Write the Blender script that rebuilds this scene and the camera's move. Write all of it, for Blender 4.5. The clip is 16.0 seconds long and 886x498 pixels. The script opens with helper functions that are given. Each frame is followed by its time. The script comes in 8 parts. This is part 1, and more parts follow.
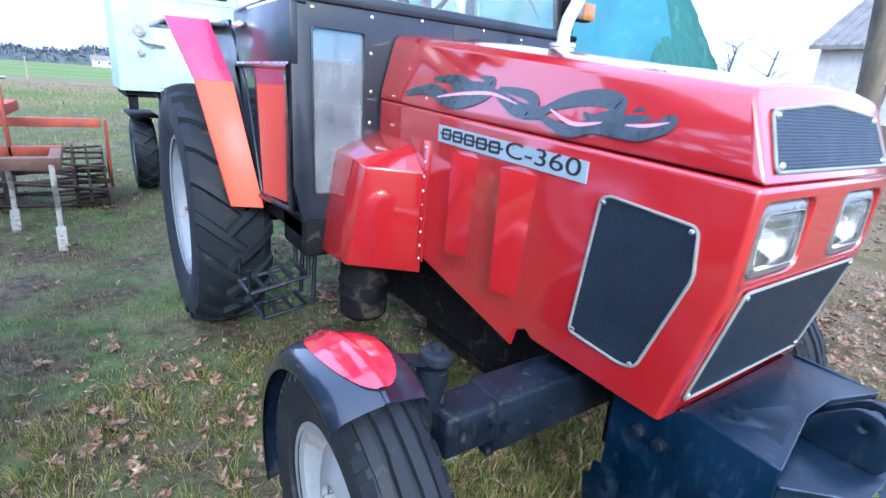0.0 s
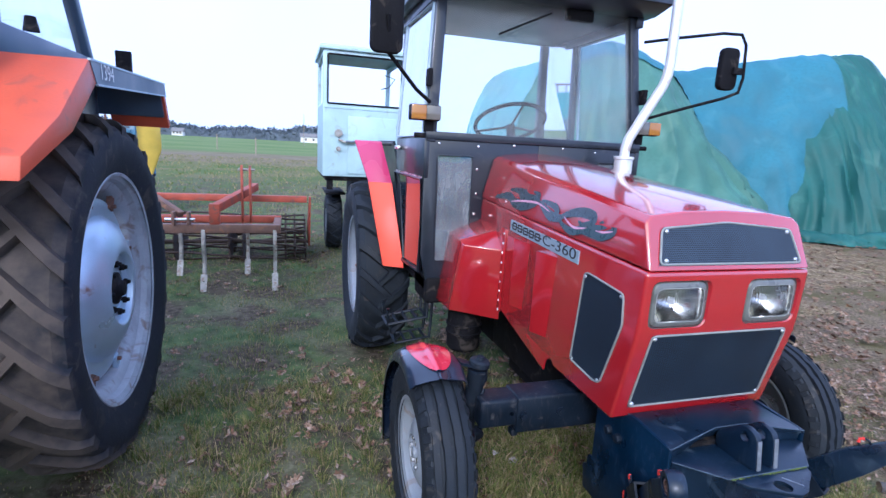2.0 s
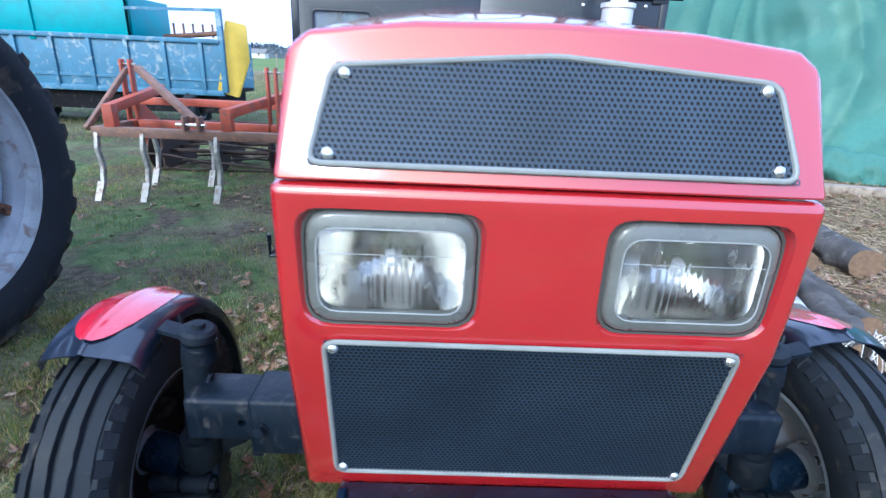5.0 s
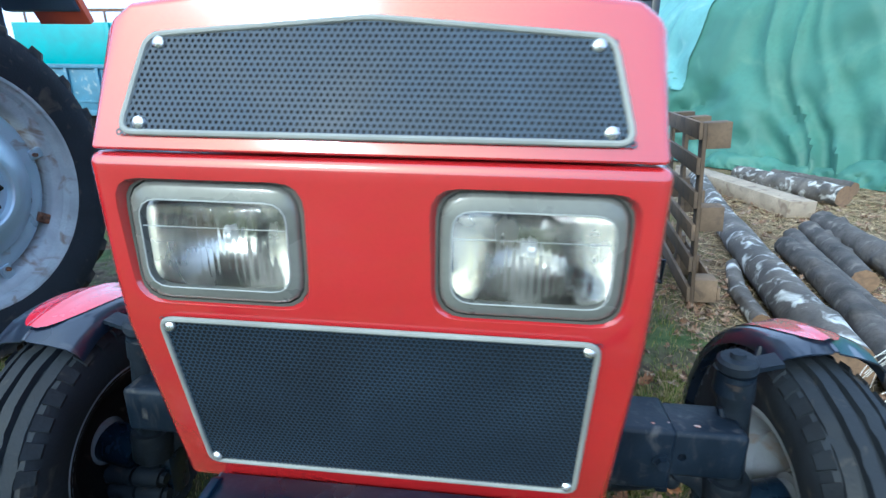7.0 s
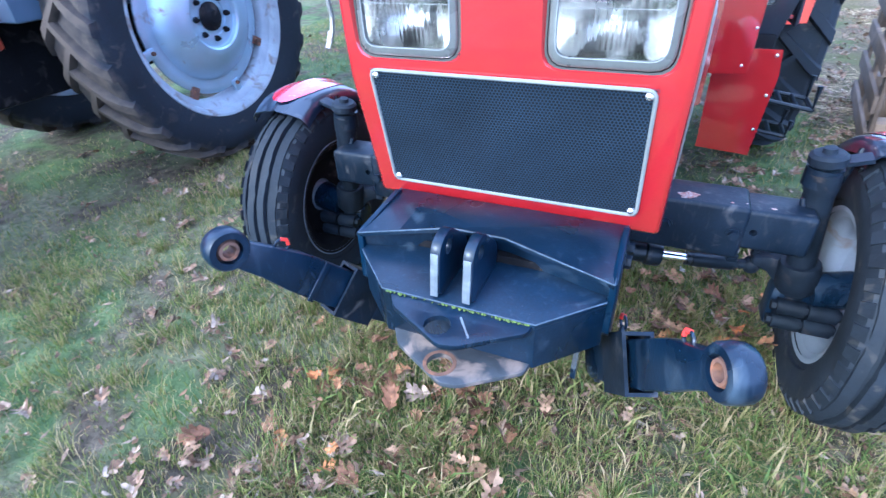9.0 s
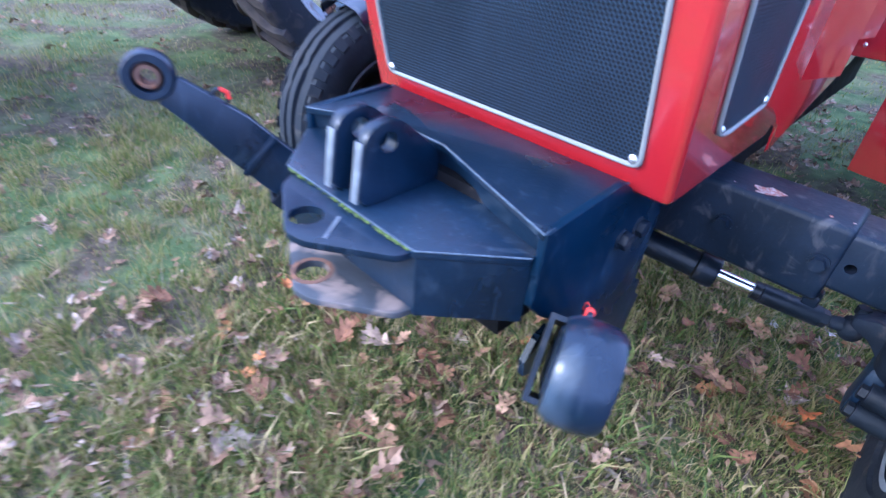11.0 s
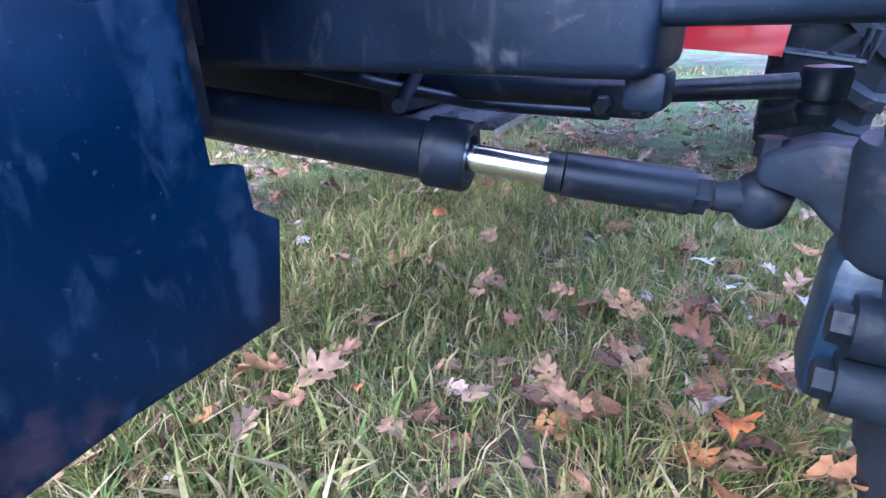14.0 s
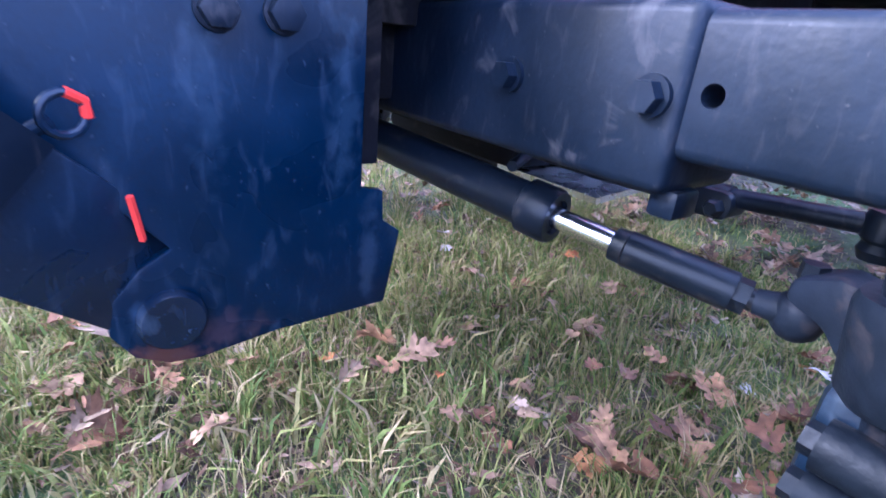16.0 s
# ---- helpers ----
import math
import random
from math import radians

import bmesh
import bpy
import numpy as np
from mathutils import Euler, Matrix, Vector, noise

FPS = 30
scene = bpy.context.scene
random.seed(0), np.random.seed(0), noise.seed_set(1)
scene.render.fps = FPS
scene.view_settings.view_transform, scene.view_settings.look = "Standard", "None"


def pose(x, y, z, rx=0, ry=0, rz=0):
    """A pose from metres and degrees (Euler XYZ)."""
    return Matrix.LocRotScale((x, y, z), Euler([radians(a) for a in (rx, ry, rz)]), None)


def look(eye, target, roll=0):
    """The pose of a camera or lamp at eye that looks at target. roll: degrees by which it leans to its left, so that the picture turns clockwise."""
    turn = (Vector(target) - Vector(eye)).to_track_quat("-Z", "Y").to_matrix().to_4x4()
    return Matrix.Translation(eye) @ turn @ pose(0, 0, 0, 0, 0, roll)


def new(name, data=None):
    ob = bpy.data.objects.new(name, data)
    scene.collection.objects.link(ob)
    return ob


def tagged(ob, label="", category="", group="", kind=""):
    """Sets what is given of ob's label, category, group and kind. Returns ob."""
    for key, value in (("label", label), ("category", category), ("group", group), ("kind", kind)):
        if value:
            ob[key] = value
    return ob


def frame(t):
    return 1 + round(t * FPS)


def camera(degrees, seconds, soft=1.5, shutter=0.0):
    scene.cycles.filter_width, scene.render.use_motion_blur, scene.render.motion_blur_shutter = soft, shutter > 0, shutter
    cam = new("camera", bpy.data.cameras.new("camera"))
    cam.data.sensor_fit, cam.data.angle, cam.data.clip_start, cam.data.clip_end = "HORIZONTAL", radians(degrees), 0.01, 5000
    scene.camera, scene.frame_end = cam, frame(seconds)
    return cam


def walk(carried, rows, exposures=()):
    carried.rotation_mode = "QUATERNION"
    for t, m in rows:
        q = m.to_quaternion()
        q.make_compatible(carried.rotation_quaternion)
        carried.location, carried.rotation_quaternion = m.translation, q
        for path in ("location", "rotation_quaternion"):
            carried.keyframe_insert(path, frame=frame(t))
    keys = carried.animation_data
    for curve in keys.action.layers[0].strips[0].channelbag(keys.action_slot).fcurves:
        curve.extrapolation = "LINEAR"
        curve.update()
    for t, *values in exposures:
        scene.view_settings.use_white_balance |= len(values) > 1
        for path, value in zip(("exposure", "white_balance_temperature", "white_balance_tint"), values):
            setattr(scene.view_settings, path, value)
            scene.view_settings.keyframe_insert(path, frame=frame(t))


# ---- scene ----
LENS = 82.5
PATH = [
    (0, (-1.3324, -0.4215, 1.3930), (-0.2227, 1.1286, 0.7881), 4.16),
    (0.5, (-1.3776, -0.5995, 1.4360), (-0.3018, 1.0009, 0.9056), 4.47),
    (1, (-1.4857, -0.8598, 1.4789), (-0.5007, 0.8124, 0.9954), 4.17),
    (1.5, (-1.4869, -1.1439, 1.5241), (-0.7384, 0.6547, 1.0714), 3.41),
    (2, (-1.4237, -1.3041, 1.6173), (-0.8439, 0.5686, 1.2215), 3.15),
    (2.5, (-1.2625, -1.1240, 1.5562), (-0.7896, 0.7719, 1.1299), 3.22),
    (3, (-1.1090, -0.9648, 1.5427), (-0.6508, 0.8910, 0.9544), 3.28),
    (3.5, (-0.8189, -0.8958, 1.4940), (-0.3551, 0.9284, 0.8181), 3.18),
    (4, (-0.4688, -0.8309, 1.4763), (-0.1880, 1.0246, 0.7848), 3.02),
    (4.2, (-0.3869, -0.7804, 1.4761), (-0.1645, 1.0776, 0.7701), 2.70),
    (6.3, (0.0284, -0.4948, 1.2577), (-0.0787, 1.4165, 0.6786), 4.07),
    (6.5, (0.0270, -0.4969, 1.2667), (-0.0605, 1.4208, 0.7060), 3.13),
    (7, (0.1496, -0.5761, 1.3450), (-0.0437, 1.3163, 0.7274), 0.85),
    (7.5, (0.2593, -0.6047, 1.3743), (-0.0071, 1.2398, 0.6485), 0.71),
    (8, (0.2652, -0.6744, 1.3791), (-0.0999, 1.0553, 0.4438), -0.01),
    (8.5, (0.2902, -0.9024, 1.3420), (-0.2348, 0.6882, 0.2492), -1.51),
    (8.7, (0.2820, -0.9539, 1.3340), (-0.3111, 0.5937, 0.2146), -2.25),
    (10.8, (0.5739, -0.7320, 1.1197), (-0.5485, 0.4958, 0.0094), 3.39),
    (11, (0.5594, -0.6364, 1.0710), (-0.5586, 0.5580, -0.0795), 4.55),
    (11.5, (0.5874, -0.3958, 0.9651), (-0.4390, 0.8463, -0.2195), 3.66),
    (12, (0.6766, -0.1765, 0.8531), (-0.3320, 1.1672, -0.2318), -0.14),
    (12.5, (0.5754, -0.0079, 0.6926), (-0.3542, 1.4997, -0.2365), 1.65),
    (13, (0.5521, 0.0190, 0.6124), (-0.4323, 1.5376, -0.2389), 1.69),
    (13.5, (0.5811, 0.0234, 0.5424), (-0.3857, 1.5470, -0.3201), 0.79),
    (14, (0.6220, 0.0115, 0.5378), (-0.3418, 1.5625, -0.2780), -1.60),
    (14.5, (0.6689, 0.0104, 0.5565), (-0.3203, 1.5685, -0.2141), -1.44),
    (15, (0.7222, -0.0205, 0.5706), (-0.5211, 1.3770, -0.1375), 4.45),
    (15.5, (0.7660, -0.0194, 0.5722), (-0.6058, 1.2075, -0.2106), 5.56),
    (16, (0.7791, -0.0282, 0.6066), (-0.6785, 1.1120, -0.1519), 5.50),
]
cam = camera(LENS, 16.0, soft=1.4, shutter=0.42)
walk(cam, [(t, look(eye, target, roll)) for t, eye, target, roll in PATH],
     exposures=[(0, 1.2, 4320, 17), (0.5, 1.14, 4310, 22), (1, 0.7, 4270, 20), (1.5, 0.58, 4270, 22), (2, 0.46, 4320, 23), (2.5, 0.24, 4390, 26), (3, 0.85, 4310, 18), (3.6, 1, 4230, 18), (4.2, 0.9, 4210, 11), (6.3, 0.75, 4270, 18), (7.2, 0.75, 4300, 1), (8, 1.13, 4170, 7), (8.7, 1.63, 3970, 14), (10.8, 1.5, 4010, 27), (11.5, 1.74, 4150, 22), (12, 2.05, 4110, 20), (12.6, 2.55, 4090, 16), (13.2, 2.84, 4050, 17), (13.8, 2.6, 4050, 26), (15, 2.3, 4100, 28), (16, 2.27, 4090, 34)])

# ---- light: a bright overcast winter sky with a low veiled sun ----
SUN_ELEV, SUN_AZ = 30.0, 205.0
world = bpy.data.worlds.new("sky")
scene.world = world
world.use_nodes = True
wn, wl = world.node_tree.nodes, world.node_tree.links
wn.clear()
sky = wn.new("ShaderNodeTexSky")
sky.sky_type, sky.sun_disc = "NISHITA", False
sky.sun_elevation, sky.sun_rotation = radians(SUN_ELEV), radians(SUN_AZ)
sky.air_density, sky.dust_density = 1.0, 2.0
cloud_noise = wn.new("ShaderNodeTexNoise")
cloud_noise.inputs["Scale"].default_value, cloud_noise.inputs["Detail"].default_value = 2.2, 5
cloud_ramp = wn.new("ShaderNodeMapRange")
cloud_ramp.inputs["From Min"].default_value, cloud_ramp.inputs["From Max"].default_value = 0.3, 0.6
cloud_ramp.inputs["To Min"].default_value, cloud_ramp.inputs["To Max"].default_value = 0.92, 1.0
veil = wn.new("ShaderNodeMix")
veil.data_type = "RGBA"
veil.inputs["B"].default_value = (9.8, 9.7, 9.9, 1)
background = wn.new("ShaderNodeBackground")
background.inputs["Strength"].default_value = 0.1
wout = wn.new("ShaderNodeOutputWorld")
wcoord = wn.new("ShaderNodeTexCoord")
wl.new(wcoord.outputs["Generated"], cloud_noise.inputs["Vector"])
wl.new(cloud_noise.outputs["Fac"], cloud_ramp.inputs["Value"])
wl.new(cloud_ramp.outputs["Result"], veil.inputs["Factor"])
wl.new(sky.outputs["Color"], veil.inputs["A"])
# the veil is brighter towards the hidden sun
az, el = radians(SUN_AZ), radians(SUN_ELEV)
sun_way = Vector((math.sin(az) * math.cos(el), math.cos(az) * math.cos(el), math.sin(el)))
toward = wn.new("ShaderNodeVectorMath")
toward.operation = "DOT_PRODUCT"
toward.inputs[1].default_value = sun_way
facing, glow, aureole = wn.new("ShaderNodeMapRange"), wn.new("ShaderNodeMath"), wn.new("ShaderNodeMix")
facing.inputs["From Min"].default_value, facing.inputs["From Max"].default_value = 0.0, 1.0
glow.operation = "POWER"
glow.inputs[1].default_value = 6.0
aureole.data_type, aureole.blend_type, aureole.clamp_result = "RGBA", "ADD", False
aureole.inputs["B"].default_value = (25.0, 18.6, 4.2, 1)
wl.new(wcoord.outputs["Generated"], toward.inputs[0])
wl.new(toward.outputs["Value"], facing.inputs["Value"])
wl.new(facing.outputs["Result"], glow.inputs[0])
wl.new(glow.outputs["Value"], aureole.inputs["Factor"])
wl.new(veil.outputs["Result"], aureole.inputs["A"])
wl.new(aureole.outputs["Result"], background.inputs["Color"])
wl.new(background.outputs["Background"], wout.inputs["Surface"])
sun = new("sun", bpy.data.lights.new("sun", "SUN"))
sun.data.energy, sun.data.angle, sun.data.color = 1.65, radians(11), (1.0, 0.82, 0.61)
sun.matrix_world = look(sun_way * 50, (0, 0, 0))


# ---- materials ----
def material(name, base, rough=0.5, metal=0.0, vary=0.25, dirt=None, dirt_amount=0.0, scale=6.0, grain=60.0, bump=0.15,
             coat=0.0, per_object=0.0, stretch=(1, 1, 1), rough_vary=0.1, spec=0.5, scuff=None):
    """A procedural surface: base colour with stains at two scales, optional dirt patches, and fine relief."""
    m = bpy.data.materials.new(name)
    m.use_nodes = True
    n, l = m.node_tree.nodes, m.node_tree.links
    bsdf = n["Principled BSDF"]
    co, mp = n.new("ShaderNodeTexCoord"), n.new("ShaderNodeMapping")
    mp.inputs["Scale"].default_value = stretch
    l.new(co.outputs["Object"], mp.inputs["Vector"])

    def noise_tex(s, detail, distortion=0.0):
        t = n.new("ShaderNodeTexNoise")
        t.inputs["Scale"].default_value, t.inputs["Detail"].default_value = s, detail
        t.inputs["Distortion"].default_value = distortion
        l.new(mp.outputs["Vector"], t.inputs["Vector"])
        return t.outputs["Fac"]

    def mix(a, b, fac):
        x = n.new("ShaderNodeMix")
        x.data_type = "RGBA"
        for key, v in (("A", a), ("B", b)):
            if isinstance(v, tuple):
                x.inputs[key].default_value = (*v, 1)
            else:
                l.new(v, x.inputs[key])
        if isinstance(fac, float):
            x.inputs["Factor"].default_value = fac
        else:
            l.new(fac, x.inputs["Factor"])
        return x.outputs["Result"]

    def remap(v, a, b, c, d):
        r = n.new("ShaderNodeMapRange")
        for key, val in zip(("From Min", "From Max", "To Min", "To Max"), (a, b, c, d)):
            r.inputs[key].default_value = val
        l.new(v, r.inputs["Value"])
        return r.outputs["Result"]

    large, small = noise_tex(scale, 4, 0.4), noise_tex(grain, 3)
    light = tuple(min(1, c * (1 + vary)) for c in base)
    dark = tuple(c * (1 - vary) for c in base)
    colour = mix(dark, light, remap(large, 0.3, 0.7, 0, 1))
    colour = mix(colour, tuple(c * (1 - vary * 0.8) for c in base), remap(small, 0.45, 0.8, 0, 0.6))
    if per_object:
        info = n.new("ShaderNodeObjectInfo")
        hsv = n.new("ShaderNodeHueSaturation")
        l.new(remap(info.outputs["Random"], 0, 1, 1 - per_object, 1 + per_object), hsv.inputs["Value"])
        l.new(colour, hsv.inputs["Color"])
        colour = hsv.outputs["Color"]
    rough_out = remap(large, 0.3, 0.7, max(0.02, rough - rough_vary), min(1, rough + rough_vary))
    if dirt:
        patches = remap(noise_tex(scale * 1.7, 6, 0.8), 0.62 - dirt_amount * 0.4, 0.74 - dirt_amount * 0.3, 0, 0.9)
        colour = mix(colour, dirt, patches)
    if scuff:
        # small chips and specks, and fine vertical wipe marks
        colour = mix(colour, scuff, remap(noise_tex(150, 2), 0.69, 0.78, 0, 0.25))
        wipe, long_map = n.new("ShaderNodeTexNoise"), n.new("ShaderNodeMapping")
        long_map.inputs["Scale"].default_value = (1, 1, 0.3)
        wipe.inputs["Scale"].default_value, wipe.inputs["Detail"].default_value, wipe.inputs["Distortion"].default_value = 60, 6, 0.8
        l.new(co.outputs["Object"], long_map.inputs["Vector"])
        l.new(long_map.outputs["Vector"], wipe.inputs["Vector"])
        colour = mix(colour, scuff, remap(wipe.outputs["Fac"], 0.56, 0.82, 0, 0.22))
    l.new(colour, bsdf.inputs["Base Color"])
    l.new(rough_out, bsdf.inputs["Roughness"])
    bsdf.inputs["Metallic"].default_value = metal
    bsdf.inputs["Specular IOR Level"].default_value = spec
    if coat:
        bsdf.inputs["Coat Weight"].default_value, bsdf.inputs["Coat Roughness"].default_value = coat, 0.06
        bsdf.inputs["Coat IOR"].default_value = 1.75 if coat == 1.0 else 1.5
    if bump:
        b = n.new("ShaderNodeBump")
        b.inputs["Strength"].default_value, b.inputs["Distance"].default_value = bump, 0.004
        l.new(small, b.inputs["Height"])
        l.new(b.outputs["Normal"], bsdf.inputs["Normal"])
    return m


def stained(m, spots):
    """Soft uneven stains and scrapes at places of their own: (centre, reach, colour, strength)."""
    n, l = m.node_tree.nodes, m.node_tree.links
    bsdf = n["Principled BSDF"]
    colour = bsdf.inputs["Base Color"].links[0].from_socket
    place = n.new("ShaderNodeNewGeometry")
    rag = n.new("ShaderNodeTexNoise")
    rag.inputs["Scale"].default_value, rag.inputs["Detail"].default_value = 55, 5
    l.new(place.outputs["Position"], rag.inputs["Vector"])
    for centre, reach, tone, strength in spots:
        off, div, size = n.new("ShaderNodeVectorMath"), n.new("ShaderNodeVectorMath"), n.new("ShaderNodeVectorMath")
        off.operation, div.operation, size.operation = "SUBTRACT", "DIVIDE", "LENGTH"
        off.inputs[1].default_value, div.inputs[1].default_value = centre, reach
        l.new(place.outputs["Position"], off.inputs[0])
        l.new(off.outputs["Vector"], div.inputs[0])
        l.new(div.outputs["Vector"], size.inputs[0])
        add = n.new("ShaderNodeMath")
        add.operation = "MULTIPLY_ADD"
        add.inputs[1].default_value = 2.6
        l.new(rag.outputs["Fac"], add.inputs[0])
        l.new(size.outputs["Value"], add.inputs[2])
        fade, mixed = n.new("ShaderNodeMapRange"), n.new("ShaderNodeMix")
        for key, val in zip(("From Min", "From Max", "To Min", "To Max"), (1.5, 2.3, strength, 0.0)):
            fade.inputs[key].default_value = val
        l.new(add.outputs["Value"], fade.inputs["Value"])
        mixed.data_type = "RGBA"
        mixed.inputs["B"].default_value = (*tone, 1)
        l.new(fade.outputs["Result"], mixed.inputs["Factor"])
        l.new(colour, mixed.inputs["A"])
        colour = mixed.outputs["Result"]
    l.new(colour, bsdf.inputs["Base Color"])
    return m


def muddy_tread(m, r0, r1, mud):
    """Cakes mud on a tyre's tread, from the radius r0 of its shoulder outwards."""
    n, l = m.node_tree.nodes, m.node_tree.links
    bsdf = n["Principled BSDF"]
    colour = bsdf.inputs["Base Color"].links[0].from_socket
    co, flat, size = n.new("ShaderNodeTexCoord"), n.new("ShaderNodeVectorMath"), n.new("ShaderNodeVectorMath")
    flat.operation, size.operation = "MULTIPLY", "LENGTH"
    flat.inputs[1].default_value = (0, 1, 1)
    l.new(co.outputs["Object"], flat.inputs[0])
    l.new(flat.outputs["Vector"], size.inputs[0])
    clod, wob, edge, mixed = n.new("ShaderNodeTexNoise"), n.new("ShaderNodeMath"), n.new("ShaderNodeMapRange"), n.new("ShaderNodeMix")
    clod.inputs["Scale"].default_value, clod.inputs["Detail"].default_value = 16, 6
    l.new(co.outputs["Object"], clod.inputs["Vector"])
    wob.operation = "MULTIPLY_ADD"
    wob.inputs[1].default_value = 0.14
    l.new(clod.outputs["Fac"], wob.inputs[0])
    l.new(size.outputs["Value"], wob.inputs[2])
    for key, v in zip(("From Min", "From Max", "To Min", "To Max"), (r0 + 0.07, r1 + 0.07, 0.0, 0.85)):
        edge.inputs[key].default_value = v
    l.new(wob.outputs[0], edge.inputs["Value"])
    mixed.data_type = "RGBA"
    l.new(edge.outputs["Result"], mixed.inputs["Factor"])
    l.new(colour, mixed.inputs["A"])
    mixed.inputs["B"].default_value = (*mud, 1)
    l.new(mixed.outputs["Result"], bsdf.inputs["Base Color"])
    return m


def glass_material(name, tint, rough=0.03, dust=0.0):
    """Thin window glass: mostly clear, with a mirror-like sheen and a film of dust."""
    m = bpy.data.materials.new(name)
    m.use_nodes = True
    n, l = m.node_tree.nodes, m.node_tree.links
    n.remove(n["Principled BSDF"])
    clear, gloss = n.new("ShaderNodeBsdfTransparent"), n.new("ShaderNodeBsdfGlossy")
    clear.inputs["Color"].default_value = (*tint, 1)
    gloss.inputs["Roughness"].default_value = rough
    fres, mixer = n.new("ShaderNodeFresnel"), n.new("ShaderNodeMixShader")
    fres.inputs["IOR"].default_value = 1.5
    l.new(fres.outputs["Fac"], mixer.inputs["Fac"])
    l.new(clear.outputs["BSDF"], mixer.inputs[1])
    l.new(gloss.outputs["BSDF"], mixer.inputs[2])
    film, both = n.new("ShaderNodeBsdfDiffuse"), n.new("ShaderNodeMixShader")
    film.inputs["Color"].default_value = (0.55, 0.58, 0.6, 1)
    smear, amount = n.new("ShaderNodeTexNoise"), n.new("ShaderNodeMapRange")
    smear.inputs["Scale"].default_value, smear.inputs["Detail"].default_value = 3.5, 5
    for key, v in zip(("From Min", "From Max", "To Min", "To Max"), (0.3, 0.7, 0.55 * dust, 1.45 * dust)):
        amount.inputs[key].default_value = v
    l.new(smear.outputs["Fac"], amount.inputs["Value"])
    l.new(amount.outputs["Result"], both.inputs["Fac"])
    l.new(mixer.outputs["Shader"], both.inputs[1])
    l.new(film.outputs["BSDF"], both.inputs[2])
    l.new(both.outputs["Shader"], n["Material Output"].inputs["Surface"])
    return m


RED = material("red_paint", (0.335, 0.012, 0.0145), 0.18, vary=0.07, scale=3, grain=220, bump=0.012, coat=1.0, spec=0.7, rough_vary=0.05, dirt=(0.33, 0.016, 0.024), dirt_amount=0.1)
OVAL_RED = material("red_oval_paint", (0.50, 0.012, 0.035), 0.25, vary=0.06, scale=8, grain=200, bump=0.02, coat=1.0)
RED_FLUO = material("orange_red_reflective_paint", (0.85, 0.085, 0.03), 0.5, vary=0.06, scale=4, grain=200, bump=0.02, coat=0.0)
# red paint with the sky's pink reflection mixed into its colour
PINK_RED = material("red_paint_sky_tint", (0.45, 0.03, 0.12), 0.25, vary=0.06, scale=4, grain=200, bump=0.02, coat=0.5)
NAVY = material("dark_blue_black_paint", (0.005, 0.0125, 0.028), 0.31, vary=0.5, scale=5, grain=150, bump=0.08, spec=0.42, dirt=(0.045, 0.062, 0.088), dirt_amount=0.03, rough_vary=0.12, scuff=(0.09, 0.12, 0.17))
FENDER_PAINT = material("blue_black_gloss_paint", (0.008, 0.014, 0.030), 0.3, vary=0.25, scale=7, grain=150, bump=0.04, coat=0.8, dirt=(0.05, 0.055, 0.065), dirt_amount=0.03)
AXLE_PAINT = material("dusty_dark_axle_paint", (0.006, 0.0105, 0.020), 0.45, vary=0.35, scale=9, grain=110, bump=0.12, spec=0.24, dirt=(0.07, 0.068, 0.07), dirt_amount=0.02, rough_vary=0.14, scuff=(0.13, 0.12, 0.115))
CASTING = material("dirty_iron_casting", (0.010, 0.014, 0.022), 0.55, vary=0.45, scale=12, grain=70, bump=0.4, spec=0.2, dirt=(0.045, 0.038, 0.036), dirt_amount=0.03, rough_vary=0.15)
BLACK_IRON = material("satin_black_iron", (0.007, 0.011, 0.018), 0.4, vary=0.3, scale=14, grain=110, bump=0.08, spec=0.28, dirt=(0.05, 0.045, 0.04), dirt_amount=0.05)
RIM_GREY = material("dull_grey_rim_paint", (0.33, 0.36, 0.40), 0.5, vary=0.2, scale=6, grain=90, bump=0.1, dirt=(0.17, 0.13, 0.10), dirt_amount=0.14)
CHARCOAL = material("charcoal_cab_paint", (0.014, 0.0185, 0.029), 0.38, vary=0.25, scale=5, grain=120, bump=0.05, coat=0.3, spec=0.45, dirt=(0.05, 0.048, 0.05), dirt_amount=-0.04, scuff=(0.06, 0.06, 0.065))
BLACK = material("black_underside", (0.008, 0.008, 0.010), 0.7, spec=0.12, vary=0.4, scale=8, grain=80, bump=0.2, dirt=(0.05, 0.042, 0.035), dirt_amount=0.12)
TYRE = material("worn_tyre_rubber", (0.011, 0.015, 0.022), 0.72, vary=0.35, scale=9, grain=90, bump=0.3, spec=0.36, dirt=(0.06, 0.054, 0.047), dirt_amount=0.05)
TYRE_MUD = muddy_tread(material("muddy_tyre_rubber", (0.014, 0.017, 0.024), 0.75, vary=0.3, scale=7, grain=90, bump=0.3, spec=0.28, dirt=(0.06, 0.052, 0.045), dirt_amount=0.08), 0.75, 0.83, (0.10, 0.080, 0.062))
RIM = material("grey_white_rim_paint", (0.24, 0.265, 0.30), 0.45, vary=0.12, scale=6, grain=120, bump=0.05, dirt=(0.2, 0.16, 0.13), dirt_amount=0.1)
RIM_BLUE = material("silver_blue_rim_paint", (0.46, 0.56, 0.68), 0.36, metal=0.55, vary=0.10, scale=5, grain=140, bump=0.05, dirt=(0.24, 0.14, 0.09), dirt_amount=-0.02)
TRIM = material("grey_rubber_trim", (0.22, 0.23, 0.22), 0.5, vary=0.15, scale=12, grain=150, bump=0.05)
MESH_STEEL = material("blue_grey_perforated_steel", (0.040, 0.056, 0.085), 0.5, metal=0.0, spec=0.25, vary=0.2, scale=9, grain=200, bump=0.03)
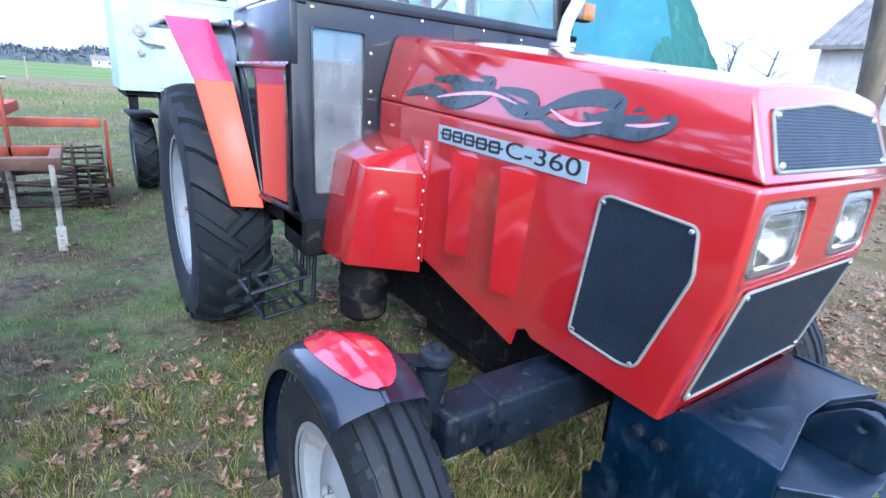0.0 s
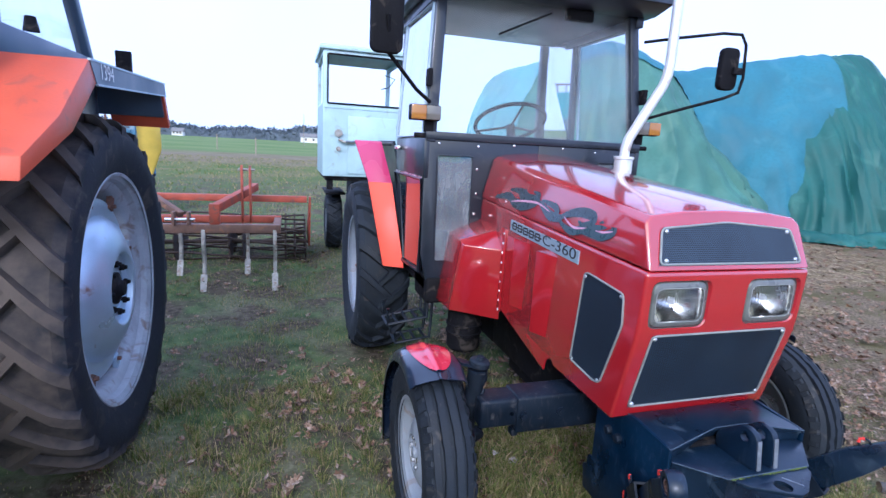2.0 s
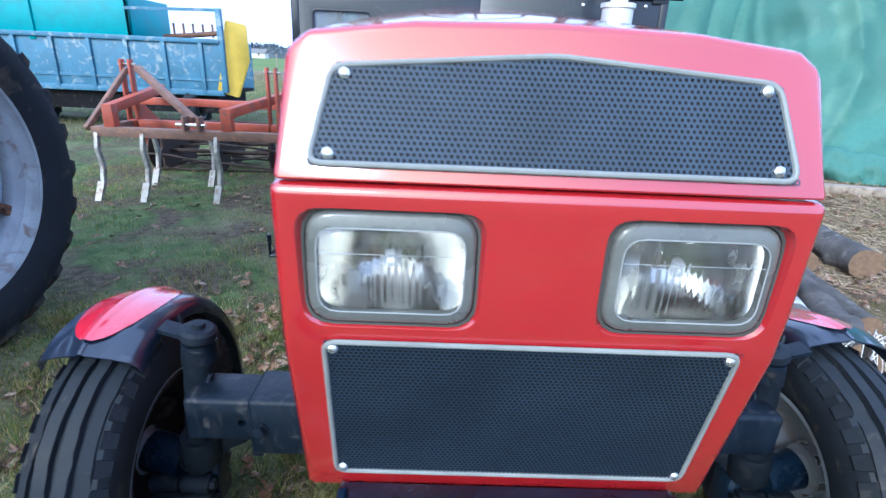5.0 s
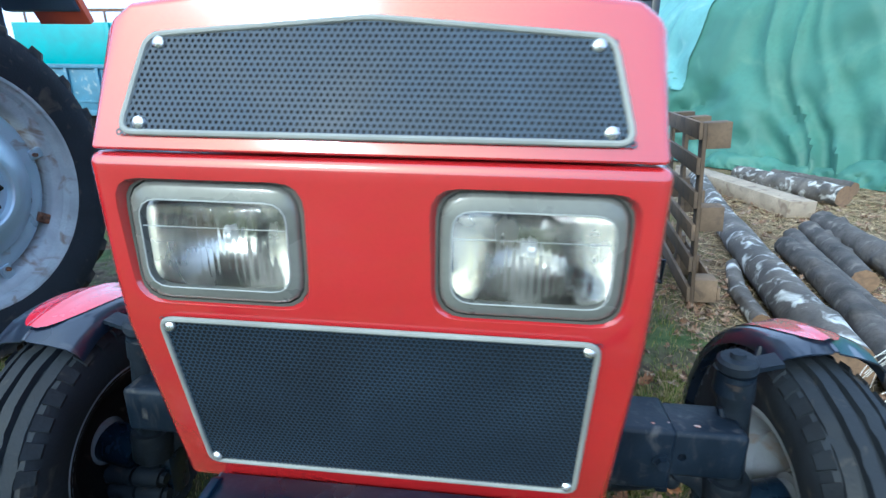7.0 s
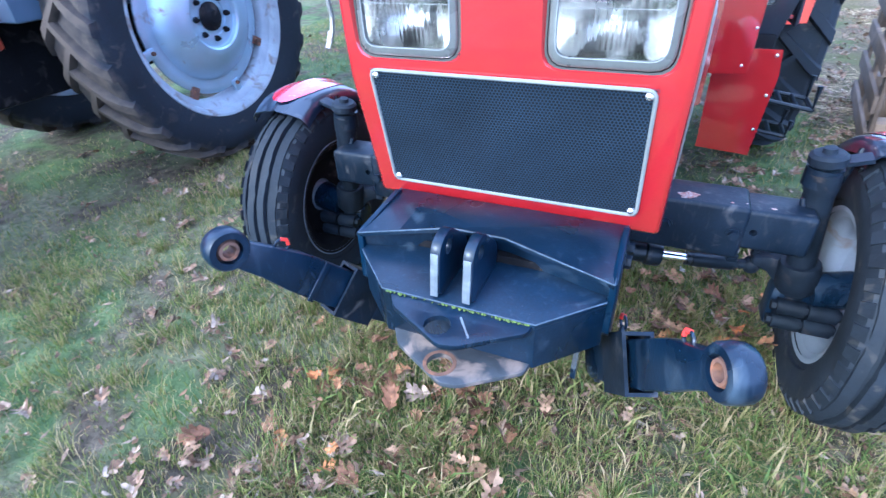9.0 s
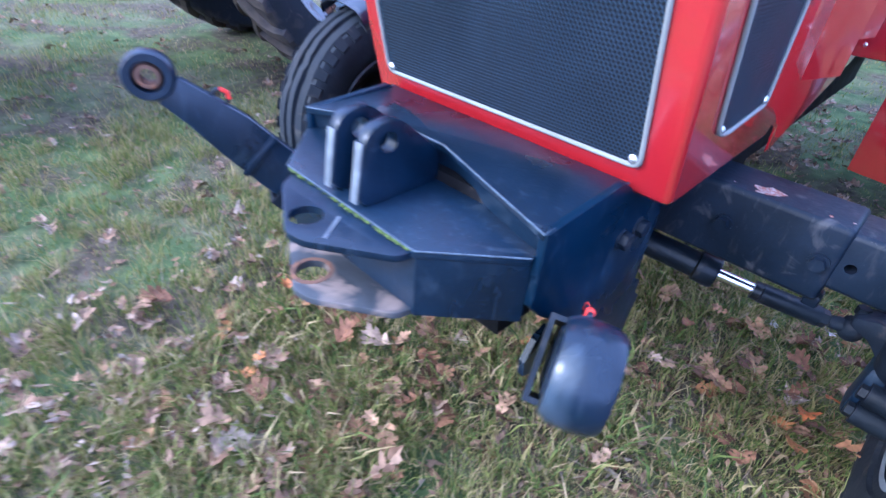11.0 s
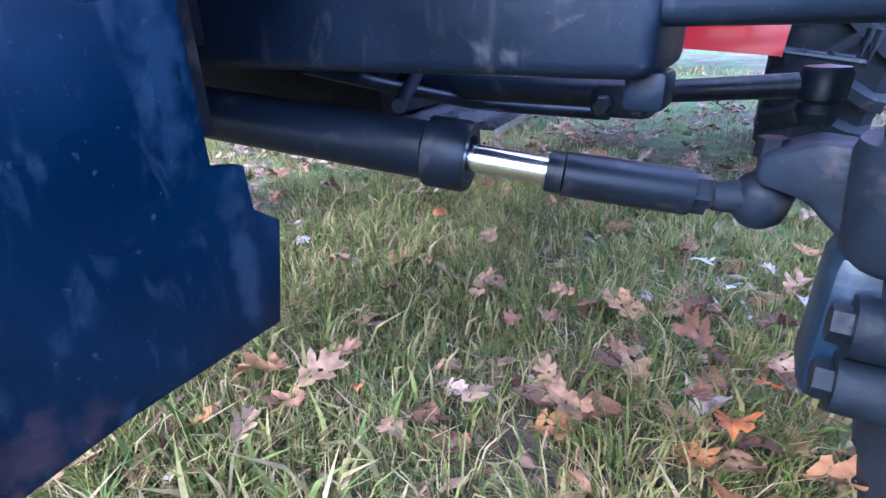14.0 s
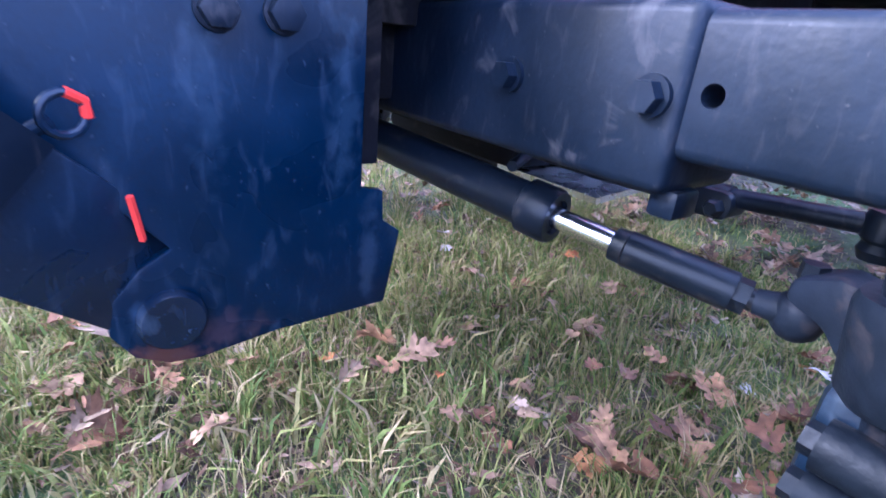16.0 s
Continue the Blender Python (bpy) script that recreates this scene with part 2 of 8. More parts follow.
MESH = material("dark_perforated_steel", (0.021, 0.036, 0.062), 0.4, metal=0.0, spec=0.35, vary=0.2, scale=9, grain=200, bump=0.03)
# near-black that stands for the unlit hollows behind grilles and scoops
VOID = material("unlit_hollow_black", (0.006, 0.006, 0.008), 0.9, vary=0.2, bump=0)
STEEL = material("bare_bright_steel", (0.62, 0.63, 0.65), 0.28, metal=0.9, vary=0.12, scale=20, grain=200, bump=0.03)
CHROME = material("chromed_rod", (0.88, 0.88, 0.89), 0.28, metal=1.0, vary=0.05, bump=0)
EXHAUST = material("silver_exhaust_paint", (0.66, 0.67, 0.68), 0.38, metal=0.35, vary=0.12, scale=8, grain=90, bump=0.05, dirt=(0.45, 0.36, 0.28), dirt_amount=0.05)
RUST = material("rusty_steel", (0.13, 0.07, 0.045), 0.8, vary=0.4, scale=12, grain=90, bump=0.25, dirt=(0.28, 0.12, 0.05), dirt_amount=0.2)
ORANGE_IRON = material("faded_orange_iron", (0.34, 0.07, 0.035), 0.62, vary=0.25, scale=8, grain=90, bump=0.15, dirt=(0.16, 0.08, 0.06), dirt_amount=0.16)
GLASS = glass_material("cab_glass", (0.86, 0.93, 0.95), 0.03, 0.13)
DARK_GLASS = glass_material("tinted_glass", (0.45, 0.55, 0.68), 0.04, 0.20)
LENS_GLASS = bpy.data.materials.new("headlight_glass")
LENS_GLASS.use_nodes = True
lens_bsdf = LENS_GLASS.node_tree.nodes["Principled BSDF"]
lens_bsdf.inputs["Base Color"].default_value = (0.93, 0.95, 0.95, 1)
lens_bsdf.inputs["Roughness"].default_value, lens_bsdf.inputs["Transmission Weight"].default_value, lens_bsdf.inputs["IOR"].default_value = 0.06, 1.0, 1.3
AMBER = material("amber_lens", (0.36, 0.16, 0.02), 0.2, vary=0.1, bump=0, coat=0.6)
CLEAR_LENS = material("clear_white_lens", (0.15, 0.14, 0.12), 0.2, vary=0.1, bump=0, coat=0.6)
SAFETY_RED = material("red_plastic_handle", (0.75, 0.05, 0.03), 0.4, vary=0.05, bump=0)


# ---- building helpers ----
def thing(name, label, category, at=(0, 0, 0), group=""):
    ob = new(name)
    ob.empty_display_size = 0.1
    ob.location = at
    return tagged(ob, label, category, group)


def part(name, bm, mat, parent=None, label="", smooth=35.0, bevel=0.0, seg=2):
    """Links a bmesh, given in world coordinates, as one mesh object, a child of parent."""
    bmesh.ops.remove_doubles(bm, verts=bm.verts, dist=1e-5)
    bmesh.ops.recalc_face_normals(bm, faces=bm.faces)
    if bevel:
        sharp = [e for e in bm.edges if len(e.link_faces) == 2 and e.calc_face_angle(0) > radians(25)]
        bmesh.ops.bevel(bm, geom=sharp, offset=bevel, offset_type="OFFSET", segments=seg, profile=0.5, affect="EDGES", clamp_overlap=True)
    limit = radians(smooth)
    for f in bm.faces:
        f.smooth = True
    for e in bm.edges:
        e.smooth = len(e.link_faces) == 2 and e.calc_face_angle(0) < limit
    me = bpy.data.meshes.new(name)
    bm.to_mesh(me)
    bm.free()
    me.materials.append(mat)
    ob = new(name, me)
    if parent:
        place = Vector()
        p = parent
        while p:
            place += p.location
            p = p.parent
        me.transform(Matrix.Translation(-place))
        ob.parent = parent
    if label:
        ob["label"] = label
    return ob


def B():
    return bmesh.new()


def box(bm, lo, hi, m=None):
    vs = [bm.verts.new((x, y, z)) for x in (lo[0], hi[0]) for y in (lo[1], hi[1]) for z in (lo[2], hi[2])]
    for q in ((0, 1, 3, 2), (4, 6, 7, 5), (0, 4, 5, 1), (2, 3, 7, 6), (0, 2, 6, 4), (1, 5, 7, 3)):
        bm.faces.new([vs[i] for i in q])
    if m:
        for v in vs:
            v.co = m @ v.co
    return bm


def bar(bm, p0, p1, w, h, up=(0, 0, 1)):
    """A square bar from p0 to p1, w across and h along up."""
    p0, p1 = Vector(p0), Vector(p1)
    d = p1 - p0
    y = d.normalized()
    x = y.cross(Vector(up)).normalized()
    z = x.cross(y)
    m = Matrix((x, y, z)).transposed().to_4x4()
    m.translation = p0
    return box(bm, (-w / 2, 0, -h / 2), (w / 2, d.length, h / 2), m)


def prism(bm, poly, axis, a, b):
    """A polygon of two coordinates, pushed along an axis from a to b."""
    def at(p, v):
        return {"x": (v, p[0], p[1]), "y": (p[0], v, p[1]), "z": (p[0], p[1], v)}[axis]
    lo, hi = [bm.verts.new(at(p, a)) for p in poly], [bm.verts.new(at(p, b)) for p in poly]
    n = len(poly)
    for i in range(n):
        bm.faces.new((lo[i], lo[(i + 1) % n], hi[(i + 1) % n], hi[i]))
    bm.faces.new(lo[::-1])
    bm.faces.new(hi)
    return bm


def lathe(bm, profile, centre, axis=(1, 0, 0), seg=40, closed=False, arc=None):
    """Turns a profile of (radius, along) round an axis."""
    ax = Vector(axis).normalized()
    u = ax.cross(Vector((0, 0, 1)))
    u = u.normalized() if u.length > 1e-3 else Vector((1, 0, 0))
    v = ax.cross(u)
    c = Vector(centre)
    rings = []
    steps = seg + (1 if arc else 0)
    for i in range(steps):
        a = (arc[0] + (arc[1] - arc[0]) * i / seg) if arc else 2 * math.pi * i / seg
        rings.append([bm.verts.new(c + ax * h + (u * math.cos(a) + v * math.sin(a)) * max(r, 1e-4)) for r, h in profile])
    n = len(profile)
    for i in range(seg):
        r0, r1 = rings[i], rings[(i + 1) % steps]
        for j in range(n if closed else n - 1):
            bm.faces.new((r0[j], r0[(j + 1) % n], r1[(j + 1) % n], r1[j]))
    return bm


def rod(bm, p0, p1, r0, r1=None, seg=16):
    p0, p1 = Vector(p0), Vector(p1)
    r1 = r0 if r1 is None else r1
    h = (p1 - p0).length
    return lathe(bm, [(0, 0), (r0, 0), (r1, h), (0, h)], p0, p1 - p0, seg)


def tube(bm, pts, r, seg=10, closed=False):
    """A round tube along points."""
    pts = [Vector(p) for p in pts]
    n = len(pts)
    rings, last = [], None
    for i, p in enumerate(pts):
        a = pts[(i - 1) % n] if closed or i else p
        b = pts[(i + 1) % n] if closed or i < n - 1 else p
        d = (b - a).normalized()
        ref = last if last is not None else (Vector((0, 0, 1)) if abs(d.z) < 0.9 else Vector((1, 0, 0)))
        u = (ref - d * ref.dot(d)).normalized()
        last = u
        w = d.cross(u)
        rr = r[i] if isinstance(r, (list, tuple)) else r
        rings.append([bm.verts.new(p + (u * math.cos(2 * math.pi * k / seg) + w * math.sin(2 * math.pi * k / seg)) * rr) for k in range(seg)])
    for i in range(n if closed else n - 1):
        r0, r1 = rings[i], rings[(i + 1) % n]
        for k in range(seg):
            bm.faces.new((r0[k], r0[(k + 1) % seg], r1[(k + 1) % seg], r1[k]))
    if not closed:
        bm.faces.new(rings[0][::-1])
        bm.faces.new(rings[-1])
    return bm


def loft(bm, sections, caps=(True, True), closed=True):
    """Skins rows of equally many points."""
    rows = [[bm.verts.new(p) for p in s] for s in sections]
    n = len(rows[0])
    for a, b in zip(rows, rows[1:]):
        for i in range(n if closed else n - 1):
            bm.faces.new((a[i], a[(i + 1) % n], b[(i + 1) % n], b[i]))
    if caps[0]:
        bm.faces.new(rows[0][::-1])
    if caps[1]:
        bm.faces.new(rows[-1])
    return bm


def rounded(poly, r, seg=4):
    """A polygon in the plane with its corners rounded."""
    out, n = [], len(poly)
    for i in range(n):
        p, a, b = (Vector(poly[k % n]) for k in (i, i - 1, i + 1))
        da, db = (a - p), (b - p)
        c = min(r, da.length * 0.45, db.length * 0.45)
        p0, p1 = p + da.normalized() * c, p + db.normalized() * c
        for k in range(seg + 1):
            t = k / seg
            out.append(tuple((1 - t) ** 2 * p0 + 2 * t * (1 - t) * p + t * t * p1))
    return out


def cut(ob, *cutters):
    """Takes the cutters' volumes, bmeshes in world coordinates, out of a mesh object."""
    base = Vector()
    p = ob
    while p:
        base += p.location
        p = p.parent
    for bm in cutters:
        bmesh.ops.recalc_face_normals(bm, faces=bm.faces)
        me = bpy.data.meshes.new("cutter")
        bm.to_mesh(me)
        bm.free()
        me.transform(Matrix.Translation(-base))
        tool = new("cutter", me)
        tool.matrix_world = Matrix.Translation(base)
        mod = ob.modifiers.new("cut", "BOOLEAN")
        mod.operation, mod.solver, mod.object = "DIFFERENCE", "EXACT", tool
        bpy.context.view_layer.update()
        made = bpy.data.meshes.new_from_object(ob.evaluated_get(bpy.context.evaluated_depsgraph_get()))
        ob.modifiers.remove(mod)
        ob.data = made
        bpy.data.objects.remove(tool)
    limit = radians(35)
    bm = bmesh.new()
    bm.from_mesh(ob.data)
    for f in bm.faces:
        f.smooth = True
    for e in bm.edges:
        e.smooth = len(e.link_faces) == 2 and e.calc_face_angle(0) < limit
    bm.to_mesh(ob.data)
    bm.free()
    return ob


def inside(p, poly):
    x, y = p
    hit = False
    for (x0, y0), (x1, y1) in zip(poly, poly[1:] + poly[:1]):
        if (y0 > y) != (y1 > y) and x < (x1 - x0) * (y - y0) / (y1 - y0) + x0:
            hit = not hit
    return hit


def perforated(name, poly, to_world, pitch, parent, label, steel=None, hole=0.42):
    """A sheet with a hexagonal pattern of holes, inside a polygon of the plane; to_world lays a point of the plane into the world."""
    verts, faces = [], []
    xs, ys = [p[0] for p in poly], [p[1] for p in poly]
    row, y = 0, min(ys)
    while y < max(ys):
        x = min(xs) + (pitch / 2 if row % 2 else 0)
        while x < max(xs):
            if inside((x, y), poly):
                k = len(verts)
                for r in (pitch / math.sqrt(3), pitch * hole):
                    for i in range(6):
                        a = math.pi / 6 + i * math.pi / 3
                        verts.append(to_world(x + r * math.cos(a), y + r * math.sin(a)))
                faces += [(k + i, k + (i + 1) % 6, k + 6 + (i + 1) % 6, k + 6 + i) for i in range(6)]
            x += pitch
        y += pitch * math.sqrt(3) / 2
        row += 1
    me = bpy.data.meshes.new(name)
    me.from_pydata(verts, [], faces)
    me.materials.append(steel or MESH)
    ob = new(name, me)
    ob.parent = parent
    ob["label"] = label
    return ob


def beading(name, poly, to_world, r, parent, mat=None):
    return part(name, tube(B(), [to_world(*p) for p in rounded(poly, 0.018)], r, 8, True), mat or TRIM, parent)


def sheet(name, poly, to_world, mat, parent, label=""):
    bm = B()
    bm.faces.new([bm.verts.new(to_world(*p)) for p in poly])
    return part(name, bm, mat, parent, label)


def knob(bm, at, way, r=0.006, h=0.004):
    """A domed rivet or bolt head."""
    return lathe(bm, [(r, 0), (r * 0.85, h * 0.6), (r * 0.4, h), (0, h)], at, way, 8)


# ---- the red tractor: its nose points to -y, the middle plane is x = 0 ----
tractor = thing("tractor", "red tractor with black cab and front hitch, parked on grass", "tractor")


def sides(make):
    """Builds something on both sides; make takes -1 for its right-hand side and 1 for its left-hand side."""
    return [make(-1), make(1)]


HOOD_X = 0.345


def build_hood():
    profile = [(-0.012, 1.2625), (-0.006, 1.10), (0.0, 1.03), (0.079, 0.704), (0.50, 0.715), (0.52, 0.735), (0.555, 0.72), (0.572, 0.655), (1.04, 0.76), (1.47, 0.876), (1.47, 1.3365)]
    hood = part("hood", prism(B(), profile, "x", -HOOD_X, HOOD_X), RED, tractor, "glossy red sheet-metal engine hood", bevel=0.026, seg=4)
    hollow = prism(B(), [(0.032, 1.24), (0.036, 1.03), (0.105, 0.69), (0.112, 0.40), (1.6, 0.40), (1.6, 1.32)], "x", -HOOD_X + 0.005, HOOD_X - 0.005)
    lamps = []
    for s in (-1, 1):
        rows = []
        for grow, y in ((0.019, -0.06), (0.019, -0.02), (0.0, 0.012), (0.0, 0.06)):
            outline = rounded([(s * 0.088 - s * grow, 1.074 - grow), (s * 0.302 + s * grow, 1.074 - grow), (s * 0.306 + s * grow * 0.8, 1.226 + grow * 0.5), (s * 0.088 - s * grow, 1.226 + grow * 0.5)], 0.035)
            rows.append([(x, y, z) for x, z in outline])
        lamps.append(loft(B(), rows))
    return cut(hood, hollow, *lamps)


hood = build_hood()


def lid_section(y, zb, zs, zc, hb, hs):
    """Half-round-shouldered roof section of the hood's upper shell."""
    half = [(hb, zb), (hb - 0.004, zb + 0.03), (hs + 0.012, zs - 0.02), (hs - 0.012, zs), (hs * 0.55, zs + (zc - zs) * 0.75), (0, zc)]
    return [(x, y, z) for x, z in half] + [(-x, y, z) for x, z in half[-2::-1]]


def build_lid():
    bm = B()
    rows = [
        [(x, -0.012 + (z - 1.265) * 0.4, z) for x, y, z in lid_section(0, 1.265, 1.428, 1.447, 0.338, 0.312)],
        [(x, y + 0.016 + max(0, z - 1.265) * 0.25, z + 0.004) for x, y, z in lid_section(0, 1.266, 1.432, 1.452, 0.340, 0.316)],
        lid_section(0.5, 1.291, 1.484, 1.505, 0.343, 0.302),
        lid_section(1.0, 1.314, 1.536, 1.56, 0.344, 0.288),
        lid_section(1.47, 1.337, 1.582, 1.608, 0.344, 0.275),
    ]
    loft(bm, rows)
    return part("hood_lid", bm, RED, tractor, "red upper hood shell with sloping shoulders", smooth=28, bevel=0.016, seg=4)


lid = build_lid()


def lid_side(s):
    """Lays (along y, share of the height) on the slope of the shell's side."""
    def at(y, k, lift=0.0):
        t = (y - 0.0) / 1.41
        zb, zs = 1.295 + 0.069 * t, 1.412 + 0.144 * t
        hb, hs = 0.342, 0.324 - 0.036 * t
        x = hb + (hs - hb) * k
        return (s * (x + 0.003 + lift), y, zb + (zs - zb) * k)
    return at


def lid_front(x, z):
    return (x, -0.012 + (z - 1.265) * 0.4 - 0.004, z)


def hood_front(x, z):
    return (x, (1.034 - z) * 0.241 - 0.005, z)


def hood_side(s):
    return lambda y, z: (s * (HOOD_X + 0.004), y, z)


# grilles
upper_outline = [(-0.297, 1.287), (0.297, 1.287), (0.272, 1.397), (0.0, 1.418), (-0.272, 1.397)]
lower_outline = [(-0.290, 0.757), (0.290, 0.757), (0.286, 1.044), (-0.286, 1.044)]
# black sheets behind the meshes stand in for the dark inside the hood
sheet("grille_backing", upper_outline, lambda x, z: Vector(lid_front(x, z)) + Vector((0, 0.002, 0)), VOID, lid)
upper_grille = perforated("upper_grille", upper_outline, lid_front, 0.0075, lid, "dark perforated steel air grille", MESH_STEEL, 0.31)
beading("grille_trim", upper_outline, lid_front, 0.0039, lid)
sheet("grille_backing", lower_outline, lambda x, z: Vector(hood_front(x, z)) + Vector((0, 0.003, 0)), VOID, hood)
perforated("lower_grille", lower_outline, hood_front, 0.0072, hood, "dark perforated steel radiator grille")
beading("grille_trim", lower_outline, hood_front, 0.0039, hood)
side_outline = [(0.362, 0.812), (0.326, 1.174), (0.300, 1.182), (0.084, 1.163), (0.072, 1.06), (0.158, 0.808), (0.197, 0.797)]
for s in (-1, 1):
    side = hood_side(s)
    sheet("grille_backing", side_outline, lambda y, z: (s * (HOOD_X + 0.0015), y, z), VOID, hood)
    perforated("side_grille", side_outline, side, 0.0065, hood, "dark perforated side air grille")
    beading("grille_trim", side_outline, side, 0.0039, hood)
    for y, z in ((0.318, 1.165), (0.095, 1.152), (0.35, 0.822), (0.172, 0.81)):
        part("bolt", knob(B(), side(y, z), (s, 0, 0), 0.007, 0.005), STEEL, hood)
for x, z, at in ((0.272, 1.298, lid_front), (0.256, 1.388, lid_front), (0.275, 1.033, hood_front), (0.278, 0.768, hood_front)):
    for s in (-1, 1):
        part("bolt", knob(B(), at(s * x, z), (0, -1, 0.2), 0.0085, 0.006), STEEL, lid if at is lid_front else hood)


# headlights
REFLECTOR = material("headlight_reflector", (0.60, 0.59, 0.56), 0.22, metal=1.0, vary=0.1, scale=15, grain=100, bump=0.05)
LENS_EDGE = material("bright_glass_edge", (0.30, 0.31, 0.31), 0.25, vary=0.1, bump=0, coat=0.8)
SEAL = material("dark_lamp_seal", (0.06, 0.06, 0.055), 0.5, vary=0.2, bump=0.05)
FROST = material("frosted_glass_border", (0.125, 0.13, 0.122), 0.3, vary=0.2, scale=14, grain=120, bump=0.03, coat=0.4)


def build_headlight(s):
    def ring(x0, z0, x1, z1, y, r=0.03):
        return [(x, y, z) for x, z in rounded([(s * x0, z0), (s * x1, z0), (s * x1, z1), (s * x0, z1)], r)]
    # a round dish cut off by the lamp's oblong mouth
    cx, cz = 0.196, 1.150

    def dish(q):
        rows_xz = rounded([(s * (cx - 0.104 * q), cz - 0.072 * q), (s * (cx + 0.104 * q), cz - 0.072 * q), (s * (cx + 0.104 * q), cz + 0.072 * q), (s * (cx - 0.104 * q), cz + 0.072 * q)], 0.034 * q, 6)
        return [(x, 0.016 + 0.085 * max(0.0, 1 - ((x - s * cx) ** 2 + (z - cz) ** 2) / 0.0135), z) for x, z in rows_xz]
    mouth = dish(1.0)
    rows = [[(x, 0.014, z) for x, y, z in mouth], mouth] + [dish(1 - 0.85 * (i / 12) ** 0.8) for i in range(1, 13)]
    bowl = loft(B(), rows, caps=(False, True))
    lamp = part("headlight", bowl, REFLECTOR, hood, "rectangular headlight with ribbed glass", smooth=50)
    rim = loft(B(), [ring(0.079, 1.065, 0.313, 1.235, 0.014, 0.040), ring(0.081, 1.067, 0.311, 1.233, 0.001, 0.040), ring(0.085, 1.071, 0.307, 1.229, 0.001, 0.038), ring(0.086, 1.072, 0.306, 1.228, 0.012, 0.037)], caps=(False, False))
    part("lamp_seal", rim, SEAL, hood)
    frost = loft(B(), [ring(0.0855, 1.0715, 0.3065, 1.2285, 0.009, 0.038), ring(0.0875, 1.0735, 0.3045, 1.2265, -0.001, 0.037), ring(0.092, 1.079, 0.300, 1.221, -0.004, 0.034), ring(0.1005, 1.0895, 0.2915, 1.2065, -0.006, 0.028), ring(0.1015, 1.0905, 0.2905, 1.2055, 0.010, 0.027)], caps=(False, False))
    part("glass_border", frost, FROST, hood, "plain frosted border of the headlight glass", smooth=60)
    glass = B()
    cols, rows = 84, 16
    grid = []
    for i in range(cols + 1):
        u = i / cols
        line = []
        for j in range(rows + 1):
            v = j / rows
            # rounded corners: the sheet is squeezed towards its short ends
            pinch = 1 - 0.10 * abs(2 * u - 1) ** 8
            x = 0.100 + 0.192 * (0.5 + (u - 0.5) * (1 - 0.05 * abs(2 * v - 1) ** 8))
            z = 1.148 + (1.089 + 0.118 * v - 1.148) * pinch
            swell = 0.012 * (1 - (2 * u - 1) ** 6) * (1 - (2 * v - 1) ** 6)
            if 0.32 < u < 0.66 and 0.16 < v < 0.70:
                flute = 0.0012 * math.cos(math.pi * i / 2)
            elif 0.10 < u < 0.90 and 0.14 < v < 0.84:
                flute = 0.0009 * math.cos(math.pi * i / 3 + (1.5 if v > 0.64 else 0.0))
            else:
                flute = 0.0
            line.append(glass.verts.new((s * x, 0.006 - swell + flute, z)))
        grid.append(line)
    for i in range(cols):
        for j in range(rows):
            glass.faces.new((grid[i][j], grid[i + 1][j], grid[i + 1][j + 1], grid[i][j + 1]))
    pane = part("lamp_glass", glass, LENS_GLASS, hood, "clear ribbed headlight glass", smooth=60)
    pane.visible_shadow = False
    border = rounded([(s * 0.101, 1.090), (s * 0.291, 1.090), (s * 0.291, 1.206), (s * 0.101, 1.206)], 0.027)
    part("lens_ridge", tube(B(), [(x, -0.0062, z) for x, z in border], 0.0011, 6, True), LENS_EDGE, hood)
    part("lens_ridge", rod(B(), (s * 0.104, -0.0055, 1.172), (s * 0.288, -0.0055, 1.172), 0.0006, seg=6), LENS_EDGE, hood)
    part("bulb", lathe(B(), [(0, 0), (0.011, 0), (0.012, 0.02), (0.006, 0.034), (0, 0.036)], (s * 0.197, 0.065, 1.152), (0, -1, 0), 14), EXHAUST, hood)
    return lamp


sides(build_headlight)


# name plate: a silver strip with dark blocks for its characters
PLATE = material("silver_plate", (0.36, 0.45, 0.53), 0.35, metal=0.3, vary=0.08, scale=10, bump=0.02)
INK = material("black_print", (0.012, 0.012, 0.014), 0.5, vary=0.1, bump=0)


def lettering(text, size):
    """A flat mesh of the built-in font's characters."""
    curve = bpy.data.curves.new("figures", "FONT")
    curve.body, curve.size, curve.extrude = text, size, 0.0004
    probe = new("figures", curve)
    bpy.context.view_layer.update()
    made = bpy.data.meshes.new_from_object(probe.evaluated_get(bpy.context.evaluated_depsgraph_get()))
    bpy.data.objects.remove(probe)
    return made


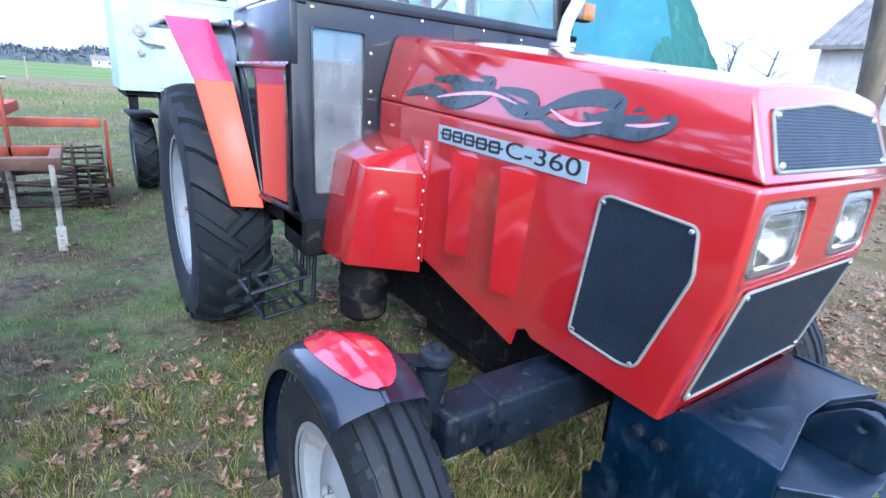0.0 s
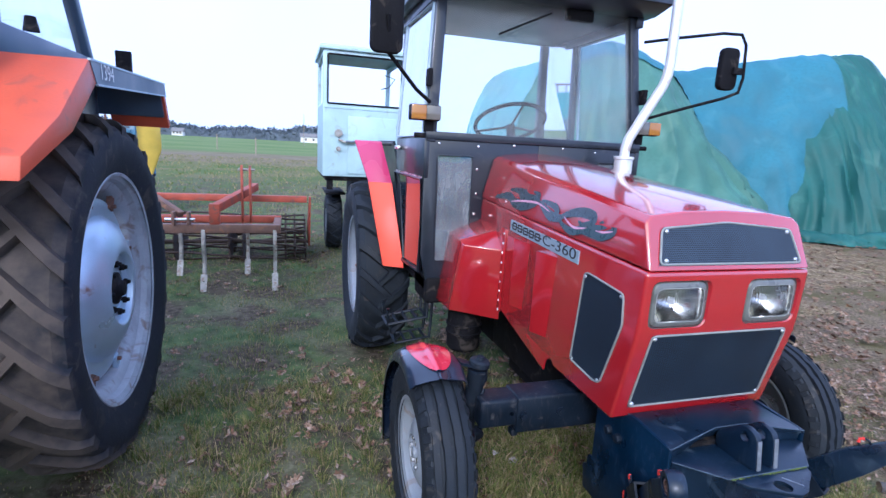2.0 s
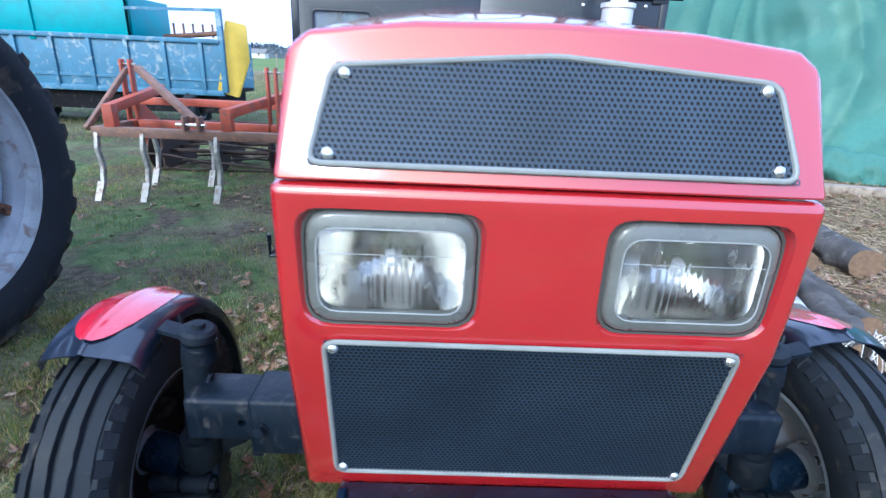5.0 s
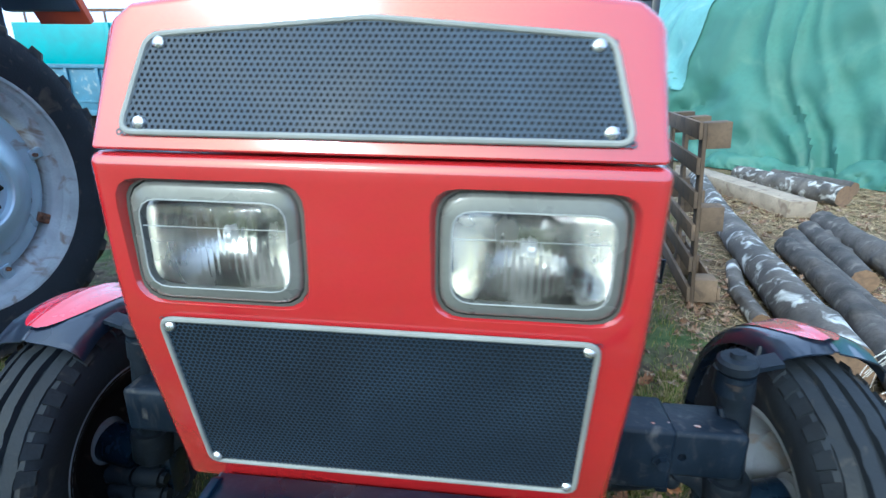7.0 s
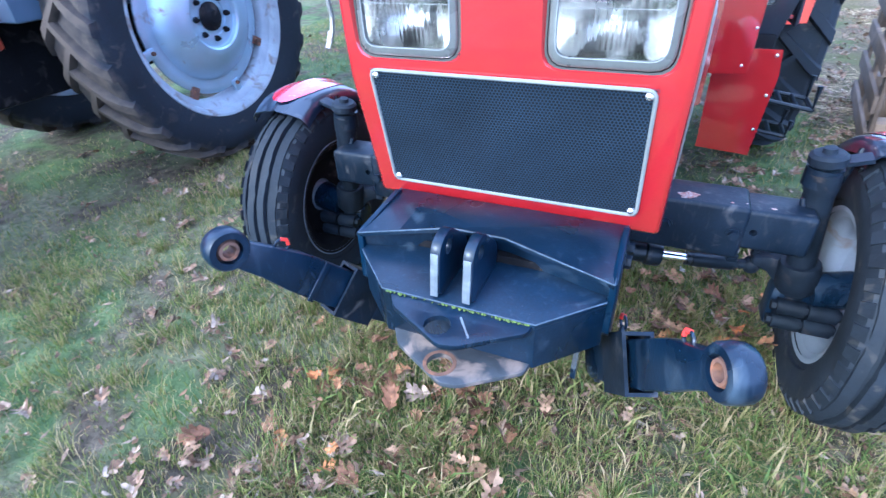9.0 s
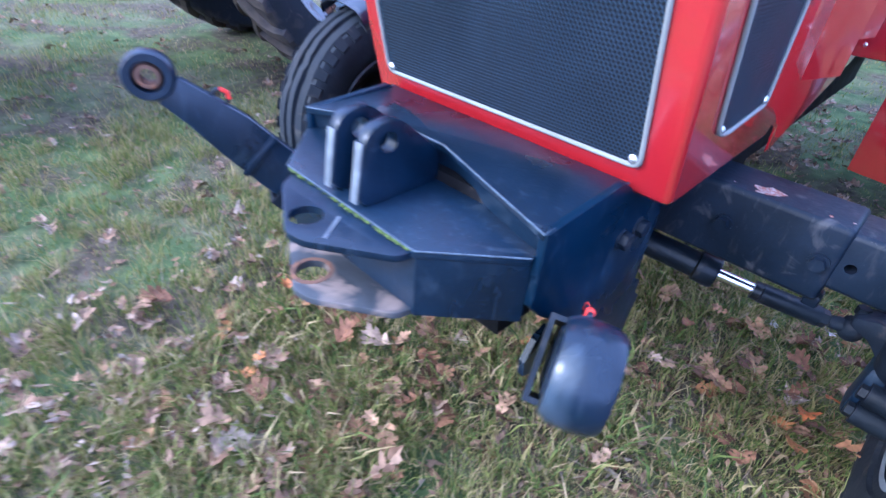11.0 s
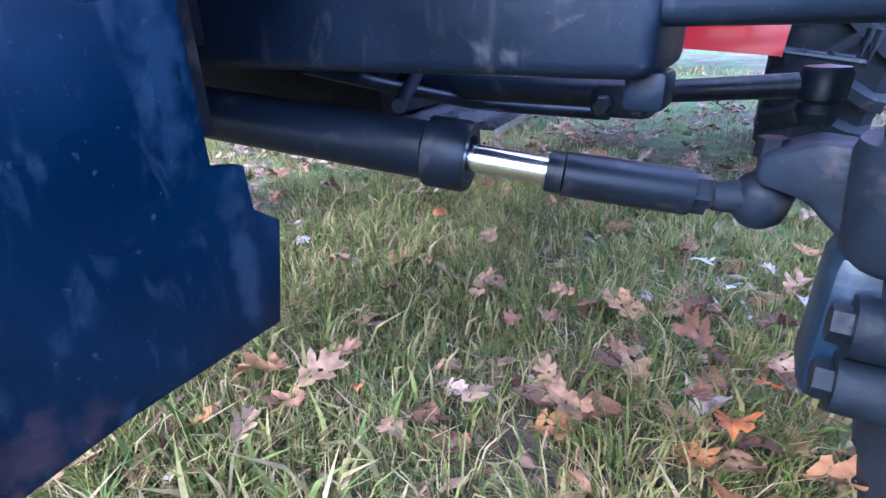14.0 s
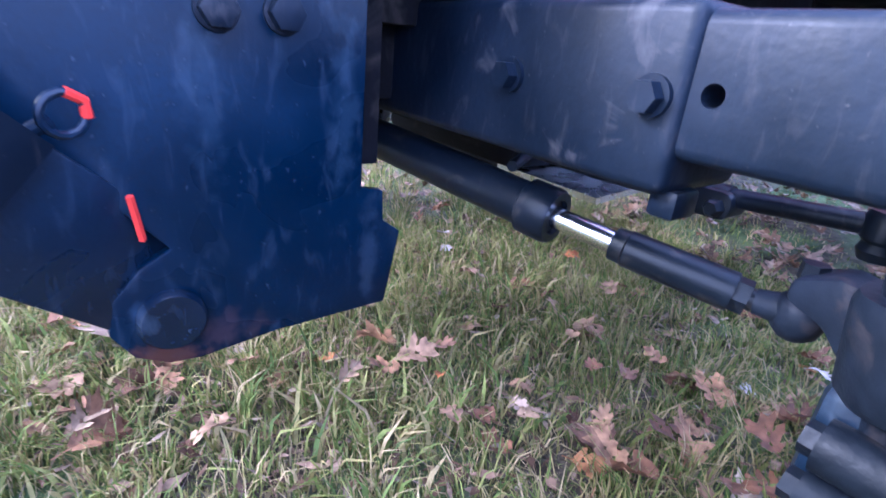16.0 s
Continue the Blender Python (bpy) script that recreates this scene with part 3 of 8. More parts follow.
def build_plate(s):
    side = hood_side(s)
    low = lambda y: 1.196 + (y - 0.38) * 0.040
    high = lambda y: 1.249 + (y - 0.38) * 0.042
    poly = [(0.38, low(0.38)), (1.028, low(1.028)), (1.028, high(1.028)), (0.38, high(0.38))]
    bm = prism(B(), [(p[0], p[1]) for p in poly], "x", s * HOOD_X, s * (HOOD_X + 0.004))
    part("name_plate", bm, PLATE, hood, "silver strip with a row of dark blocks")
    y = 1.005
    for wide in (0.062, 0.062, 0.062, 0.062, 0.062):
        y0 = y - wide * 0.86
        z0, z1 = low(y) + 0.009, high(y) - 0.008
        outer, inner = rounded([(y0, z0), (y, z0), (y, z1), (y0, z1)], 0.008, 2), rounded([(y0 + 0.011, z0 + 0.008), (y - 0.011, z0 + 0.008), (y - 0.011, z1 - 0.008), (y0 + 0.011, z1 - 0.008)], 0.004, 2)
        part("print_block", loft(B(), [[(s * 0.3496, *p) for p in outer], [(s * 0.3496, *p) for p in inner]], caps=(False, False)), INK, hood)
        y -= wide
    part("print_line", prism(B(), [(0.69, low(0.69) + 0.026), (1.015, low(1.015) + 0.026), (1.015, low(1.015) + 0.032), (0.69, low(0.69) + 0.032)], "x", s * 0.3493, s * 0.3500), INK, hood)
    figures = lettering("C-360", 0.064)
    wide = 0.285 / max(v.co.x for v in figures.vertices)
    turn = Matrix(((0, 0, s, 0), (s * -1, 0, 0, 0), (0, 1, 0, 0), (0, 0, 0, 1))) if s < 0 else Matrix(((0, 0, 1, 0), (1, 0, 0, 0), (0, 1, 0, 0), (0, 0, 0, 1)))
    if s < 0:
        turn = Matrix(((0, 0, -1, 0), (-1, 0, 0, 0), (0, 1, 0, 0), (0, 0, 0, 1)))
    start = 0.685 if s < 0 else 0.40
    figures.transform(Matrix.Translation((s * 0.3498, start, low(start) + 0.012)) @ Matrix.Rotation(radians(2.4), 4, "X") @ turn @ Matrix.Diagonal((wide, 1, 1, 1)))
    figures.materials.append(INK)
    ob = new("print_figures", figures)
    ob.parent = hood


sides(build_plate)

# flame decal on the shell's flank
DECAL = material("dark_flame_decal", (0.035, 0.05, 0.065), 0.3, vary=0.3, scale=30, grain=260, bump=0, coat=0.4)
DECAL_LIGHT = material("pale_pink_decal_stroke", (0.6, 0.3, 0.42), 0.3, vary=0.15, scale=20, bump=0, coat=0.4)


def build_decal(s):
    at = lid_side(s)
    def stroke(name, line, wide, mat, lift):
        """A tapering ribbon along a curved line of (y, share)."""
        bm = B()
        rows = []
        pts = []
        n = len(line) - 1
        for i in range(8 * n + 1):
            t = i / 8
            k = min(int(t), n - 1)
            f = t - k
            p = [line[max(0, min(n, k + j))] for j in (-1, 0, 1, 2)]
            pts.append(tuple(0.5 * (2 * p[1][c] + (p[2][c] - p[0][c]) * f + (2 * p[0][c] - 5 * p[1][c] + 4 * p[2][c] - p[3][c]) * f * f + (3 * p[1][c] - p[0][c] - 3 * p[2][c] + p[3][c]) * f ** 3) for c in (0, 1)))
        m = len(pts)
        for i, (y, k) in enumerate(pts):
            a, b = pts[max(0, i - 1)], pts[min(m - 1, i + 1)]
            dy, dk = (b[0] - a[0]), (b[1] - a[1]) * 0.14
            ln = math.hypot(dy, dk) or 1
            w = wide * math.sin(math.pi * min(1, 0.04 + 0.96 * i / (m - 1))) ** 0.7
            ny, nk = -dk / ln * w, dy / ln * w / 0.14
            rows.append([bm.verts.new(at(y + ny, k + nk, lift)), bm.verts.new(at(y - ny, k - nk, lift))])
        for a, b in zip(rows, rows[1:]):
            bm.faces.new((a[0], a[1], b[1], b[0]))
        part(name, bm, mat, lid, smooth=180)
    dark = [
        ([(1.272, 0.05), (1.114, 0.21), (1.019, 0.11), (0.919, 0.11), (0.808, 0.31), (0.781, 0.5)], 0.0195),
        ([(1.11, 0.41), (0.97, 0.48), (0.899, 0.38), (0.811, 0.43), (0.797, 0.56), (0.865, 0.60)], 0.0175),
        ([(1.03, 0.52), (0.96, 0.30), (0.90, 0.16), (0.84, 0.22)], 0.0143),
        ([(0.778, 0.4), (0.712, 0.26), (0.655, 0.16), (0.584, 0.18), (0.521, 0.34)], 0.0195),
        ([(0.76, 0.46), (0.64, 0.44), (0.601, 0.31), (0.623, 0.13), (0.553, 0.10)], 0.0156),
        ([(0.575, 0.20), (0.487, 0.46), (0.397, 0.6), (0.334, 0.57), (0.345, 0.38), (0.406, 0.28)], 0.0208),
        ([(0.577, 0.15), (0.513, 0.02), (0.457, -0.02), (0.386, 0.14), (0.324, 0.16), (0.26, 0.18), (0.204, 0.38), (0.208, 0.56), (0.255, 0.58), (0.295, 0.48)], 0.0195),
        ([(0.43, 0.32), (0.37, 0.20), (0.30, 0.34), (0.24, 0.44)], 0.0130),
    ]
    for line, wide in dark:
        stroke("flame", line, wide, DECAL, 0.0)
    for line, wide in (([(1.063, 0.10), (0.923, 0.25), (0.784, 0.34), (0.657, 0.24)], 0.0045), ([(0.538, 0.27), (0.452, 0.11), (0.364, 0.22)], 0.005), ([(0.304, 0.25), (0.25, 0.30), (0.198, 0.42)], 0.004)):
        stroke("flame_highlight", line, wide, DECAL_LIGHT, 0.001)


sides(build_decal)


# raised scoops, side boxes and rivets on the flanks
def build_scoop(s, y0, y1, zt, zb, lift):
    bm = B()
    x = s * HOOD_X
    f0, f1 = (x, y0, zt - 0.012), (x, y0 + 0.035, zb)
    r0, r1 = (x + s * lift, y1, zt), (x + s * lift, y1, zb + 0.012)
    loft(bm, [[f0, r0, (x, y1, zt), (x, y0, zt - 0.013)], [f1, r1, (x, y1, zb + 0.01), (x, y0 + 0.035, zb - 0.001)]])
    part("air_scoop", bm, RED, hood, bevel=0.003)
    # a black strip on the flank stands for the scoop's shaded opening
    part("scoop_mouth", prism(B(), [(y1 + 0.004, zb + 0.02), (y1 + 0.014, zb + 0.02), (y1 + 0.014, zt - 0.01), (y1 + 0.004, zt - 0.01)], "x", x, x + s * 0.003), VOID, hood)


for s in (-1, 1):
    build_scoop(s, 0.545, 0.64, 1.197, 0.815, 0.05)
    build_scoop(s, 0.80, 0.885, 1.205, 0.86, 0.045)

box_rows = [
    [(-0.335, 1.115, 0.709), (-0.572, 1.272, 0.722), (-0.537, 1.192, 1.112), (-0.335, 1.098, 1.098)],
    [(-0.335, 1.190, 0.712), (-0.578, 1.330, 0.724), (-0.534, 1.275, 1.124), (-0.335, 1.200, 1.192)],
    [(-0.335, 1.50, 0.730), (-0.600, 1.50, 0.735), (-0.522, 1.50, 1.128), (-0.335, 1.50, 1.215)],
]
part("battery_box", loft(B(), box_rows), RED, tractor, "red sheet-metal side box with chamfered top", bevel=0.006)
part("box_flange", prism(B(), [(1.085, 0.765), (1.20, 0.80), (1.20, 1.22), (1.075, 1.215)], "x", -0.352, -0.344), RED, tractor, bevel=0.002)
for i in range(9):
    z = 0.775 + i * 0.052
    part("rivet", knob(B(), (-0.352, 1.102 - 0.001 * i, z), (-1, 0, 0), 0.006), STEEL, tractor)
for i in range(3):
    part("rivet", knob(B(), (-0.340, 1.10 + 0.014 * i, 1.245 + 0.055 * i), (-1, 0, 0), 0.006), STEEL, tractor)
# the left side carries a narrow riveted cover and a flat splash plate below it
part("side_cover", loft(B(), [[(0.335, 1.05, 0.80), (0.545, 1.08, 0.80), (0.545, 1.08, 1.22), (0.335, 1.05, 1.24)], [(0.335, 1.40, 0.84), (0.545, 1.38, 0.84), (0.545, 1.38, 1.24), (0.335, 1.40, 1.26)]]), RED, tractor, "red riveted side cover", bevel=0.005)
part("splash_plate", prism(B(), [(0.45, 0.480), (0.640, 0.465), (0.66, 0.77), (0.65, 0.86), (0.44, 0.86)], "y", 1.20, 1.206), RED, tractor, "flat red splash plate")
for x, z in ((0.36, 0.83), (0.52, 0.83), (0.535, 0.95), (0.535, 1.07), (0.535, 1.18), (0.37, 0.95), (0.37, 1.07)):
    part("rivet", knob(B(), (x, 1.052 + (x - 0.335) * 0.143, z), (0, -1, 0), 0.006), STEEL, tractor)
for x, z in ((0.635, 0.84), (0.640, 0.70), (0.632, 0.57)):
    part("rivet", knob(B(), (x, 1.199, z), (0, -1, 0), 0.007), STEEL, tractor)


# exhaust
bm = B()
lathe(bm, [(0.0, 0), (0.052, 0), (0.052, 0.10), (0.058, 0.104), (0.058, 0.118), (0.036, 0.12), (0, 0.12)], (0.455, 1.28, 1.50), (0, 0, 1), 24)
part("exhaust_collar", bm, EXHAUST, tractor, "silver flanged exhaust collar")
pipe = [(0.455, 1.28, 1.60), (0.457, 1.28, 1.66), (0.472, 1.28, 1.72), (0.52, 1.28, 1.80), (0.62, 1.28, 1.965), (0.66, 1.28, 2.03), (0.682, 1.28, 2.09), (0.69, 1.28, 2.16), (0.69, 1.28, 2.6)]
part("exhaust_pipe", tube(B(), pipe, 0.029, 16), EXHAUST, tractor, "bent silver-painted exhaust pipe", smooth=60)
part("exhaust_stub", rod(B(), (0.40, 1.28, 1.42), (0.455, 1.28, 1.52), 0.05), BLACK, tractor)


# engine, chassis and driveline below the hood
bm = box(B(), (-0.20, 0.55, 0.42), (0.20, 1.5, 1.15))
box(bm, (-0.17, 0.62, 0.34), (0.17, 1.3, 0.43))
part("engine_block", bm, BLACK, tractor, bevel=0.02)
part("gearbox", box(B(), (-0.19, 1.5, 0.40), (0.19, 2.75, 0.95)), BLACK, tractor, bevel=0.03)
part("radiator", box(B(), (-0.29, 0.10, 0.75), (0.29, 0.2, 1.22)), BLACK, tractor, bevel=0.01)
part("rear_axle", rod(B(), (-0.75, 2.66, 0.665), (0.75, 2.66, 0.665), 0.12, seg=20), BLACK, tractor)
bm = B()
for s in (-1, 1):
    box(bm, (s * 0.15 - 0.025, 0.12, 0.62), (s * 0.15 + 0.025, 1.6, 0.72))
part("chassis_rail", bm, BLACK, tractor, bevel=0.006)
bm = lathe(B(), [(0, 0), (0.085, 0), (0.10, 0.02), (0.10, 0.10), (0.108, 0.104), (0.108, 0.112), (0.10, 0.116), (0.10, 0.15), (0.108, 0.154), (0.108, 0.162), (0.10, 0.166), (0.10, 0.30), (0, 0.30)], (-0.43, 1.40, 0.44), (0, 0, 1), 28)
part("air_filter_bowl", bm, BLACK, tractor, "dark oil-bath air filter bowl")
part("exhaust_shield", box(B(), (0.12, 0.62, 0.36), (0.34, 1.02, 0.37), Matrix.Rotation(radians(4), 4, "X")), STEEL, tractor)


# ---- wheels ----
def tyre_mesh(r, w, rim_r, lugs, kind):
    """A tyre round the x axis at the origin. kind: 'lug' for chevron bars, 'rib' for worn road ribs."""
    bm = B()
    deep = 0.05 * r if kind == "lug" else 0.015
    tread = r - deep
    h = w / 2
    if kind == "lug":
        prof = [(rim_r, -h * 0.62), (rim_r + 0.02, -h * 0.80), (rim_r + (tread - rim_r) * 0.45, -h * 0.98), (rim_r + (tread - rim_r) * 0.75, -h * 0.97), (tread - 0.03, -h * 0.90), (tread - 0.006, -h * 0.72), (tread, -h * 0.35), (tread + 0.002, 0)]
    else:
        prof = [(rim_r, -h * 0.66), (rim_r + 0.014, -h * 0.80), (rim_r + 0.03, -h * 0.83), (rim_r + 0.034, -h * 0.92), (rim_r + (tread - rim_r) * 0.5, -h * 1.0), (rim_r + (tread - rim_r) * 0.72, -h * 0.99), (tread - 0.028, -h * 0.93), (tread - 0.012, -h * 0.84), (tread - 0.003, -h * 0.6), (tread, -h * 0.3), (tread + 0.001, 0)]
    prof += [(a, -b) for a, b in prof[-2::-1]]
    lathe(bm, prof, (0, 0, 0), (1, 0, 0), 64)

    def at(a, x, rad):
        return (x, rad * math.cos(a), rad * math.sin(a))
    if kind == "lug":
        rng = random.Random(lugs)
        for i in range(lugs):
            for s in (-1, 1):
                a0 = 2 * math.pi * (i + (0.5 if s > 0 else 0)) / lugs + rng.uniform(-0.006, 0.006)
                rows = []
                for k in range(7):
                    t = k / 6
                    x = s * (-0.045 + t * (h * 1.02 + 0.03))
                    a = a0 + t * 0.30
                    drop = max(0, t - 0.60) ** 1.6 * 0.20 * r / 0.84
                    wide = (0.026 + 0.012 * t) * (0.6 + 0.4 * r / 0.84) / r
                    wear = rng.uniform(0, 0.004)
                    rows.append([at(a - wide * 1.35, x, tread - drop - 0.014), at(a - wide * 0.8, x, r - drop - wear), at(a + wide * 0.8, x, r - drop - wear), at(a + wide * 1.35, x, tread - drop - 0.014)])
                loft(bm, rows)
    else:
        # four worn ribs with stepped edges, and short side blocks on the shoulders
        rng = random.Random(5)
        n = 96
        for x0, x1 in ((-0.74, -0.47), (-0.38, -0.06), (0.06, 0.38), (0.47, 0.74)):
            rows = []
            shift = rng.randrange(6)
            for i in range(n):
                a = 2 * math.pi * i / n
                step = 0.014 * (1 if ((i + shift) // 5) % 2 else -1)
                fall = 0.010 if abs(x0 + x1) > 1 else 0.0
                notch = 0.006 if (i + shift) % 12 == 0 else 0.0
                top = r - fall * 0.7 - rng.uniform(0, 0.0012) - notch
                e0, e1 = (x0 + step) * h, (x1 + step) * h
                rows.append([at(a, e0 - 0.001, tread - 0.008 - fall), at(a, e0 + 0.002, top - (fall if x0 < 0 else 0)), at(a, e1 - 0.002, top - (fall if x0 > 0 else 0)), at(a, e1 + 0.001, tread - 0.008 - fall)])
            vs = [[bm.verts.new(p) for p in row] for row in rows]
            for p, q in zip(vs, vs[1:] + vs[:1]):
                for j in range(3):
                    bm.faces.new((p[j], p[j + 1], q[j + 1], q[j]))
        for i in range(40):
            for s in (-1, 1):
                a = 2 * math.pi * (i + (0.5 if s > 0 else 0)) / 40
                d = 2 * math.pi / 40 * 0.30
                ring = lambda x, rad, k: [at(a - d * k, s * x * h, rad), at(a + d * k, s * x * h, rad)]
                p, q = ring(0.80, tread + 0.001, 1.0), ring(1.0, tread - 0.030, 0.9)
                p2, q2 = ring(0.76, tread - 0.016, 1.2), ring(0.95, tread - 0.048, 1.1)
                loft(bm, [p2 + q2[::-1], p + q[::-1]], caps=(False, True))
    return bm


def wheel(parent, name, centre, r, w, rim_r, lugs, kind, out, tyre_mat, rim_mat, dish, label):
    """A wheel at centre on the x axis; out is 1 or -1, the side that its disc shows; dish: (disc edge, cone height) along the axis."""
    hub = new(name)
    hub.parent = parent
    hub.location = Vector(centre) - parent.location
    hub["label"] = label
    c = Vector(centre)
    shift = Matrix.Translation(c) @ (Matrix.Rotation(math.pi, 4, "Z") if out < 0 else Matrix())

    def add(part_name, bm, mat, **more):
        bmesh.ops.transform(bm, matrix=shift, verts=bm.verts)
        return part(part_name, bm, mat, hub, **more)

    add("tyre", tyre_mesh(r, w, rim_r, lugs, kind), tyre_mat, smooth=30)
    h, R = w / 2, rim_r
    deep = 0.10 * R if r > 0.8 else 0.036
    flange = [(R + 0.014, h * 0.80), (R + 0.024, h * 0.75), (R - 0.002, h * 0.66), (R - 0.012, h * 0.5), (R - deep * 0.8, h * 0.40), (R - deep, h * 0.30), (R - deep - 0.004, 0)]
    ring = [(a, -b) for a, b in flange] + flange[-2::-1]
    add("rim", lathe(B(), ring + [(a - 0.014, b * 0.97) for a, b in ring[::-1]], (0, 0, 0), (1, 0, 0), 56, closed=True), RIM_GREY if rim_mat is RIM_BLUE else rim_mat)
    e, up = dish
    # shade inside the right front rim, put in as a black lining
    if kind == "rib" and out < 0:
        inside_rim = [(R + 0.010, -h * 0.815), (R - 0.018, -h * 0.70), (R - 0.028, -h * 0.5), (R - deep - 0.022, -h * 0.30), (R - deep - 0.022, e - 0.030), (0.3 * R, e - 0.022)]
        add("rim_inside", lathe(B(), inside_rim, (0, 0, 0), (1, 0, 0), 48), BLACK, label="inner side of the rim, blackened to stand for shade")
    g = 0.80 / 0.885 if r > 0.8 else 1.0
    face = [(0.885 * R * g, e - 0.006), (0.86 * R * g, e), (0.80 * R * g, e + 0.004), (0.755 * R * g, e - 0.006), (0.72 * R * g, e - 0.004), (0.60 * R, e + up * 0.42), (0.47 * R, e + up * 0.80), (0.40 * R, e + up * 0.93), (0.37 * R, e + up), (0.33 * R, e + up), (0.315 * R, e + up - 0.006), (0.305 * R, e + up - 0.03), (0.20 * R, e + up - 0.034)]
    add("wheel_disc", lathe(B(), face + [(a, b - 0.012) for a, b in face[::-1]], (0, 0, 0), (1, 0, 0), 56, closed=True), rim_mat, label="pressed dished wheel disc" if rim_mat is RIM_BLUE else "")
    k = e + up - 0.034
    dark = rim_mat is RIM_BLUE
    wide = 0.62 if dark else 1.0
    add("hub", lathe(B(), [(0, k + 0.04), (R * 0.10 * wide, k + 0.038), (R * 0.13 * wide, k + 0.02), (R * 0.15 * wide, k + 0.016), (R * 0.23 * wide, k + 0.006), (R * 0.23 * wide, k - 0.04), (0, k - 0.04)], (0, 0, 0), (1, 0, 0), 24), BLACK if dark else rim_mat)
    if dark:
        add("hub_flange", lathe(B(), [(R * 0.13, k - 0.006), (R * 0.31, k - 0.006), (R * 0.31, k - 0.03), (R * 0.13, k - 0.03)], (0, 0, 0), (1, 0, 0), 32, closed=True), rim_mat)
    nuts = 8 if r > 0.5 else 6
    for i in range(nuts):
        a = 2 * math.pi * i / nuts
        add("wheel_nut", lathe(B(), [(0, 0.034), (0.010, 0.034), (0.011, 0.022), (0.017, 0.020), (0.018, 0.0), (0, 0)], (k - 0.004 if dark else k, R * (0.22 if dark else 0.265) * math.cos(a), R * (0.22 if dark else 0.265) * math.sin(a)), (1, 0, 0), 6), BLACK if dark else STEEL)
    if r > 0.5:
        # clamps bridge the gap between the disc and the rim
        for i in range(8):
            a = 2 * math.pi * (i + 0.35) / 8
            m = Matrix.Rotation(a, 4, "X")
            bm = box(B(), (e - 0.012, R * 0.83 * g, -0.026), (e + 0.012, R - 0.014, 0.026), m)
            box(bm, (e - 0.03, R * 0.90, -0.02), (e - 0.008, R - 0.006, 0.02), m)
            add("rim_clamp", bm, RUST if i % 2 else rim_mat, bevel=0.004)
            add("clamp_bolt", lathe(B(), [(0, 0.018), (0.011, 0.018), (0.012, 0.0), (0, 0)], (e + 0.011, R * 0.87 * g * math.cos(a), R * 0.87 * g * math.sin(a)), (1, 0, 0), 6), RUST)
    return hub


FW_X, FW_Y, FW_R = 0.885, 0.50, 0.385
for s in (-1, 1):
    wheel(tractor, "front_wheel", (s * FW_X, FW_Y, FW_R), FW_R, 0.19, 0.215, 12, "rib", s, TYRE, RIM, (0.03, 0.03), "front wheel with worn ribbed tyre and pale rim")
    wheel(tractor, "rear_wheel", (s * 0.795, 2.66, 0.665), 0.665, 0.37, 0.37, 22, "lug", s, TYRE, RIM, (0.06, -0.03), "large rear wheel with chevron lugs and pale rim")


def build_front_fender(s):
    c = Vector((s * FW_X, FW_Y, FW_R))
    def point(a, x, r):
        return c + Vector((s * x, -r * math.cos(a), r * math.sin(a)))
    across = [(-0.104, -0.036), (-0.102, -0.012), (-0.086, 0.004), (-0.045, 0.016), (0.002, 0.023), (0.006, 0.028), (0.014, 0.028), (0.018, 0.023), (0.06, 0.016), (0.102, 0.003), (0.119, -0.013), (0.122, -0.038)]
    front = 68 if s < 0 else 86
    bm = B()
    sections = []
    for i in range(29):
        a = radians(front + (204 - front) * i / 28)
        nip = 0.012 * max(0, 1 - i / 2.0)
        sections.append([point(a, x, 0.414 + d - nip) for x, d in across] + [point(a, x, 0.410 + d - nip) for x, d in across[::-1]])
    loft(bm, sections)
    fender = part("front_fender", bm, FENDER_PAINT, tractor, "blue-black fender with a red oval on its crest", smooth=50)
    bm = B()
    grid = []
    xs, ds = [p[0] for p in across], [p[1] for p in across]
    for i in range(19):
        row = []
        for j in range(17):
            u, v = -1 + 2 * i / 18, -1 + 2 * j / 16
            uu, vv = u * math.sqrt(1 - v * v / 2), v * math.sqrt(1 - u * u / 2)
            x = 0.006 + vv * 0.080
            row.append(bm.verts.new(point(radians(front + 29 + uu * 25), x, 0.4165 + np.interp(x, xs, ds))))
        grid.append(row)
    for i in range(18):
        for j in range(16):
            bm.faces.new((grid[i][j], grid[i + 1][j], grid[i + 1][j + 1], grid[i][j + 1]))
    part("red_oval", bm, OVAL_RED, fender, "glossy red painted oval", smooth=60)
    bm = bar(B(), c + Vector((-s * 0.10, -0.03, 0.400)), (s * 0.70, 0.475, 0.755), 0.05, 0.010)
    rod(bm, (s * 0.70, 0.47, 0.70), (s * 0.70, 0.47, 0.75), 0.041)
    tube(bm, [c + Vector((-s * 0.10, 0.05, 0.39)), c + Vector((-s * 0.13, 0.02, 0.30)), (s * 0.74, 0.49, 0.60)], 0.009, 8)
    part("fender_bracket", bm, AXLE_PAINT, fender)
    return fender


sides(build_front_fender)


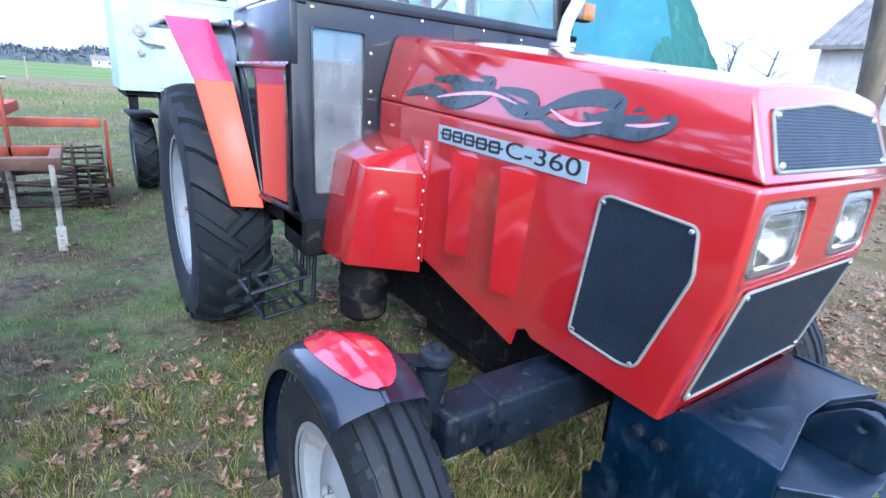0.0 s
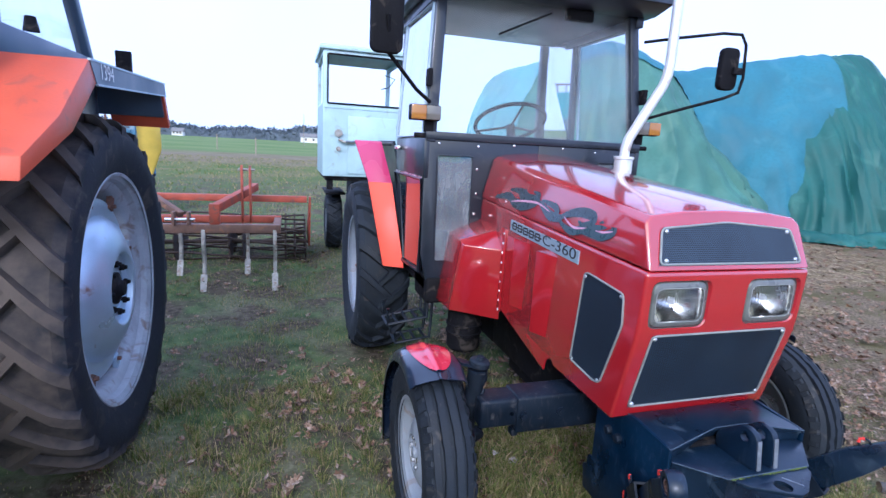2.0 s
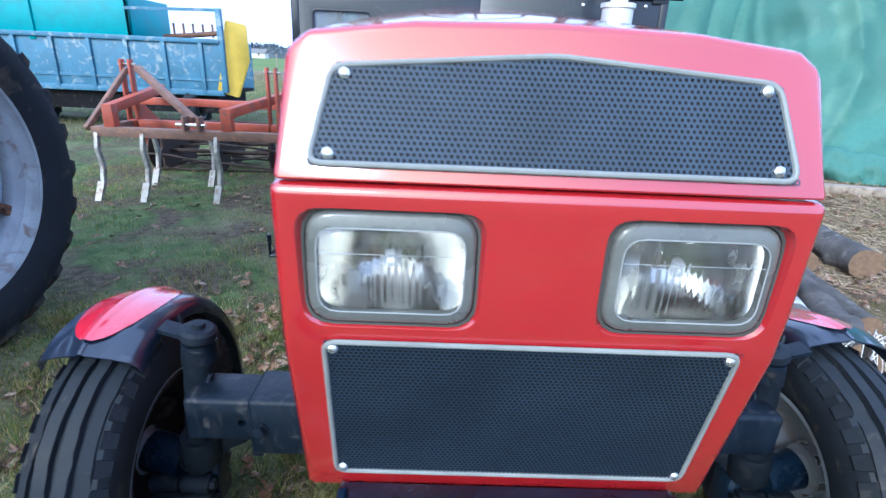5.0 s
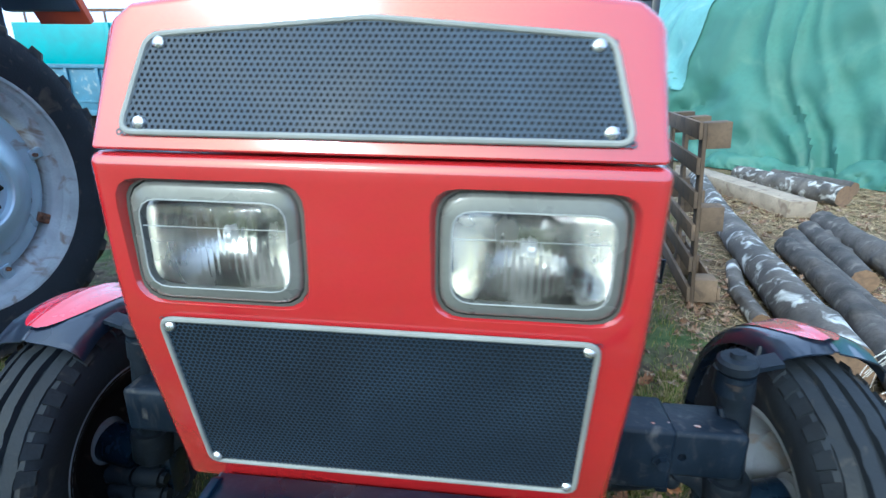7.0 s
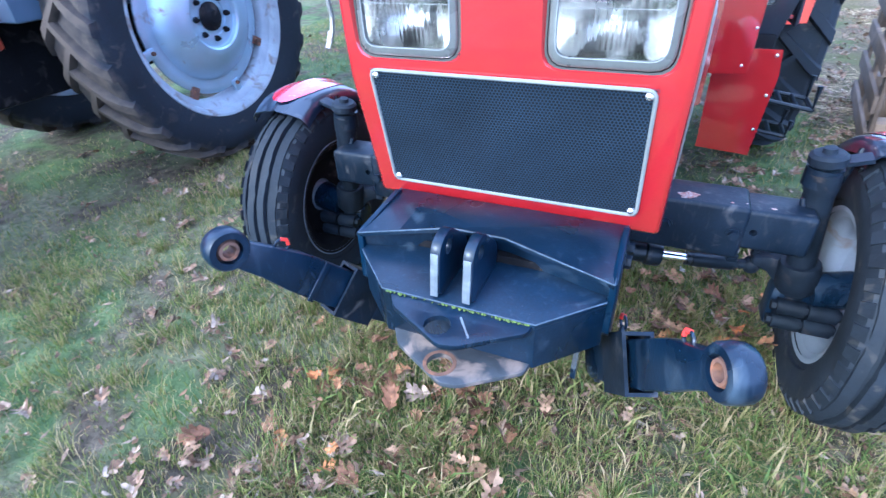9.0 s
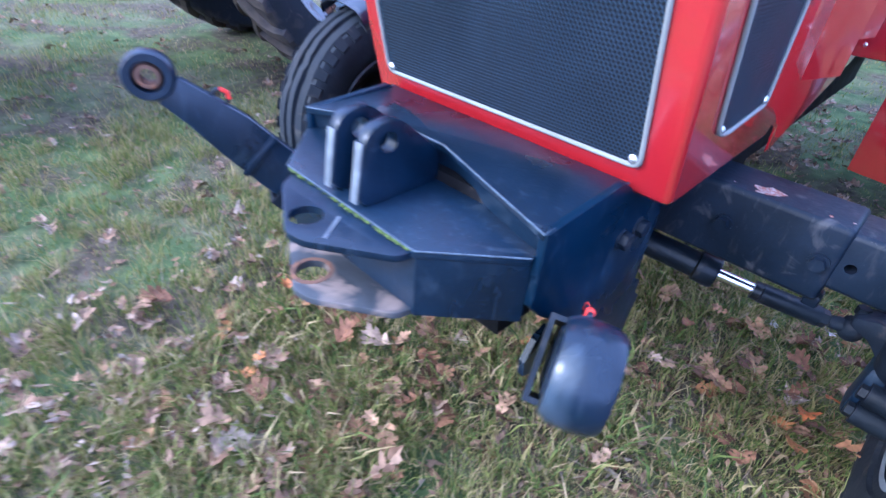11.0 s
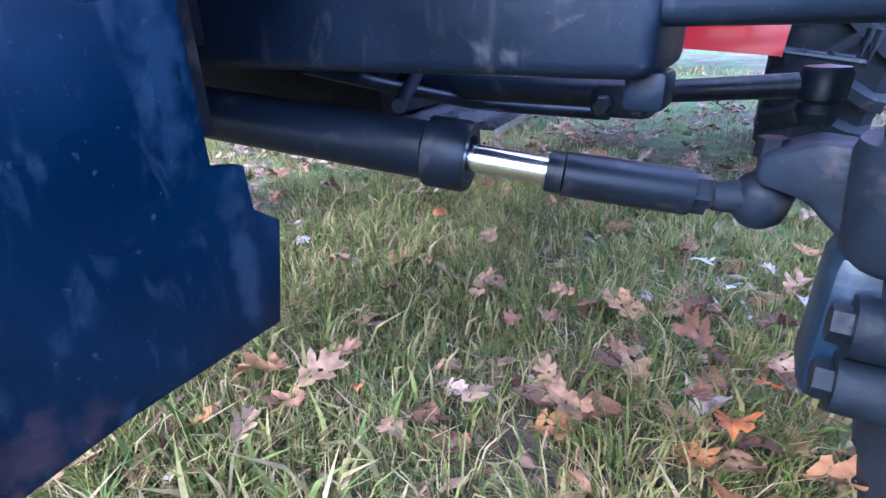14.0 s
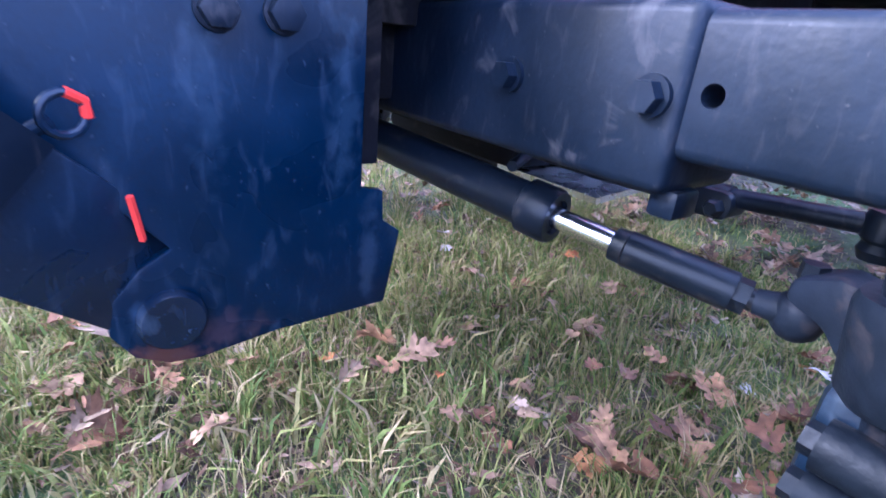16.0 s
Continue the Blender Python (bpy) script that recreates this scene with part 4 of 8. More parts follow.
# ---- front axle and steering ----
bm = box(B(), (-0.56, 0.366, 0.500), (0.56, 0.50, 0.655))
beam = part("axle_beam", bm, AXLE_PAINT, tractor, "dark blue-black box-section front axle beam", bevel=0.012, seg=3)
for s in (-1, 1):
    inner = box(B(), (min(s * 0.45, s * 0.712), 0.374, 0.532), (max(s * 0.45, s * 0.712), 0.492, 0.648))
    arm = part("axle_extension", inner, AXLE_PAINT, tractor, "sliding inner axle tube", bevel=0.012, seg=3)
    cut(arm, rod(B(), (s * 0.578, 0.33, 0.586), (s * 0.578, 0.53, 0.586), 0.0095, seg=18))
    for x in (0.365, 0.533):
        bm = rod(B(), (s * x, 0.348, 0.580), (s * x, 0.367, 0.580), 0.0140, seg=6)
        rod(bm, (s * x, 0.361, 0.580), (s * x, 0.368, 0.580), 0.018, seg=18)
        part("bolt", bm, AXLE_PAINT, tractor)
    # king pin housing
    top, low = Vector((s * 0.700, 0.465, 0.745)), Vector((s * 0.746, 0.483, 0.386))
    d = (low - top).normalized()
    bm = rod(B(), top + d * 0.02, low - d * 0.0, 0.035, seg=24)
    lathe(bm, [(0, 0), (0.048, 0), (0.052, 0.01), (0.052, 0.085), (0.045, 0.095), (0, 0.095)], low - d * 0.075, d, 26)
    lathe(bm, [(0, 0), (0.03, 0), (0.03, 0.12), (0, 0.12)], low, d, 20)
    part("kingpin_housing", bm, CASTING, tractor, "upright king pin tube")
    bm = lathe(B(), [(0, 0), (0.036, 0), (0.042, 0.008), (0.042, 0.026), (0.034, 0.033), (0.016, 0.034), (0.015, 0.046), (0, 0.047)], top - d * 0.012, -d, 24)
    lathe(bm, [(0, 0), (0.039, 0), (0.039, 0.05), (0, 0.05)], top + d * 0.005, d, 24)
    part("kingpin_cap", bm, CASTING, tractor)
    # weld bead where the tube meets the axle extension, and a stop lug below the beam's end
    bead = [top.lerp(low, k) + Vector((-s * (0.036 - 0.010 * math.sin(math.pi * (k - 0.22) / 0.4)), -0.016 - 0.012 * math.sin(math.pi * (k - 0.22) / 0.4), 0)) for k in (0.22, 0.30, 0.38, 0.46, 0.54, 0.62)]
    part("weld_bead", tube(B(), bead, [0.006, 0.009, 0.008, 0.0095, 0.008, 0.005], 8), AXLE_PAINT, tractor, smooth=70)
    part("stop_lug", box(B(), (s * 0.553 - 0.014, 0.385, 0.478), (s * 0.553 + 0.014, 0.425, 0.505)), AXLE_PAINT, tractor, bevel=0.005)
    # split knuckle clamped by two cross bolts
    k = low + d * 0.068
    for dz in (0.0, -0.052):
        bm = B()
        for x0, x1 in ((-0.042, 0.029), (0.037, 0.108)):
            rod(bm, k + Vector((s * x0, -0.035, dz)), k + Vector((s * x1, -0.035, dz)), 0.025, seg=18)
        rod(bm, k + Vector((-s * 0.055, -0.035, dz)), k + Vector((s * 0.118, -0.035, dz)), 0.016, seg=6)
        part("knuckle_clamp", bm, CASTING, tractor)
    part("knuckle", box(B(), k + Vector((-0.06, -0.02, -0.09)), k + Vector((0.06, 0.06, 0.05))), NAVY, tractor, bevel=0.015)
    part("stub_axle", rod(B(), k + Vector((s * 0.03, 0.0, 0.05)), (s * FW_X, FW_Y, FW_R), 0.05, 0.055, 20), NAVY, tractor)
    # steering arm with a raised web
    tip = Vector((s * 0.630, 0.548, 0.412))
    bm = loft(B(), [[tip + Vector((0, -0.03, 0.012)), tip + Vector((0, 0.03, 0.012)), tip + Vector((0, 0.03, -0.010)), tip + Vector((0, -0.03, -0.010))],
                    [Vector((s * 0.67, 0.50, 0.445)), Vector((s * 0.67, 0.56, 0.445)), Vector((s * 0.67, 0.56, 0.395)), Vector((s * 0.67, 0.50, 0.395))],
                    [Vector((s * 0.735, 0.478, 0.445)), Vector((s * 0.735, 0.518, 0.445)), Vector((s * 0.735, 0.518, 0.335)), Vector((s * 0.735, 0.478, 0.335))]])
    part("steering_arm", bm, CASTING, tractor, bevel=0.006)
    part("arm_bolt", rod(B(), tip + Vector((s * 0.008, 0, 0.008)), tip + Vector((s * 0.008, 0, 0.026)), 0.013, seg=6), CASTING, tractor)

# steering cylinder, left
c0, c1 = Vector((0.02, 0.385, 0.452)), Vector((0.362, 0.462, 0.412))
w = (c1 - c0).normalized()
part("steering_cylinder", rod(B(), c0, c1, 0.0305, seg=26), BLACK_IRON, tractor, "dark hydraulic steering cylinder")
bm = lathe(B(), [(0, 0), (0.031, 0), (0.037, 0.004), (0.037, 0.042), (0.034, 0.048), (0.024, 0.048), (0.022, 0.042), (0, 0.042)], c1 - w * 0.032, w, 28)
part("cylinder_gland", bm, BLACK_IRON, tractor)
r1 = Vector((0.455, 0.493, 0.398))
part("piston_rod", rod(B(), c1 - w * 0.01, r1, 0.0145, seg=20), CHROME, tractor, "bright chromed piston rod")
tip = Vector((0.600, 0.540, 0.380))
bm = rod(B(), r1 - w * 0.004, r1 + w * 0.012, 0.021, seg=20)
rod(bm, r1 + w * 0.012, r1 + (tip - r1) * 0.86, 0.0225, seg=20)
rod(bm, r1 + (tip - r1) * 0.84, r1 + (tip - r1) * 0.96, 0.020, seg=6)
rod(bm, r1 + (tip - r1) * 0.9, tip, 0.013, seg=14)
part("rod_end", bm, BLACK_IRON, tractor, "black threaded rod end sleeve")
knuckle_at = Vector((0.640, 0.550, 0.382))
bm = lathe(B(), [(0, -0.026), (0.016, -0.026), (0.023, -0.018), (0.025, -0.006), (0.025, 0.010), (0.021, 0.016), (0.014, 0.022), (0.012, 0.03), (0, 0.03)], knuckle_at, (0.12, -0.2, 1), 20)
rod(bm, tip, knuckle_at, 0.014, 0.019, 14)
part("ball_joint", bm, CASTING, tractor)
# tie rod behind the beam: a thick tube clamped on a thinner threaded rod
part("tie_rod", rod(B(), (-0.52, 0.60, 0.463), (0.520, 0.60, 0.463), 0.0165, seg=18), BLACK_IRON, tractor)
for s in (-1, 1):
    part("tie_rod_end", rod(B(), (s * 0.49, 0.60, 0.463), (s * 0.66, 0.60, 0.478), 0.0115, seg=14), AXLE_PAINT, tractor)
    bm = lathe(B(), [(0, -0.032), (0.015, -0.030), (0.019, -0.02), (0.016, -0.012), (0.020, -0.008), (0.021, 0.014), (0.018, 0.020), (0, 0.022)], (s * 0.668, 0.60, 0.474), (0, 0, 1), 20)
    part("tie_rod_joint", bm, BLACK_IRON, tractor)
    clamp = rounded([(s * 0.462, 0.440), (s * 0.532, 0.440), (s * 0.532, 0.474), (s * 0.462, 0.474)], 0.014, 3)
    part("tie_rod_clamp", prism(B(), clamp, "y", 0.578, 0.622), BLACK_IRON, tractor, bevel=0.003)
    for x in (0.479, 0.515):
        part("bolt", lathe(B(), [(0, 0.014), (0.008, 0.014), (0.011, 0.010), (0.012, 0.0), (0, 0)], (s * x, 0.579, 0.454), (0, -1, 0), 6), BLACK_IRON, tractor)
# worn patch and chips of paint on the beam's top
CHIP = material("bare_metal_chip", (0.42, 0.36, 0.33), 0.5, vary=0.4, scale=60, grain=300, bump=0.05, dirt=(0.24, 0.075, 0.04), dirt_amount=0.55)
for x, y, z, r0, r1, seed in ((0.412, 0.404, 0.6557, 0.030, 0.019, 1), (0.398, 0.384, 0.6557, 0.010, 0.005, 2), (0.514, 0.392, 0.6557, 0.004, 0.004, 3), (0.548, 0.398, 0.6557, 0.004, 0.002, 4), (0.611, 0.402, 0.6487, 0.007, 0.005, 5), (0.35, 0.39, 0.6557, 0.003, 0.002, 6)):
    rng = random.Random(seed)
    bm = B()
    bm.faces.new([bm.verts.new((x + r0 * math.cos(q) * rng.uniform(0.6, 1.2), y + r1 * math.sin(q) * rng.uniform(0.6, 1.2), z)) for q in (2 * math.pi * i / 11 for i in range(11))])
    part("worn_patch", bm, CHIP, beam)
bm = B()
tube(bm, [(0.2, 0.42, 0.50), (0.24, 0.52, 0.47), (0.31, 0.62, 0.44), (0.45, 0.72, 0.42)], 0.008, 8)
tube(bm, [(0.3, 0.45, 0.46), (0.25, 0.56, 0.48), (0.16, 0.66, 0.52)], 0.008, 8)
part("hydraulic_hose", bm, BLACK_IRON, tractor, smooth=60)
part("axle_pivot", box(B(), (-0.12, 0.33, 0.52), (0.12, 0.58, 0.70)), BLACK, tractor, bevel=0.01)


# ---- front hitch ----
BARE = material("rubbed_grey_steel", (0.20, 0.22, 0.25), 0.4, metal=0.4, vary=0.35, scale=30, grain=160, bump=0.1)
MOSS = material("green_moss", (0.085, 0.12, 0.02), 0.95, vary=0.4, scale=80, grain=300, bump=0.2)
PX = 0.285
PLATE_PAINT = stained(material("scraped_dark_blue_paint", (0.003, 0.0122, 0.030), 0.34, vary=0.45, scale=5, grain=150, bump=0.06, spec=0.2, dirt=(0.03, 0.05, 0.085), dirt_amount=-0.03, rough_vary=0.12, scuff=(0.09, 0.12, 0.17)), [
    ((PX, 0.015, 0.290), (0.1, 0.045, 0.020), (0.085, 0.035, 0.022), 0.75), ((PX, 0.075, 0.305), (0.1, 0.050, 0.022), (0.05, 0.032, 0.038), 0.55),
    ((PX, 0.210, 0.540), (0.1, 0.020, 0.12), (0.04, 0.065, 0.10), 0.28), ((PX, 0.075, 0.570), (0.1, 0.020, 0.11), (0.03, 0.052, 0.085), 0.28), ((PX, 0.245, 0.36), (0.1, 0.015, 0.08), (0.05, 0.07, 0.10), 0.35)])
plate_outline = [(-0.152, 0.60), (-0.148, 0.722), (0.045, 0.735), (0.10, 0.70), (0.236, 0.70), (0.234, 0.445), (0.262, 0.44), (0.264, 0.403), (0.288, 0.386), (0.270, 0.292), (0.132, 0.288), (0.052, 0.278), (0.022, 0.281), (-0.006, 0.296), (-0.024, 0.326), (-0.018, 0.358), (0.008, 0.388), (0.036, 0.404), (-0.058, 0.515), (-0.12, 0.565)]
hitch = new("front_hitch")
hitch.parent = tractor
hitch["label"] = "dark blue-black welded front three-point hitch"
for s in (-1, 1):
    part("side_plate", prism(B(), plate_outline, "x", s * (PX - 0.014), s * PX), PLATE_PAINT, hitch, bevel=0.002)
    for y, z in ((0.092, 0.615), (0.150, 0.617)):
        bm = rod(B(), (s * (PX - 0.002), y, z), (s * (PX + 0.016), y, z), 0.0165, seg=6)
        rod(bm, (s * (PX - 0.002), y, z), (s * (PX + 0.003), y, z), 0.019, seg=20)
        part("bolt", bm, AXLE_PAINT, hitch, bevel=0.0012)
    part("pivot_pin", lathe(B(), [(0, 0.016), (0.028, 0.016), (0.032, 0.010), (0.032, 0), (0, 0)], (s * (PX - 0.004), 0.030, 0.332), (s, 0, 0), 24), NAVY, hitch)
    part("pivot_plate", prism(B(), [(-0.023, 0.34), (-0.018, 0.30), (0.022, 0.283), (0.12, 0.288), (0.04, 0.40), (0.002, 0.385)], "x", s * (PX - 0.075), s * (PX - 0.062)), NAVY, hitch)
# sloping cover plate, riser, shelf and nose
cover = [(-0.280, -0.150, 0.722), (-0.072, -0.110, 0.752), (0.052, -0.110, 0.752), (0.280, -0.150, 0.722), (0.280, 0.066, 0.728), (-0.280, 0.066, 0.728)]
bm = B()
loft(bm, [cover, [(x, y, z - 0.012) for x, y, z in cover]])
part("cover_plate", bm, NAVY, hitch, bevel=0.002)
riser = [[(-0.272, -0.142, 0.712), (-0.072, -0.094, 0.741), (0.052, -0.094, 0.741), (0.272, -0.142, 0.712)], [(-0.272, -0.135, 0.665), (-0.072, -0.070, 0.665), (0.052, -0.070, 0.665), (0.272, -0.135, 0.665)]]
bm = B()
loft(bm, [riser[0] + [(x, y + 0.01, z) for x, y, z in riser[0][::-1]], riser[1] + [(x, y + 0.01, z) for x, y, z in riser[1][::-1]]])
part("riser", bm, NAVY, hitch)
shelf = [(-0.272, -0.155), (-0.160, -0.265), (0.160, -0.265), (0.272, -0.155), (0.272, -0.045), (-0.272, -0.045)]
part("shelf", prism(B(), shelf, "z", 0.668, 0.682), NAVY, hitch, bevel=0.002)
apron = [(-0.272, -0.152), (-0.160, -0.262), (0.160, -0.262), (0.272, -0.152), (0.260, -0.150), (0.154, -0.250), (-0.154, -0.250), (-0.260, -0.150)]
part("apron", prism(B(), apron, "z", 0.565, 0.668), NAVY, hitch)
part("inner_box", box(B(), (-0.20, -0.10, 0.45), (0.20, 0.30, 0.70)), BLACK, hitch)
for z, wear in ((0.664, NAVY), (0.562, None)):
    nose = rounded([(-0.158, -0.24), (-0.118, -0.300), (0.006, -0.368), (0.040, -0.362), (0.150, -0.285), (0.158, -0.24)], 0.012)
    tongue = part("clevis_plate", prism(B(), nose, "z", z, z + 0.012), wear or material("worn_hitch_paint", (0.05, 0.055, 0.065), 0.5, vary=0.5, scale=9, grain=80, bump=0.1, dirt=(0.22, 0.17, 0.14), dirt_amount=0.28), hitch, bevel=0.002)
    cut(tongue, rod(B(), (-0.012, -0.322, z - 0.05), (-0.012, -0.322, z + 0.05), 0.026, seg=24))
    if wear is None:
        part("rust_ring", lathe(B(), [(0.0262, -0.012), (0.0262, 0.0008), (0.034, 0.0008), (0.034, 0.0)], (-0.012, -0.322, z + 0.012), (0, 0, 1), 24), RUST, hitch)
for x in (-0.055, 0.012):
    lug = part("top_link_lug", prism(B(), rounded([(-0.262, 0.682), (-0.245, 0.80), (-0.19, 0.812), (-0.10, 0.735), (-0.10, 0.682)], 0.03), "x", x, x + 0.022), NAVY, hitch, bevel=0.003)
    cut(lug, rod(B(), (x - 0.05, -0.205, 0.775), (x + 0.06, -0.205, 0.775), 0.016, seg=18))
    part("worn_edge", bar(B(), (x + 0.011, -0.2625, 0.69), (x + 0.011, -0.2495, 0.782), 0.016, 0.003, (0, 1, 0.1)), BARE, hitch, "paint rubbed off to grey steel", bevel=0.001)
# moss along the weld between the shelf and the nose, and a scratch on the nose
rng = random.Random(12)
for x0, x1, k in ((-0.15, -0.062, 26), (-0.048, 0.15, 58)):
    bm = B()
    for i in range(k):
        c, r = Vector((rng.uniform(x0, x1), -0.2665 + rng.uniform(-0.003, 0.003), 0.678)), rng.uniform(0.0015, 0.0038)
        lathe(bm, [(r, 0), (r * 0.8, r * 0.6), (0, r)], c, (rng.uniform(-0.3, 0.3), -0.4, 1), 6)
    tagged(part("moss", bm, MOSS, hitch, "thin line of green moss"), kind="stuff")
# edges of the cover and the shelf, rubbed paler
RUBBED = material("rubbed_blue_edge", (0.055, 0.075, 0.105), 0.4, vary=0.5, scale=40, grain=160, bump=0.1)
for run in (cover[:4], [(x, y, 0.6815) for x, y in shelf[:4]], [cover[0], cover[-1]], [cover[3], cover[4]]):
    part("rubbed_edge", tube(B(), [Vector(p) + Vector((0, 0, -0.0008)) for p in run], 0.0017, 6), RUBBED, hitch)
part("scratch", bar(B(), (0.022, -0.288, 0.6765), (0.055, -0.335, 0.6765), 0.004, 0.001), BARE, hitch)


def build_lower_link(s):
    a, b = Vector((s * 0.250, 0.030, 0.335)), Vector((s * 0.458, -0.358, 0.770))
    way = b - a
    go = way.normalized()
    flat = Vector((s, 0.25, 0.1)).cross(way).normalized()
    flat = -flat if flat.z < 0 else flat
    axis = go.cross(flat)
    arm = new("lower_link")
    arm.parent = hitch
    arm["label"] = "folded-up dark lower link arm with an eye"

    def rows(marks):
        """Box sections: (share of the way, height, thickness, lift)."""
        out = []
        for k, tall, thick, lift in marks:
            p = a + way * k + flat * lift
            out.append([p + flat * tall / 2 + axis * thick / 2, p - flat * tall / 2 + axis * thick / 2, p - flat * tall / 2 - axis * thick / 2, p + flat * tall / 2 - axis * thick / 2])
        return out

    part("pivot_arm", loft(B(), rows([(-0.02, 0.06, 0.020, 0), (0.06, 0.115, 0.022, 0.012), (0.36, 0.115, 0.024, 0.006)])), NAVY, arm, bevel=0.004)
    # open box socket that holds the sliding arm
    outer, inner = rows([(0.31, 0.128, 0.066, 0), (0.50, 0.128, 0.066, 0)]), rows([(0.31, 0.112, 0.050, 0), (0.50, 0.112, 0.050, 0)])
    bm = B()
    o, n = [[bm.verts.new(p) for p in r] for r in outer], [[bm.verts.new(p) for p in r] for r in inner]
    for i in range(4):
        j = (i + 1) % 4
        bm.faces.new((o[0][i], o[0][j], o[1][j], o[1][i]))
        bm.faces.new((n[0][i], n[0][j], n[1][j], n[1][i]))
        for e in (0, 1):
            bm.faces.new((o[e][i], o[e][j], n[e][j], n[e][i]))
    part("socket", bm, AXLE_PAINT, arm, "open box-section socket")
    part("arm", loft(B(), rows([(0.30, 0.098, 0.030, 0), (0.55, 0.098, 0.030, 0), (0.72, 0.092, 0.030, 0.004), (0.84, 0.072, 0.030, 0.004), (0.94, 0.060, 0.028, 0)])), NAVY, arm, bevel=0.005)
    bm = lathe(B(), [(0.027, -0.023), (0.040, -0.023), (0.044, -0.016), (0.045, 0.0), (0.044, 0.016), (0.040, 0.023), (0.027, 0.023)], b, axis, 30, closed=True)
    part("eye", bm, NAVY, arm)
    part("ball_bush", lathe(B(), [(0.014, -0.020), (0.020, -0.020), (0.028, 0.0), (0.020, 0.020), (0.014, 0.020)], b, axis, 24, closed=True), RUST, arm)
    # spring pins with small red grips
    for at in (Vector((s * 0.312, -0.032, 0.526)), a + way * 0.82 + flat * 0.036):
        ring = [at + flat * (0.009 + 0.016 * math.cos(q)) + go * 0.016 * math.sin(q) for q in (2 * math.pi * i / 14 for i in range(14))]
        part("pin_ring", tube(B(), ring, 0.0035, 8, True), NAVY, arm)
        part("pin_grip", tube(B(), [at + flat * 0.018 - go * 0.014, at + flat * 0.026 - go * 0.004, at + flat * 0.022 + go * 0.010], 0.0045, 8), SAFETY_RED, arm)
    part("pin_link", rod(B(), (s * 0.312, -0.035, 0.528), (s * 0.300, -0.09, 0.495), 0.006, seg=10), NAVY, arm)
    part("pull_tab", bar(B(), (s * 0.303, 0.008, 0.464), (s * 0.294, 0.014, 0.420), 0.0045, 0.005), SAFETY_RED, arm)
    part("keeper_strap", bar(B(), a + way * 0.62 + flat * 0.05 - axis * 0.017, a + way * 0.62 - flat * 0.05 - axis * 0.017, 0.016, 0.006, axis), NAVY, arm, bevel=0.0015)
    return arm


sides(build_lower_link)


# ---- cab of the red tractor ----
cab = new("cab")
cab.parent = tractor
cab["label"] = "black cab with large glass panes"
CF = 1.475


def panel_with_window(s):
    """Half of the cab's front wall, with the small lower window cut out."""
    bm = prism(B(), [(s * 0.0, 0.84), (s * 0.66, 0.84), (s * 0.70, 1.00), (s * 0.70, 1.655), (s * 0.0, 1.655)], "y", CF, CF + 0.03)
    wall = part("front_panel", bm, CHARCOAL, cab, bevel=0.004)
    outline = [(s * 0.412, 0.96), (s * 0.618, 0.96), (s * 0.625, 1.572), (s * 0.412, 1.572)]
    cut(wall, prism(B(), rounded(outline, 0.015), "y", CF - 0.1, CF + 0.1))
    beading("window_seal", outline, lambda x, z: (x, CF - 0.001, z), 0.0045, cab, CHARCOAL)
    bm = prism(B(), outline, "y", CF + 0.010, CF + 0.015)
    part("lower_pane", bm, DARK_GLASS, cab, "tall dusty blue-tinted lower window pane").visible_shadow = False
    for x, z in ((0.385, 1.63), (0.62, 1.635), (0.16, 1.645), (0.385, 1.50), (0.382, 1.36), (0.385, 1.24)):
        part("rivet", knob(B(), (s * x, CF, z), (0, -1, 0), 0.008, 0.005), STEEL, cab)


sides(panel_with_window)
part("cab_floor", box(B(), (-0.66, CF + 0.03, 0.78), (0.66, 2.35, 0.86)), BLACK, cab)
part("windscreen_sill", box(B(), (-0.70, CF - 0.012, 1.655), (0.70, CF + 0.045, 1.70)), CHARCOAL, cab, bevel=0.008)
part("rear_wall", box(B(), (-0.62, 2.62, 0.95), (0.62, 2.66, 1.50)), CHARCOAL, cab, bevel=0.006)
part("cab_roof", prism(B(), [(1.36, 2.50), (1.42, 2.66), (1.6, 2.72), (2.6, 2.72), (2.78, 2.64), (2.78, 2.52), (2.66, 2.46), (1.52, 2.46)], "x", -0.74, 0.74), CHARCOAL, cab, "dark cab roof", bevel=0.02)
PALE_FRAME = material("pale_blue_window_frame", (0.36, 0.45, 0.52), 0.4, vary=0.1, scale=8, bump=0.03)
